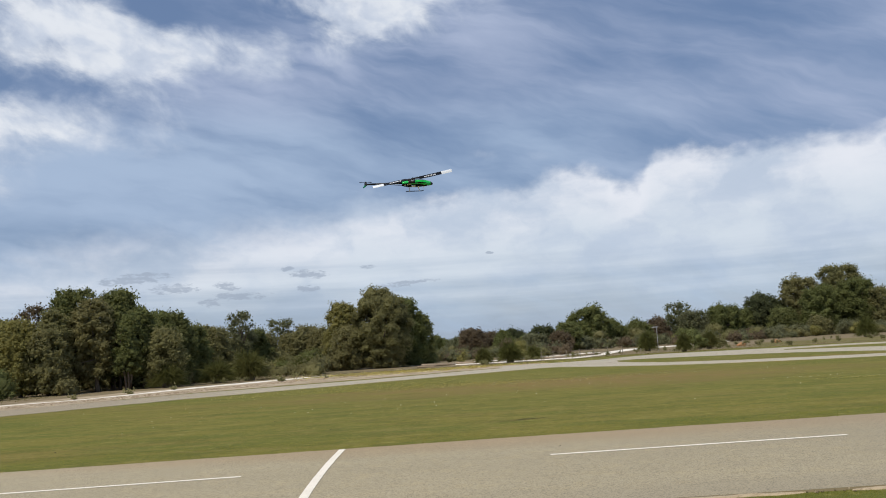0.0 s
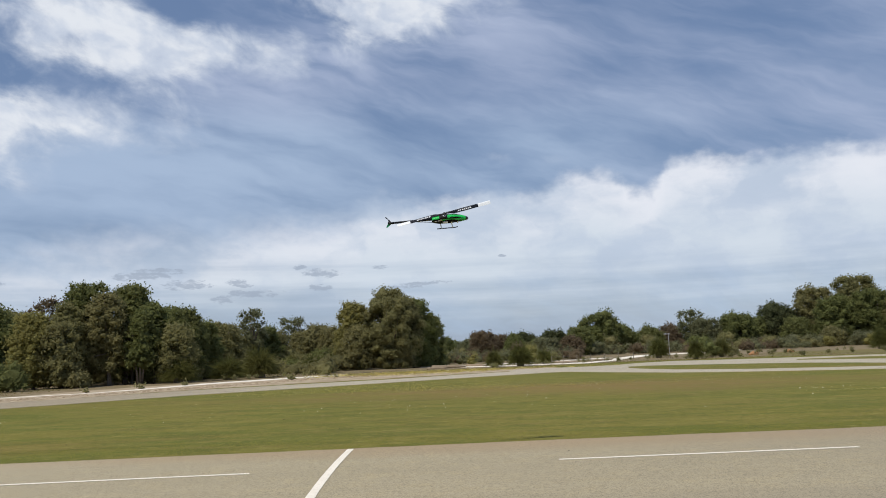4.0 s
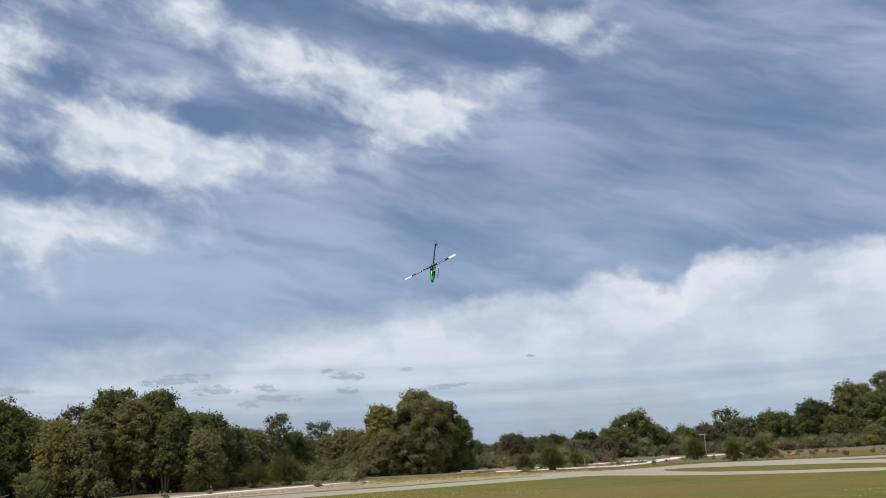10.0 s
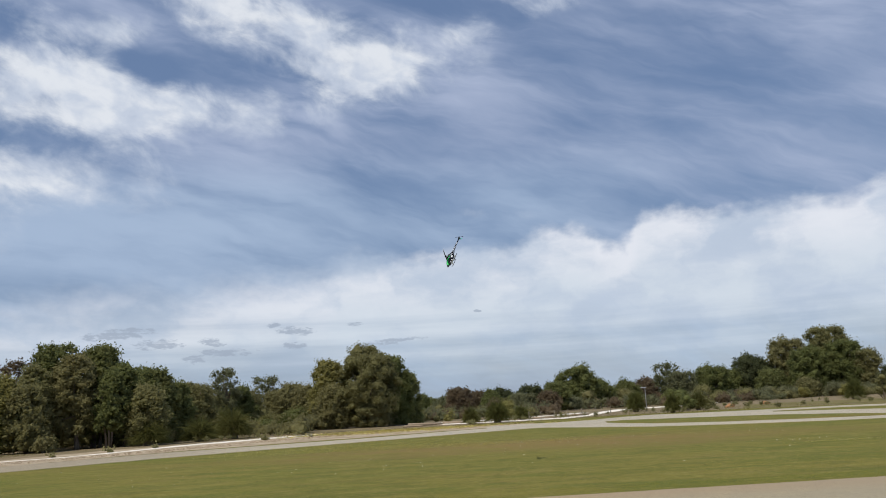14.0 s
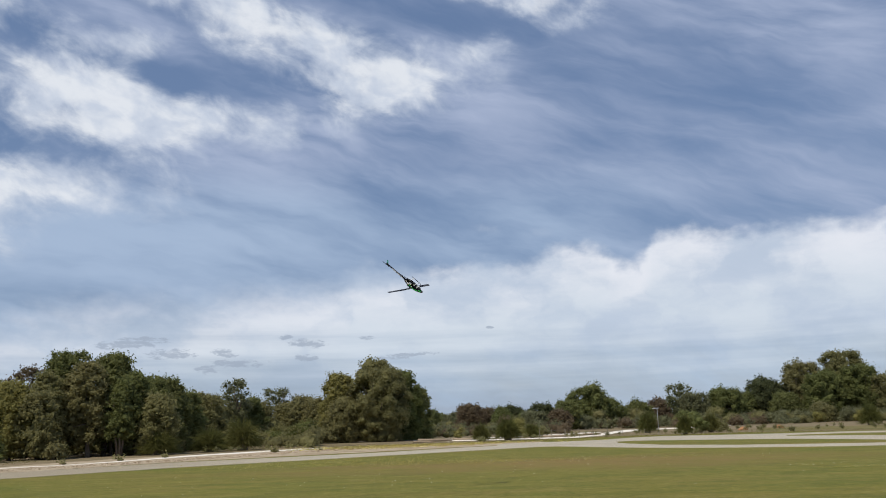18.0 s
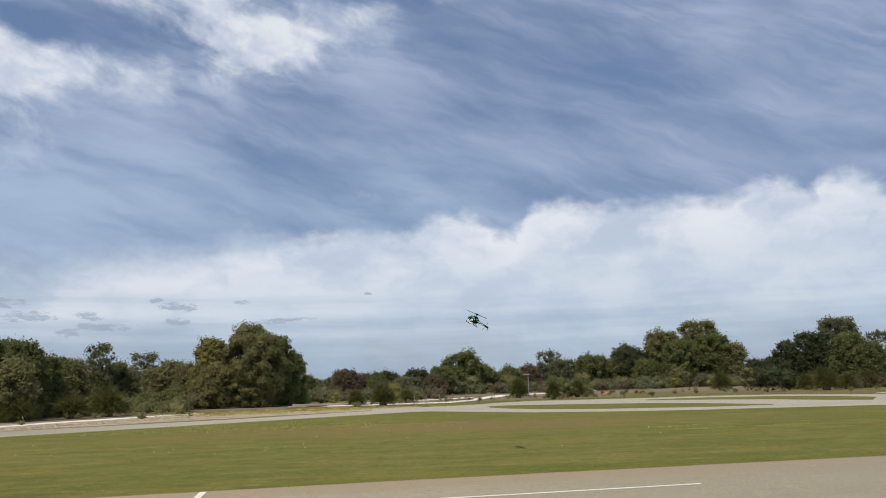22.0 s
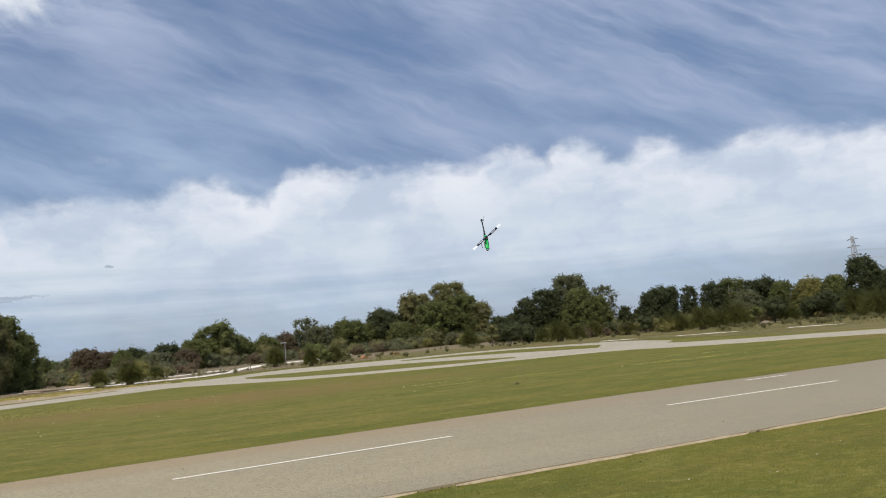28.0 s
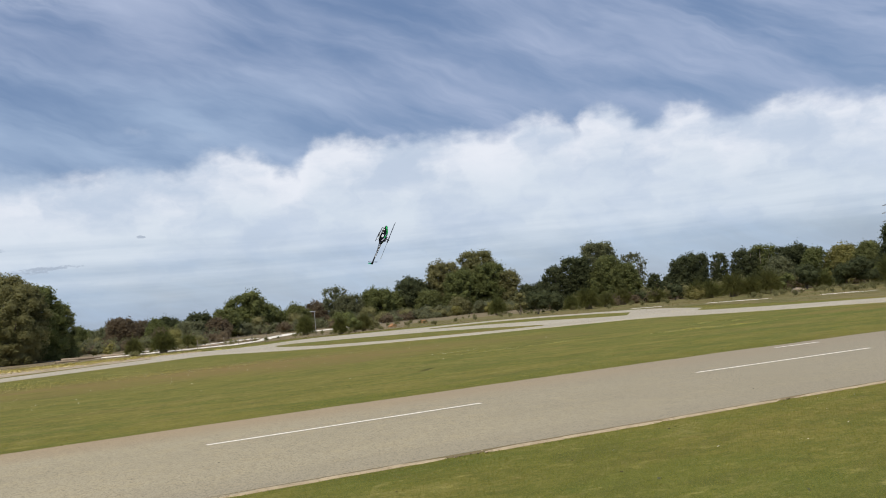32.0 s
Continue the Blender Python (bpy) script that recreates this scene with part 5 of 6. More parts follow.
blades("grass", [(-2, 8, 5.6, 8.22, 60000), (8, 16, 4.6, 8.22, 60000), (1, 8, 3.6, 5.6, 26000), (6, 16, 2.6, 4.6, 40000), (16, 26, 3.0, 8.22, 32000),
                 (-1, 24, 8.08, 8.30, 8000)], 0.017, 0.006, "short mown green lawn blades beside the runway", 31)
blades("grass", [(-12, 30, 14.6, 16.2, 22000), (-14, 30, 15.4, 20.0, 16000)], 0.018, 0.012,
       "tufted mown grass beyond the runway", 32)

blades("dry_grass", [(42, 60, 38, 80, 5000), (52, 76, 40, 72, 5000), (-19, 10, 68, 80, 2600), (8, 44, 76, 104, 7000), (-36, -25, 44, 58, 1400)], 0.07, 0.05,
       "clumps of dry grass and litter before the bush", 33, DRYBLADE)


def verge_edge():
    rng = np.random.default_rng(8)
    n = 1500
    x = rng.uniform(-14, 30, n)
    y = np.interp(x, (-60, -8, 2, 12, 30), (12.2, 14.0, 14.7, 15.0, 14.6)) + rng.normal(0.02, 0.07, n)
    p = np.stack([x, y, np.full(n, 0.0)], 1)
    a = rng.uniform(0, math.tau, n)
    side = np.stack([np.cos(a), np.sin(a), np.zeros(n)], 1) * 0.014
    hh = rng.uniform(0.010, 0.028, n)
    tip = p + np.stack([rng.normal(0, 0.04, n), rng.normal(-0.02, 0.05, n), hh], 1)
    mid = p + (tip - p) * 0.5
    co = np.stack([p - side, p + side, mid + side * 0.8, tip], 1).reshape(-1, 3)
    tagged(quads_object("grass", co, BLADE), "ragged grass fringe along the runway edge", "grass", kind="stuff")


verge_edge()


def flowers(name, patches, material, size, label, seed):
    rng = np.random.default_rng(seed)
    cos = []
    for x, y, wx, wy, n in patches:
        p = np.stack([x + rng.normal(0, wx, n), y + rng.normal(0, wy, n), rng.uniform(0.02, 0.05, n)], 1)
        s = size * rng.uniform(0.5, 1.4, n)[:, None]
        u = rng.normal(size=(n, 3)) * np.array([1, 1, 0.5])
        u /= np.linalg.norm(u, axis=1)[:, None]
        v = np.cross(u, rng.normal(size=(n, 3)) * 0.4 + np.array([0, 0.6, 1.0]))
        v /= np.linalg.norm(v, axis=1)[:, None]
        cos.append(np.stack([p - u * s, p - v * s, p + u * s, p + v * s], 1).reshape(-1, 3))
    tagged(quads_object(name, np.concatenate(cos), material), label, "flowers", kind="stuff")


flowers("yellow_flowers", [(-2, 37.5, 3.2, 1.4, 3000), (-4, 42, 4, 2.2, 2200), (4, 36, 3, 1.1, 1100), (12.9, 25.5, 0.55, 0.10, 420), (20.6, 24.3, 0.9, 0.10, 420), (22.2, 23.8, 0.8, 0.08, 420), (15.8, 25.7, 0.6, 0.15, 110), (24, 27.4, 0.4, 0.08, 160),
                           (36.5, 44, 2.2, 0.8, 260), (25.2, 26.6, 0.3, 0.1, 60)],
        FLOWER_Y, 0.013, "scattered yellow wildflowers in the grass", 51)
flowers("yellow_flowers", [(-6.5, 67, 2.6, 3.0, 1500), (-2.5, 68, 2.2, 3.0, 2600), (2, 69.5, 1.8, 2.4, 1900), (6, 71, 2.0, 1.8, 700), (12, 69, 2, 1, 150)],
        FLOWER_Y, 0.045, "dense drift of yellow wildflowers on the sandy verge", 53)
flowers("white_flowers", [(0, 28, 8, 4, 70), (-8, 26, 5, 3, 40), 
                          (6, 36, 4, 1.2, 160), (12.4, 27.2, 0.6, 0.15, 20), (9, 6, 5, 1.4, 60), (13, 5, 4, 1.2, 60)],
        FLOWER_W, 0.016, "tiny pale clover flowers in the lawn", 52)


def clods(name, count, x0, x1, y0, y1, z, size, material, label, category, seed):
    """Small crumbs of earth or dropped litter, each a rough flattened lump."""
    rng = np.random.default_rng(seed)
    for i in range(count):
        bm = bmesh.new()
        bmesh.ops.create_icosphere(bm, subdivisions=2, radius=1.0)
        e = size * float(rng.uniform(0.6, 1.5))
        off = Vector((seed, i * 3.1, 0))
        for v in bm.verts:
            k = e * (1 + 0.45 * noise.noise(v.co * 1.8 + off))
            v.co = Vector((v.co.x * k * 1.4, v.co.y * k, v.co.z * k * 0.6))
        ob = part(name, bm, material, None)
        ob.matrix_basis = pose(float(rng.uniform(x0, x1)), float(rng.uniform(y0, y1)), z + 0.35 * e, 0, 0, float(rng.uniform(0, 360)))
        tagged(ob, label, category, group=category + "s")


clods("earth_clod", 40, 2.0, 16.0, 3.6, 8.0, -0.002, 0.0075, CLOD, "small dark clod of earth in the lawn", "clod", 71)
clods("earth_clod", 22, -8.0, 24.0, 15.0, 24.0, -0.002, 0.010, CLOD, "small dark clod of earth in the lawn", "clod", 72)
clods("dry_leaf", 6, -4.0, 14.0, 9.0, 14.0, 0.014, 0.008, CLOD, "dark dry leaf lying on the asphalt", "leaf", 73)


# ---- fence, pole, tower, odds and ends ----
def fence():
    posts = [(10.2, 80.5), (11.6, 82.2), (13.2, 84.0), (15.0, 86.4), (17.0, 89.4), (19.2, 92.6), (21.6, 96.0)]
    root = tagged(new("fence"), "low weathered post and rail fence in the bush", "fence")
    for x, y in posts:
        bm = bmesh.new()
        tube(bm, [(x, y, -0.2), (x, y, 0.80), (x, y, 0.86)], [0.04, 0.036, 0.026], 8)
        part("post", bm, TIMBER, root)
    for (x0, y0), (x1, y1) in zip(posts, posts[1:]):
        for z in (0.40, 0.74):
            bm = bmesh.new()
            tube(bm, [(x0, y0, z), ((x0 + x1) / 2, (y0 + y1) / 2, z - 0.02), (x1, y1, z)], 0.010, 6)
            part("rail", bm, TIMBER, root)


fence()


def light_pole(x, y, h):
    root = tagged(new("pole"), "thin pale metal pole with short crossbar", "pole")
    bm = bmesh.new()
    tube(bm, [(0, 0, -0.1), (0, 0, h * 0.6), (0, 0, h)], [0.035, 0.03, 0.026], 9)
    part("shaft", bm, HAZED_STEEL, root)
    bm = bmesh.new()
    box(bm, (-0.55, -0.04, h - 0.03), (0.18, 0.04, h + 0.06), bevel=0.015)
    part("crossbar", bm, HAZED_STEEL, root)
    root.matrix_basis = pose(x, y, 0)


light_pole(26.2, 97.5, 2.75)


def pylon(x, y, h):
    """A lattice transmission tower far behind the trees."""
    root = tagged(new("transmission_tower"), "distant grey steel lattice transmission tower", "power tower")

    def leg(z):
        return 2.6 * (1 - z / h) ** 1.15 + 0.35
    levels = [h * q for q in (0, 0.2, 0.38, 0.54, 0.68, 0.79, 0.88, 0.95, 1.0)]
    for sx in (-1, 1):
        for sy in (-1, 1):
            bm = bmesh.new()
            tube(bm, [(sx * leg(z), sy * leg(z), z) for z in levels], 0.13, 5)
            part("leg", bm, HAZED_STEEL, root)
    bm = bmesh.new()
    for a, b in zip(levels, levels[1:]):
        for s in (-1, 1):
            for p, q in (((-leg(a), s * leg(a), a), (leg(b), s * leg(b), b)), ((leg(a), s * leg(a), a), (-leg(b), s * leg(b), b)),
                         ((s * leg(a), -leg(a), a), (s * leg(b), leg(b), b)), ((s * leg(a), leg(a), a), (s * leg(b), -leg(b), b))):
                tube(bm, [p, q], 0.065, 4, False)
    part("bracing", bm, HAZED_STEEL, root)
    for z, w in ((h * 0.72, 5.4), (h * 0.84, 4.8), (h * 0.95, 4.0)):
        bm = bmesh.new()
        tube(bm, [(-w, 0, z), (0, 0, z + 0.7), (w, 0, z)], 0.13, 5)
        tube(bm, [(-w, 0, z), (w, 0, z)], 0.13, 5)
        part("cross_arm", bm, HAZED_STEEL, root)
    root.matrix_basis = pose(x, y, 0, 0, 0, 72)
    cab = bpy.data.curves.new("power_line", "CURVE")
    cab.dimensions, cab.bevel_depth = "3D", 0.05
    for off, z in ((-4.0, 21.4), (4.0, 21.4), (-3.4, 25.0), (3.4, 25.0)):
        s = cab.splines.new("POLY")
        s.points.add(24)
        for i, q in enumerate(s.points):
            t = i / 24
            q.co = (x + off * 0.8 + 190 * t, y + off * 0.6 - 250 * t, z - 6 * 4 * t * (1 - t), 1)
    cab.materials.append(HAZED_STEEL)
    tagged(new("power_line", cab), "thin sagging power lines", "power line")


pylon(334.7, 253.9, 31.5)


def heap(x, y, w, h, material, seed, name, label, category):
    bm = bmesh.new()
    bmesh.ops.create_icosphere(bm, subdivisions=3, radius=1.0)
    for v in bm.verts:
        k = 1 + 0.35 * noise.noise(v.co * 2.1 + Vector((seed, 0, 0))) + 0.12 * noise.noise(v.co * 6 + Vector((0, seed, 0)))
        v.co = Vector((v.co.x * w / 2 * k, v.co.y * w / 3 * k, max(-0.05, v.co.z * h * k)))
    ob = part(name, bm, material, None, smooth=True)
    ob.matrix_basis = pose(x, y, 0, 0, 0, seed * 40)
    tagged(ob, label, category)


heap(35.5, 96, 1.4, 0.40, RUST, 1, "earth_mound", "small mound of orange earth by the track", "mound")
heap(43, 104, 1.4, 0.4, RUST, 2, "earth_mound", "small mound of orange earth by the track", "mound")
heap(67.5, 62.5, 1.4, 0.45, BRUSH, 3, "earth_mound", "pale brown earth mound among the bushes", "mound")
heap(80, 52, 2.0, 0.9, LITTER, 4, "earth_mound", "brown earth mound among the bushes", "mound")


def brush_heap(x, y, w, h, seed):
    """A tangle of cut dry branches."""
    rng = np.random.default_rng(300 + seed)
    bm = bmesh.new()
    for i in range(190):
        a, q = rng.uniform(0, math.tau), math.sqrt(rng.uniform(0, 1))
        px, py = 0.5 * w * q * math.cos(a), 0.33 * w * q * math.sin(a)
        pz = h * (1 - q * q) * rng.uniform(0.1, 1.0) + 0.03
        d = Vector((rng.normal(), rng.normal(), rng.normal() * 0.35)).normalized() * rng.uniform(0.25, 0.7)
        p = Vector((px, py, pz))
        e0, e1 = p - d, p + d
        e0.z, e1.z = max(0.01, e0.z), max(0.01, e1.z)
        tube(bm, [e0, p + Vector((0, 0, rng.uniform(-0.05, 0.08))), e1], [0.022, 0.018, 0.007], 4)
    ob = tagged(new("brush_heap"), "tangled heap of dry grey brown cut branches", "brush heap", group="brush heaps")
    part("branches", bm, BRUSH, ob)
    lobes = []
    for i in range(34):
        a, q = rng.uniform(0, math.tau), math.sqrt(rng.uniform(0, 1))
        lobes.append((0.46 * w * q * math.cos(a), 0.30 * w * q * math.sin(a), 0.12 + 0.7 * h * (1 - q * q) * rng.uniform(0.5, 1.0), rng.uniform(0.16, 0.34), 0.8))
    co = np.concatenate([leaf_cloud(rng, lobes, 5200, 0.085, fill=0.1), leafy_core(rng, lobes, 0.72)])
    quads_object("dead_leaves", above_ground(co), DEADLEAF, ob, 3)
    ob.matrix_basis = pose(x, y, 0, 0, 0, 20 * seed)


for i, (hx, hy, hw, hh) in enumerate(((-31.5, 47, 3.8, 1.3), (-28.4, 47.8, 3.0, 1.1), (-34.2, 44.8, 2.6, 0.9), (-30.2, 45.6, 2.6, 0.8))):
    brush_heap(hx, hy, hw, hh, i)


def fallen_log(x, y, length, r, turn, seed):
    """A weathered fallen trunk with two broken stubs."""
    rng = np.random.default_rng(600 + seed)
    bm = bmesh.new()
    pts = [Vector((length * (i / 5 - 0.5), 0.12 * float(rng.normal()), r * (0.9 - 0.06 * i))) for i in range(6)]
    tube(bm, pts, [r * (1.1 - 0.1 * i) for i in range(6)], 9)
    tube(bm, [pts[3], pts[3] + Vector((0.3, 0.25, 0.04)), pts[3] + Vector((0.8, 0.5, 0.02))], [r * 0.6, r * 0.45, r * 0.2], 6)
    ob = part("fallen_log", bm, BRUSH, None, smooth=True)
    ob.matrix_basis = pose(x, y, 0, 0, 0, turn)
    tagged(ob, "dark weathered fallen log on the pale sand", "log", group="fallen logs")


for i, (lx, ly, ll, lr, lt) in enumerate(((0.2, 83.5, 3.4, 0.16, 8), (3.2, 86.5, 2.4, 0.13, -14), (12.6, 87.0, 2.6, 0.12, 4), (17.8, 94.5, 2.2, 0.11, 24), (-0.9, 79.6, 1.8, 0.10, -6))):
    fallen_log(lx, ly, ll, lr, lt, i)
tagged(strip("sand_path_3", [(-3, 90.5), (2, 91), (7, 93), (13, 98), (22, 110)], [(-3, 94), (2, 95.5), (7, 97.5), (13, 103.5), (22, 116)], 0.022, SAND, 0.9, 160, seed=33.0),
       "patchy bare pale sand between the heath bushes", "path", kind="structure")


def rubble():
    """Broken pale limestone pushed up into a low ridge beside the taxiway."""
    rng = np.random.default_rng(91)
    line = np.array([(-27, 34.5), (-23.6, 38.4), (-21.6, 41.4), (-19.6, 44.0), (-17.2, 46.2), (-14.8, 50.6), (-12.2, 55.0), (-9.4, 59.5), (-6.4, 63.0)])
    d = np.concatenate([[0], np.cumsum(np.linalg.norm(np.diff(line, axis=0), axis=1))])
    n = 7000
    q = rng.uniform(0, d[-1], n)
    c = np.stack([np.interp(q, d, line[:, 0]), np.interp(q, d, line[:, 1])], 1)
    out = rng.normal(0, 0.75, n)
    c += np.array([0.80, -0.60]) * out[:, None] * -1
    s = rng.uniform(0.02, 0.055, n) * np.where(rng.random(n) < 0.03, 1.9, 1.0)
    shape = np.array([(1, 0, 0), (0, 1, 0), (-1, 0, 0), (0, -1, 0), (0, 0, 1), (0, 0, -1)], float)
    tri = np.array([(0, 1, 4), (1, 2, 4), (2, 3, 4), (3, 0, 4), (1, 0, 5), (2, 1, 5), (3, 2, 5), (0, 3, 5)])
    a = rng.uniform(0, math.tau, n)
    v = shape[None] * rng.uniform(0.6, 1.3, (n, 6, 1)) * s[:, None, None] * np.array([1, 1, 0.62])
    x = v[:, :, 0] * np.cos(a)[:, None] - v[:, :, 1] * np.sin(a)[:, None]
    y = v[:, :, 0] * np.sin(a)[:, None] + v[:, :, 1] * np.cos(a)[:, None]
    ridge = 0.008 * np.exp(-(out / 0.6) ** 2)
    v = np.stack([x + c[:, :1], y + c[:, 1:], v[:, :, 2] + (s * 0.3 + ridge)[:, None]], 2).reshape(-1, 3)
    faces = (tri[None] + 6 * np.arange(n)[:, None, None]).reshape(-1, 3)
    ob = mesh_object("rubble", v.tolist(), faces.tolist(), LIMESTONE)
    tagged(ob, "low ridge of broken pale limestone rubble", "rubble", kind="stuff")


rubble()
for i, (lx, ly, lw) in enumerate(((-18.9, 51.6, 0.6), (-17.4, 55.4, 0.5), (-11.2, 60.4, 0.7), (4.5, 76.5, 0.9), (-8.3, 63.1, 0.45), (-20.9, 48.2, 0.5))):
    bush(lx, ly, lw, 0.22 * lw + 0.06, LEAF_OLIVE, 400 + i, "low dark weed clump on the sand")


# ---- the model helicopter ----
def loft(bm, rings, close=True):
    """Skin a row of rings of points, each of the same count."""
    vs = [[bm.verts.new(p) for p in r] for r in rings]
    n = len(rings[0])
    for a, b in zip(vs, vs[1:]):
        for k in range(n):
            bm.faces.new((a[k], a[(k + 1) % n], b[(k + 1) % n], b[k]))
    if close:
        bm.faces.new(vs[0][::-1])
        bm.faces.new(vs[-1])
    bmesh.ops.recalc_face_normals(bm, faces=bm.faces)


def oval(x, cy, cz, ry, rz, n=18, power=1.0, lo=0.0, hi=math.tau):
    pts = []
    for k in range(n):
        a = lo + (hi - lo) * k / (n if hi - lo > 6.28 else n - 1)
        c, s = math.cos(a), math.sin(a)
        pts.append((x, cy + ry * math.copysign(abs(c) ** power, c), cz + rz * math.copysign(abs(s) ** power, s)))
    return pts


def rotor_blade(name, root_r, tip_r, chord, parent, turn, thick=0.010, tips=True):
    """A blade with a white outer end, a black middle with pale bars of lettering, and a pale root clamp."""
    cuts = [root_r, root_r + 0.03, root_r + 0.06] + list(np.linspace(root_r + 0.10, tip_r, 46))
    prof = [(-0.30, 0), (-0.16, 0.5), (0.05, 0.52), (0.40, 0.26), (0.70, 0.0), (0.05, -0.40), (-0.16, -0.45)]
    verts, faces, idx = [], [], []
    for i, r in enumerate(cuts):
        c = chord * (0.45 if i == 0 else 0.7 if i == 1 else 1.0)
        if i == len(cuts) - 1:
            c *= 0.92
        for px, pz in prof:
            verts.append((r, -px * c, pz * thick))
    k = len(prof)
    for i in range(len(cuts) - 1):
        f = (0.5 * (cuts[i] + cuts[i + 1]) - root_r) / (tip_r - root_r)
        for j in range(k):
            faces.append((i * k + j, i * k + (j + 1) % k, (i + 1) * k + (j + 1) % k, (i + 1) * k + j))
            white = tips and f > 0.70
            letter = tips and 0.20 < f < 0.52 and j == 2 and i % 5 not in (0, 3)
            idx.append((1 if j < 4 else 2) if white else 1 if letter else 0)
    faces.append(tuple(range(k))[::-1])
    idx.append(0)
    faces.append(tuple((len(cuts) - 1) * k + j for j in range(k)))
    idx.append(1 if tips else 0)
    ob = mesh_object(name, verts, faces, None, parent, mats=[CARBON, WHITE, UNDERSIDE], index=idx)
    bm = bmesh.new()
    bm.from_mesh(ob.data)
    bmesh.ops.recalc_face_normals(bm, faces=bm.faces)
    bm.to_mesh(ob.data)
    bm.free()
    ob.matrix_basis = pose(0, 0, 0, 0, 0, turn) @ pose(0, 0, 0, 10, 0, 0)
    return tagged(ob, "black carbon blade with white outer end" if tips else "slim black tail blade")


def helicopter():
    H = tagged(new("model_helicopter"), "green and black radio controlled model helicopter in aerobatic flight", "model helicopter")
    # canopy: a slim glossy pod, open towards the belly
    bm = bmesh.new()
    rings = []
    for x, cz, ry, rz, low in ((0.395, -0.052, 0.007, 0.007, -40), (0.385, -0.049, 0.021, 0.019, -40), (0.35, -0.042, 0.037, 0.034, -36), (0.30, -0.032, 0.049, 0.048, -22),
                               (0.25, -0.024, 0.055, 0.057, 2), (0.19, -0.016, 0.058, 0.065, 22), (0.12, -0.010, 0.059, 0.068, 30), (0.05, -0.008, 0.056, 0.065, 28),
                               (-0.03, -0.004, 0.049, 0.052, 14), (-0.10, 0.000, 0.040, 0.038, -6), (-0.16, 0.001, 0.032, 0.029, -20), (-0.20, 0.001, 0.026, 0.024, -25)):
        rings.append(oval(x, 0, cz, ry, rz, 20, 0.9, radians(low), radians(180 - low)))
    vs = [[bm.verts.new(p) for p in r] for r in rings]
    for a, b in zip(vs, vs[1:]):
        for k in range(19):
            bm.faces.new((a[k], a[k + 1], b[k + 1], b[k]))
    bm.faces.new(vs[0])
    bmesh.ops.recalc_face_normals(bm, faces=bm.faces)
    bmesh.ops.solidify(bm, geom=bm.faces[:], thickness=0.005)
    canopy = part("canopy", bm, GREEN, H, "glossy bright green canopy", True)
    bm = bmesh.new()
    loft(bm, [oval(0.399, 0, -0.052, 0.006, 0.006), oval(0.387, 0, -0.049, 0.024, 0.022), oval(0.352, 0, -0.042, 0.040, 0.037)])
    part("nose_cap", bm, GLASS, canopy, "glossy black nose tip", True)
    # black flashes on the crown of the canopy
    for s in (-1, 1):
        bm = bmesh.new()
        lines = []
        for x, cz, ry, rz, a0, a1 in ((0.27, -0.028, 0.0555, 0.0555, 58, 66), (0.20, -0.017, 0.0615, 0.0675, 46, 70), (0.13, -0.0105, 0.0625, 0.0715, 42, 66), (0.06, -0.0085, 0.0600, 0.0690, 46, 60), (0.00, -0.005, 0.0560, 0.0610, 50, 56)):
            lines.append([bm.verts.new((x, s * ry * math.cos(radians(q)) ** 0.9, cz + rz * math.sin(radians(q)) ** 0.9)) for q in (a0, a1)])
        for a, b in zip(lines, lines[1:]):
            bm.faces.new((a[0], a[1], b[1], b[0]))
        bmesh.ops.solidify(bm, geom=bm.faces[:], thickness=0.0015)
        part("black_flash", bm, GLASS, canopy, "black swept flash on the canopy")
    for s in (-1, 1):
        bm = bmesh.new()
        pts = [(0.325, -0.032), (0.29, -0.012), (0.25, 0.002), (0.235, -0.010), (0.28, -0.030)]
        f = [bm.verts.new((x, s * (0.0585 - 0.16 * max(0, x - 0.24) - 0.25 * max(0, z + 0.012)), z)) for x, z in pts]
        bm.faces.new(f)
        bmesh.ops.solidify(bm, geom=bm.faces[:], thickness=0.004)
        part("side_window", bm, GLASS, canopy, "dark swept window decal")
        bm = bmesh.new()
        for q in range(3):
            box(bm, (-0.16 + 0.05 * q, s * 0.036 - 0.010, -0.02 + 0.012 * q), (-0.13 + 0.05 * q, s * 0.036 + 0.010, 0.0 + 0.012 * q), bevel=0.003)
        part("decal", bm, WHITE, canopy, "white flash decal")
    # frame
    for s in (-1, 1):
        bm = bmesh.new()
        outline = [(0.27, -0.065), (0.30, -0.045), (0.24, -0.01), (0.05, 0.055), (-0.08, 0.055), (-0.20, 0.02), (-0.22, -0.03), (-0.10, -0.085), (0.10, -0.098)]
        bm.faces.new([bm.verts.new((x, s * 0.040, z)) for x, z in outline])
        bmesh.ops.solidify(bm, geom=bm.faces[:], thickness=0.004)
        part("side_frame", bm, CARBON, H, "black carbon side plate")
    bm = bmesh.new()
    loft(bm, [oval(0.330, 0, -0.048, 0.018, 0.014), oval(0.30, 0, -0.054, 0.036, 0.026), oval(0.22, 0, -0.056, 0.046, 0.036), oval(0.10, 0, -0.056, 0.044, 0.036)])
    part("nose_tray", bm, CARBON, H, "black rounded tray under the nose", True)
    for s, x0 in ((-1, -0.03), (1, -0.05)):
        bm = bmesh.new()
        box(bm, (x0, s * 0.052 - 0.009, -0.062), (x0 + 0.085, s * 0.052 + 0.009, -0.020), bevel=0.004)
        part("speed_controller", bm, WHITE, H, "pale electronics box on the frame side")
    bm = bmesh.new()
    box(bm, (0.06, -0.026, -0.098), (0.29, 0.026, -0.040), bevel=0.006)
    part("battery", bm, DARK, H, "dark battery pack")
    bm = bmesh.new()
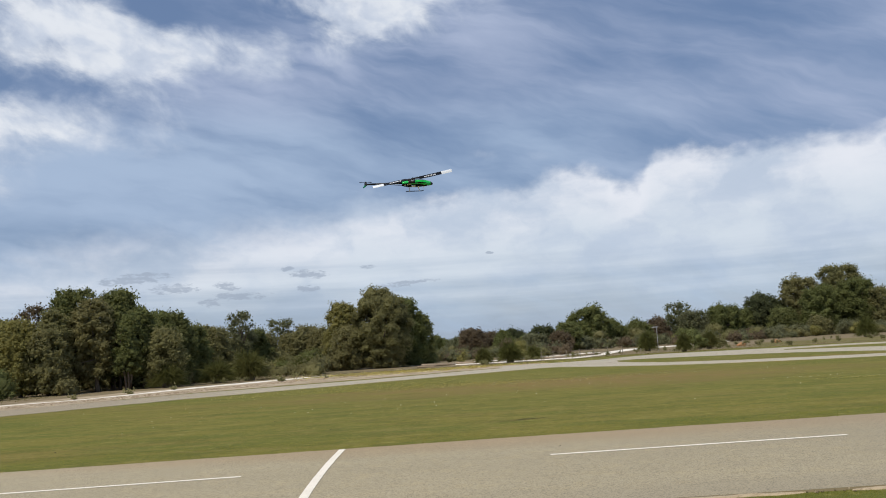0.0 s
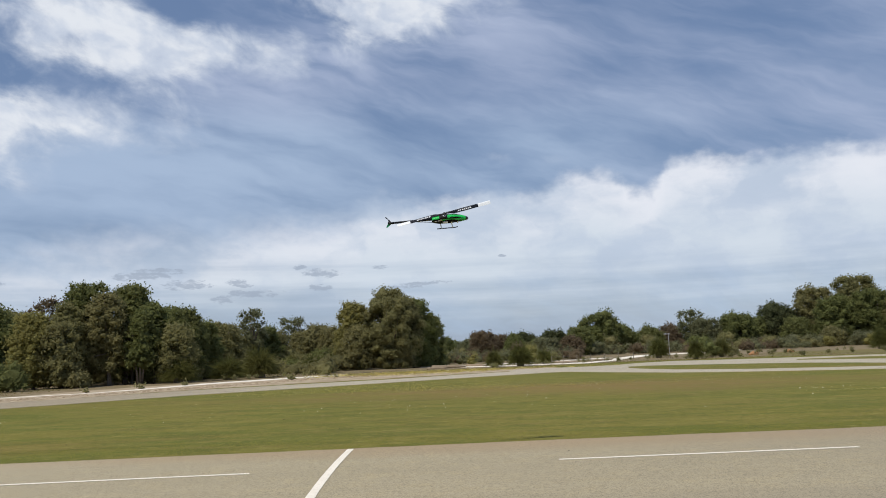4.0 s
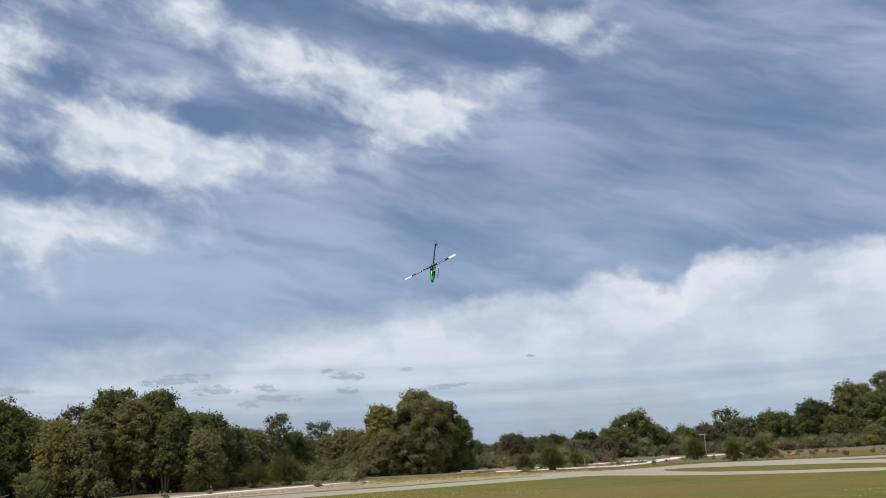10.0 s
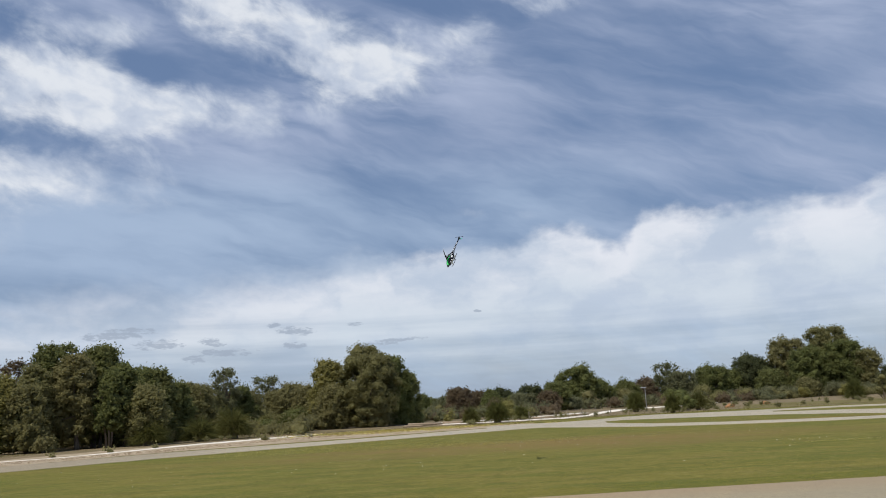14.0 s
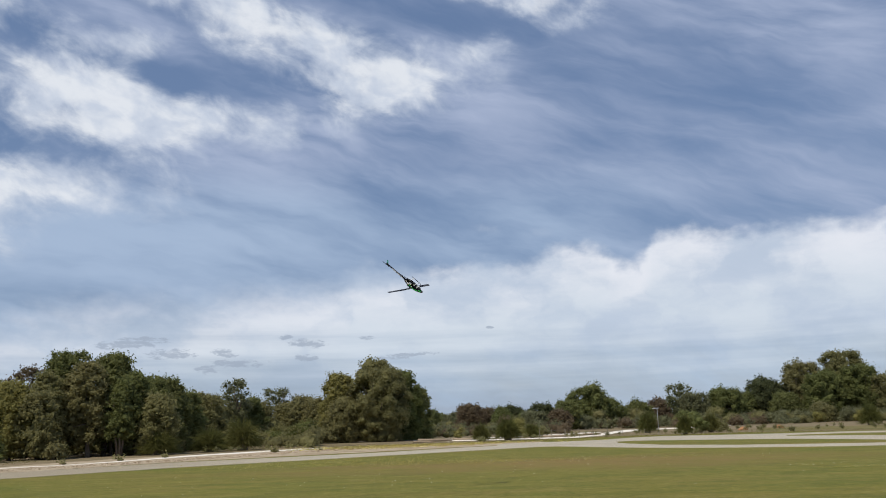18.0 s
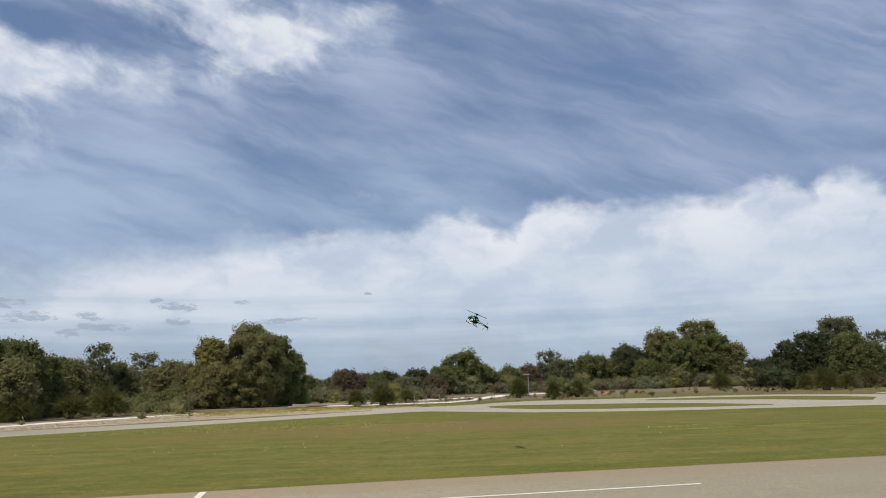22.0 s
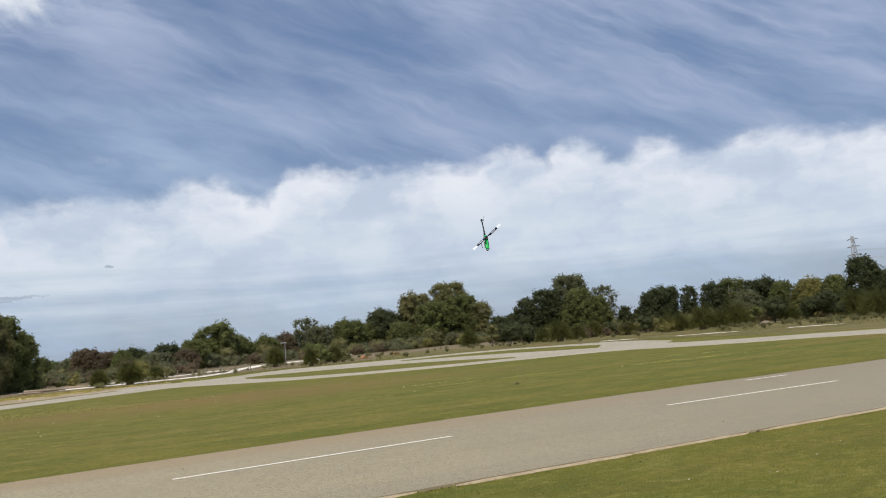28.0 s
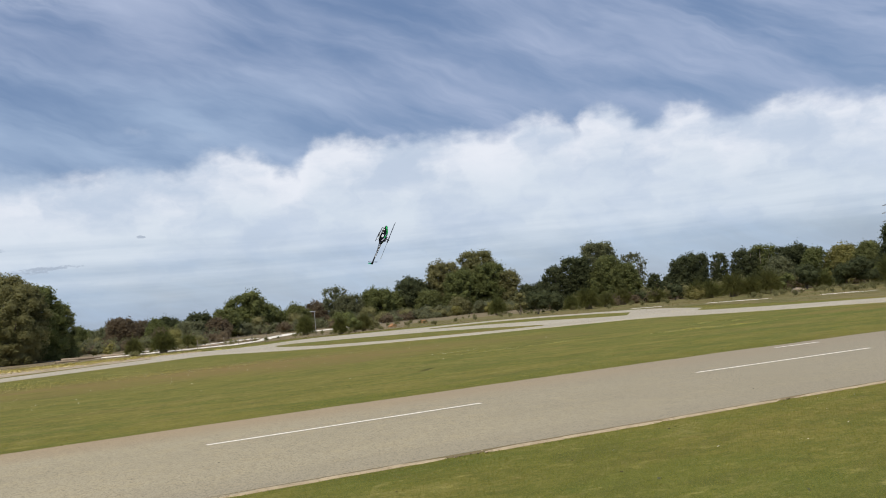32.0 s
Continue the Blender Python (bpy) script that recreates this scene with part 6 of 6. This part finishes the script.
    box(bm, (0.105, -0.048, -0.102), (0.130, 0.048, -0.055), bevel=0.003)
    box(bm, (0.205, -0.049, -0.102), (0.228, 0.049, -0.055), bevel=0.003)
    part("battery_strap", bm, WHITE, H, "pale battery straps")
    bm = bmesh.new()
    tube(bm, [(0.03, 0, -0.078), (0.03, 0, -0.012)], 0.030, 16)
    part("motor", bm, SILVER, H, "silver can motor")
    bm = bmesh.new()
    tube(bm, [(-0.02, 0, -0.052), (-0.02, 0, -0.038)], 0.062, 24)
    part("main_gear", bm, DARK, H)
    for x, s in ((-0.06, -1), (-0.06, 1), (0.06, 1)):
        bm = bmesh.new()
        box(bm, (x - 0.02, s * 0.040 - 0.01, 0.0), (x + 0.02, s * 0.040 + 0.01, 0.038), bevel=0.003)
        part("servo", bm, SILVER, H, "silver cased servo")
    bm = bmesh.new()
    box(bm, (-0.085, -0.040, 0.035), (0.045, 0.040, 0.078), bevel=0.008)
    part("servo_deck", bm, DARK, H, "dark open servo deck under the rotor head")
    bm = bmesh.new()
    tube(bm, [(0, 0, -0.06), (0, 0, 0.118)], 0.0065, 10)
    part("mast", bm, SILVER, H)
    bm = bmesh.new()
    tube(bm, [(0, 0, 0.066), (0, 0, 0.074), (0, 0, 0.084)], [0.027, 0.030, 0.020], 16)
    part("swashplate", bm, SILVER, H)
    # boom and tail
    bm = bmesh.new()
    tube(bm, [(-0.16, 0, 0), (-0.4, 0, 0.0), (-0.885, 0, 0.0)], [0.021, 0.0195, 0.0165], 14)
    boom = part("tail_boom", bm, CARBON, H, "slim black tail boom", True)
    bm = bmesh.new()
    for x, w in ((-0.300, 0.034), (-0.352, 0.040), (-0.405, 0.026), (-0.470, 0.044), (-0.512, 0.030), (-0.575, 0.020), (-0.610, 0.024), (-0.655, 0.034), (-0.700, 0.030)):
        for s in (-1, 1):
            y = s * (0.0200 - 0.0062 * max(0.0, -0.4 - x))
            box(bm, (x, y - 0.0016, -0.0055), (x + w, y + 0.0016, 0.0055), bevel=0.0008)
    part("lettering_band", bm, WHITE, boom, "pale lettering bands")
    bm = bmesh.new()
    for s in (-1, 1):
        tube(bm, [(-0.12, s * 0.030, -0.055), (-0.50, s * 0.005, -0.016)], 0.0045, 6)
    part("boom_support", bm, CARBON, H)
    bm = bmesh.new()
    box(bm, (-0.925, -0.020, -0.022), (-0.872, 0.024, 0.022), bevel=0.005)
    part("tail_case", bm, DARK, H)
    bm = bmesh.new()
    pts = [(-0.87, 0.012), (-0.925, 0.012), (-0.958, -0.082), (-0.938, -0.092), (-0.895, -0.035)]
    bm.faces.new([bm.verts.new((x, -0.020, z)) for x, z in pts])
    bmesh.ops.solidify(bm, geom=bm.faces[:], thickness=0.004)
    part("tail_fin", bm, MINT, H, "swept mint green tail fin")
    bm = bmesh.new()
    tube(bm, [(0, -0.028, 0), (0, 0.018, 0)], 0.010, 10)
    box(bm, (-0.020, 0.002, -0.010), (0.020, 0.018, 0.010), bevel=0.003)
    tail = part("tail_rotor", bm, DARK, H)
    tail.matrix_basis = pose(-0.90, 0.042, 0.0)
    for k in (0, 180):
        b = rotor_blade("tail_blade", 0.02, 0.104, 0.020, tail, 0, 0.004, tips=False)
        b.matrix_basis = pose(0, 0.01, 0, 90, k, 0)
    # landing gear: two pale arches with dark rails
    for x in (-0.065, 0.120):
        bm = bmesh.new()
        arch = [(x + 0.012, -0.098, -0.136), (x + 0.008, -0.084, -0.116), (x, -0.050, -0.102), (x, 0, -0.097), (x, 0.050, -0.102), (x + 0.008, 0.084, -0.116), (x + 0.012, 0.098, -0.136)]
        for a, b in zip(arch, arch[1:]):
            mid = Vector(a).lerp(Vector(b), 0.5)
            tube(bm, [a, mid, b], 0.0095, 8)
        part("skid_strut", bm, WHITE, H, "white arched landing strut")
    for s in (-1, 1):
        bm = bmesh.new()
        tube(bm, [(-0.130, s * 0.099, -0.140), (0.165, s * 0.099, -0.142), (0.195, s * 0.099, -0.134), (0.210, s * 0.099, -0.122)], 0.0080, 8)
        part("skid_rail", bm, CARBON, H, "dark landing skid rail")
    # main rotor
    bm = bmesh.new()
    tube(bm, [(0, 0, -0.026), (0, 0, 0.020)], 0.017, 12)
    box(bm, (-0.075, -0.012, -0.010), (0.075, 0.012, 0.010), bevel=0.004)
    for s in (-1, 1):
        box(bm, (s * 0.085 - 0.028, -0.016, -0.012), (s * 0.085 + 0.028, 0.016, 0.012), bevel=0.004)
        tube(bm, [(s * 0.05, s * 0.03, -0.012), (s * 0.05, s * 0.03, -0.055)], 0.004, 6)
    head = part("main_rotor", bm, DARK, H, "dark rotor head")
    head.matrix_basis = pose(0, 0, 0.13)
    for k in (0, 180):
        rotor_blade("rotor_blade", 0.09, 0.79, 0.062, head, k)
    return H, head, tail


HELI, HEAD, TAIL = helicopter()


def motions():
    """The flight of the helicopter and the spin of its rotors."""
    walk(HELI, [
        (0, pose(-0.26, 15.64, 4.83, 65.5, -0.2, 6.1)),
        (0.5, pose(-0.32, 15.79, 4.69, 79.0, -3.6, -1.0)),
        (1, pose(-0.33, 15.17, 4.24, 65.0, -0.4, -17.9)),
        (1.5, pose(-0.33, 15.78, 3.99, 123.3, 2.1, 4.9)),
        (2, pose(-0.20, 13.86, 3.44, 128.8, -1.3, -20.7)),
        (2.5, pose(-0.11, 13.68, 3.11, 119.9, -4.4, -2.5)),
        (2.75, pose(-0.07, 13.53, 3.15, 88.4, -3.8, 0.3)),
        (3, pose(-0.03, 13.38, 3.20, 57.1, -1.9, 2.4)),
        (3.5, pose(0.01, 12.74, 3.24, 59.8, -3.0, 3.7)),
        (4.5, pose(0.10, 14.15, 4.45, 67.1, -4.2, 2.6)),
        (5.5, pose(0.18, 15.57, 5.06, 74.4, -5.2, 1.5)),
        (6, pose(0.04, 17.87, 6.21, 113.8, -5.3, -7.5)),
        (6.1, pose(0.01, 16.78, 5.92, 151.3, -7.2, -4.9)),
        (6.2, pose(-0.04, 16.04, 5.55, 127.9, -2.6, -6.9)),
        (6.3, pose(-0.19, 14.47, 4.74, 131.2, 1.4, -12.1)),
        (6.4, pose(-0.18, 13.62, 4.40, 146.1, 3.1, -14.7)),
        (6.5, pose(-0.28, 12.89, 4.13, 135.9, 4.1, -17.7)),
        (6.6, pose(-0.34, 12.59, 3.92, 140.4, 3.7, -17.4)),
        (6.7, pose(-0.45, 12.72, 3.81, 133.2, 2.8, -15.5)),
        (6.8, pose(-0.57, 12.72, 3.78, 131.5, 1.4, -14.4)),
        (6.9, pose(-0.69, 13.09, 3.96, 118.6, -4.3, -12.4)),
        (7, pose(-0.79, 13.70, 4.08, 92.1, -10.4, -9.6)),
        (7.25, pose(-1.11, 14.98, 3.98, 38.2, -46.6, 24.7)),
        (7.5, pose(-1.44, 16.26, 3.88, -37.7, -32.3, 83.4)),
        (7.67, pose(-1.59, 16.83, 4.28, -1.8, -14.4, 112.9)),
        (7.83, pose(-1.75, 17.41, 4.68, 36.9, -17.0, 146.3)),
        (8, pose(-1.90, 17.99, 5.09, 71.6, -38.8, 173.6)),
        (8.25, pose(-1.92, 18.51, 5.25, 123.5, -50.2, 125.2)),
        (8.5, pose(-1.95, 19.03, 5.41, 167.6, -31.0, 84.5)),
        (8.6, pose(-1.89, 18.67, 5.75, 178.0, -9.0, 77.0)),
        (8.7, pose(-1.72, 18.19, 6.22, 167.9, 21.9, 69.0)),
        (8.8, pose(-1.64, 17.56, 6.86, 159.9, -0.2, 16.8)),
        (8.85, pose(-1.62, 17.32, 7.02, 112.6, -41.7, 12.2)),
        (8.9, pose(-1.68, 17.07, 7.20, 101.1, -80.6, -26.7)),
        (9, pose(-1.63, 16.79, 7.25, -144.4, -57.8, -161.6)),
        (9.1, pose(-1.66, 17.12, 7.62, -106.6, -19.0, 155.7)),
        (9.2, pose(-1.70, 17.50, 7.87, -99.1, 28.1, 139.0)),
        (9.4, pose(-1.52, 18.27, 8.06, -118.0, 71.0, 106.0)),
        (9.5, pose(-1.35, 18.63, 7.97, -121.1, 74.4, 102.9)),
        (10, pose(-0.88, 21.67, 6.52, 15.6, 62.6, -102.9)),
        (10.2, pose(-0.60, 20.07, 5.36, 15.9, 33.7, -63.0)),
        (10.5, pose(-0.32, 18.47, 4.20, -2.3, 10.1, -30.2)),
        (10.6, pose(-0.12, 19.11, 4.40, 14.1, 24.1, -4.3)),
        (10.67, pose(0.05, 19.75, 4.63, 32.7, 25.7, 46.4)),
        (10.73, pose(0.24, 20.40, 4.85, 45.6, 13.9, 93.6)),
        (10.8, pose(0.42, 21.04, 5.07, 46.0, -3.1, 136.4)),
        (11, pose(0.91, 22.32, 5.43, 81.7, -33.3, 124.5)),
        (11.2, pose(1.41, 22.06, 5.19, 116.0, -44.8, 88.8)),
        (11.5, pose(1.92, 21.80, 4.96, 153.2, -37.4, 50.1)),
        (11.8, pose(2.28, 22.46, 4.79, -174.8, -2.1, -0.7)),
        (12, pose(2.64, 23.13, 4.61, -178.0, 43.7, -41.1)),
        (12.2, pose(2.97, 22.69, 4.35, -83.2, 68.7, 58.4)),
        (12.5, pose(3.29, 22.25, 4.08, -40.0, 24.0, 106.7)),
        (12.7, pose(2.97, 22.25, 4.30, -1.2, 4.0, 128.4)),
        (12.8, pose(2.65, 22.26, 4.51, 31.1, -24.4, 134.2)),
        (13, pose(2.33, 22.26, 4.72, 74.5, -50.5, 118.1)),
        (13.2, pose(1.89, 22.16, 4.91, 161.4, -41.2, 57.8)),
        (13.5, pose(1.46, 22.05, 5.09, -153.3, -0.3, 48.3)),
        (13.7, pose(1.29, 22.09, 5.27, -158.1, 42.5, 34.8)),
        (13.8, pose(1.12, 22.12, 5.45, 137.1, 76.1, -36.3)),
        (14, pose(0.95, 22.15, 5.63, 61.3, 45.3, -118.2)),
        (14.2, pose(0.81, 22.45, 5.68, 40.6, 9.0, -153.2)),
        (14.3, pose(0.67, 22.76, 5.72, 42.5, -31.4, -178.5)),
        (14.5, pose(0.53, 23.06, 5.77, 83.2, -62.4, 125.2)),
        (15.2, pose(0.13, 22.37, 6.04, 177.9, -55.9, 52.1)),
        (15.8, pose(-0.26, 21.68, 6.04, -144.5, -21.2, 40.1)),
        (16.5, pose(-0.65, 21.00, 5.78, -115.6, 13.1, 51.0)),
        (16.8, pose(-0.59, 21.37, 5.93, -76.0, 31.5, 87.5)),
        (17, pose(-0.53, 21.75, 6.08, -31.6, 21.6, 128.9)),
        (17.2, pose(-0.50, 22.16, 6.04, 20.4, -3.1, 150.6)),
        (17.3, pose(-0.46, 22.58, 6.01, 70.8, -35.3, 144.9)),
        (17.5, pose(-0.42, 22.99, 5.97, 146.7, -45.4, 103.7)),
        (17.7, pose(-0.43, 22.23, 5.69, -166.2, -31.5, 43.3)),
        (17.8, pose(-0.45, 21.47, 5.40, -150.7, 4.3, 9.5)),
        (18, pose(-0.46, 20.71, 5.11, -157.9, 42.5, -23.4)),
        (18.2, pose(-0.40, 19.90, 4.91, 132.4, 71.8, -70.6)),
        (18.3, pose(-0.35, 19.08, 4.71, 44.4, 48.7, -136.5)),
        (18.5, pose(-0.29, 18.27, 4.51, 16.2, 11.7, -136.5)),
        (18.7, pose(-0.37, 18.34, 4.63, 22.6, -32.4, -155.5)),
        (18.8, pose(-0.44, 18.41, 4.75, 72.3, -65.6, 146.9)),
        (19, pose(-0.52, 18.48, 4.87, 143.9, -42.7, 67.5)),
        (19.2, pose(-0.55, 17.70, 4.81, 177.5, -15.3, 27.1)),
        (19.3, pose(-0.59, 16.93, 4.75, -171.4, 22.9, 4.6)),
        (19.5, pose(-0.62, 16.16, 4.70, 180.0, 62.2, -25.0)),
        (19.7, pose(-0.57, 16.91, 4.75, 47.8, 67.4, -143.2)),
        (19.8, pose(-0.52, 17.66, 4.80, 18.3, 25.2, -156.7)),
        (20, pose(-0.47, 18.41, 4.85, -0.1, -17.0, -148.6)),
        (20.2, pose(-0.23, 17.75, 4.76, 9.3, -66.9, -137.0)),
        (20.3, pose(0.01, 17.10, 4.68, -159.2, -62.5, 48.9)),
        (20.5, pose(0.25, 16.45, 4.59, -149.2, -12.8, 60.7)),
        (20.8, pose(0.85, 17.75, 5.13, -109.5, 19.7, 62.5)),
        (21, pose(1.44, 19.05, 5.66, -54.9, 40.9, 91.4)),
        (21.2, pose(2.37, 20.47, 5.00, -7.9, 21.9, 131.9)),
        (21.5, pose(3.29, 21.90, 4.33, 18.4, -13.5, 148.6)),
        (21.9, pose(3.95, 20.06, 2.60, -5.7, -8.3, 135.2)),
        (22, pose(3.98, 19.50, 3.18, 24.9, -16.8, 97.4)),
        (22.1, pose(4.20, 19.77, 3.81, 18.5, -13.2, 27.9)),
        (22.2, pose(4.42, 20.18, 4.14, 15.1, 1.6, 1.1)),
        (22.3, pose(4.80, 20.57, 4.42, 27.7, 17.9, 33.4)),
        (22.4, pose(5.03, 20.87, 4.81, 55.1, 40.6, 77.0)),
        (22.5, pose(5.48, 21.07, 5.21, 98.5, 10.9, 124.4)),
        (22.6, pose(5.81, 20.90, 5.41, 117.1, -19.7, 120.1)),
        (22.7, pose(6.34, 20.66, 5.38, 140.4, -34.7, 100.3)),
        (22.8, pose(6.90, 20.41, 5.24, 152.6, -36.6, 84.0)),
        (22.9, pose(7.33, 20.20, 4.94, 154.4, -29.6, 79.2)),
        (23, pose(7.80, 19.98, 4.51, 154.2, -19.7, 69.2)),
        (23.1, pose(8.45, 19.82, 3.86, 159.6, -17.2, 72.1)),
        (23.2, pose(8.93, 19.64, 3.60, 161.0, -15.2, 68.3)),
        (23.3, pose(9.07, 19.42, 3.75, 160.4, -5.7, 56.7)),
        (23.4, pose(8.97, 19.25, 4.37, 157.4, 2.0, 48.5)),
        (23.5, pose(9.13, 19.11, 4.65, 154.2, 3.3, 37.9)),
        (23.6, pose(9.83, 20.51, 5.30, 143.8, -14.3, 22.1)),
        (23.65, pose(10.17, 21.21, 5.55, 103.5, -45.0, 28.2)),
        (23.7, pose(10.51, 21.91, 5.80, 3.3, -83.3, 73.5)),
        (23.8, pose(11.13, 23.12, 6.32, -103.2, -23.6, 169.1)),
        (23.9, pose(11.87, 24.21, 6.43, -123.2, 40.9, 146.3)),
        (24, pose(12.58, 24.93, 6.47, 149.8, 51.3, 56.5)),
        (24.1, pose(12.12, 24.02, 6.13, 110.3, 25.6, 17.4)),
        (24.2, pose(11.72, 23.13, 5.79, 85.6, 5.5, 8.7)),
        (24.3, pose(11.42, 22.20, 5.38, 61.9, -19.8, 11.6)),
        (24.4, pose(11.00, 21.33, 4.97, 37.7, -40.6, 20.1)),
        (24.5, pose(10.71, 20.37, 4.54, -0.3, -38.8, 53.5)),
        (24.6, pose(11.12, 20.98, 4.50, -2.0, -24.4, 64.9)),
        (24.7, pose(11.88, 21.71, 4.46, 0.4, -13.1, 84.9)),
        (24.8, pose(12.52, 22.48, 4.58, 7.5, -6.8, 108.3)),
        (24.9, pose(13.11, 23.03, 4.88, 30.4, -1.9, 115.4)),
        (25, pose(13.91, 23.42, 5.13, 64.6, -2.8, 109.7)),
        (25.5, pose(16.44, 23.40, 5.44, 82.7, -43.0, 91.8)),
        (26.2, pose(15.24, 21.91, 5.91, 102.8, 10.9, 90.8)),
        (26.8, pose(14.04, 20.41, 6.12, 142.8, 59.6, 122.1)),
        (27.5, pose(12.84, 18.91, 6.07, -114.9, 45.9, -142.8)),
        (27.8, pose(12.10, 19.52, 5.15, -64.8, 51.6, -128.4)),
        (28, pose(11.36, 20.13, 4.24, -13.2, 47.7, -112.3)),
        (28.1, pose(11.20, 20.15, 3.61, -14.1, 60.9, -100.3)),
        (28.2, pose(10.95, 20.24, 3.11, -10.6, 62.4, -96.5)),
        (28.3, pose(10.73, 20.17, 2.82, -4.2, 47.3, -88.8)),
        (28.4, pose(10.57, 20.05, 2.69, -10.1, 29.2, -77.2)),
        (28.5, pose(10.46, 19.89, 3.09, -15.7, 20.8, -65.6)),
        (28.7, pose(11.00, 20.43, 3.62, 0.3, -20.1, -92.0)),
        (28.8, pose(11.53, 20.98, 4.16, 45.1, -42.8, -143.2)),
        (29, pose(12.06, 21.52, 4.69, 93.3, -24.0, 162.2)),
        (29.2, pose(12.31, 21.23, 4.86, 90.9, -52.9, 133.3)),
        (29.5, pose(12.55, 20.95, 5.03, 140.3, -73.8, 57.6)),
        (30, pose(11.43, 18.29, 3.50, 158.2, -27.9, 27.1)),
        (30.2, pose(10.98, 18.27, 3.58, -171.8, 2.3, -24.7)),
        (30.5, pose(10.53, 18.25, 3.66, -174.8, 44.1, -70.8)),
        (30.8, pose(10.66, 18.90, 3.47, -68.4, 79.7, 46.4)),
        (31, pose(10.79, 19.55, 3.29, -24.2, 33.4, 101.9)),
        (31.2, pose(9.71, 19.37, 3.31, -0.4, 6.6, 146.7)),
        (31.5, pose(8.64, 19.19, 3.32, -0.5, -28.2, -177.0)),
        (31.7, pose(7.82, 19.15, 3.61, 71.3, -62.0, 115.8)),
        (32, pose(7.02, 19.08, 3.49, 138.3, -45.1, 39.0)),
    ])
    # blade angle of the main rotor at marked times; it whirls through whole turns in between
    marks = [
        (0.0, 13), (0.5, 140), (1.0, 67), (1.5, 161), (2.0, 89), (2.5, 28), (3.0, 26), (3.5, 151), (5.5, 136),
        (6.0, 35), (6.1, 150), (6.2, 81), (6.3, 105), (6.4, 18), (6.5, 56), (6.6, 143), (6.7, 38), (6.8, 129), (6.9, 27),
        (7.0, 130), (7.5, 59), (8.0, 161), (8.5, 10), (9.0, 20), (9.5, 152), (10.0, 103),
        (10.5, 171), (11.0, 104), (11.5, 104), (12.0, 98), (12.5, 106), (13.0, 103), (13.5, 132), (14.0, 52), (14.5, 119),
        (16.5, 115), (17.0, 97), (17.5, 150), (18.0, 95), (18.5, 3), (19.0, 111), (19.5, 98), (20.0, 172), (20.5, 172),
        (21.0, 91), (21.5, 78), (22.0, 134), (22.5, 55), (23.0, 10), (23.5, 136), (24.0, 63), (24.5, 29), (25.0, 145),
        (25.5, 147), (27.5, 103), (28.0, 143), (28.5, 175), (29.0, 116), (29.5, 101), (30.0, 109), (30.5, 79),
        (31.0, 117), (31.5, 132), (31.7, 98), (32.0, 169),
    ]
    rows, total = [], marks[0][1]
    for (t0, a0), (t1, a1) in zip(marks, marks[1:]):
        n = frame(t1) - frame(t0)
        step = (a1 - a0) % 180.0
        turn = step - 180.0 * round((58.0 * n + step) / 180.0)
        rows += [(t0 + (t1 - t0) * i / n, pose(0, 0, 0.13, 0, 0, total + turn * i / n)) for i in range(n)]
        total += turn
    rows.append((32.0, pose(0, 0, 0.13, 0, 0, total)))
    walk(HEAD, rows)
    walk(TAIL, [(i / 30, pose(-0.90, 0.042, 0.0, 0, (-67.0 * i) % 360, 0)) for i in range(961)])


motions()
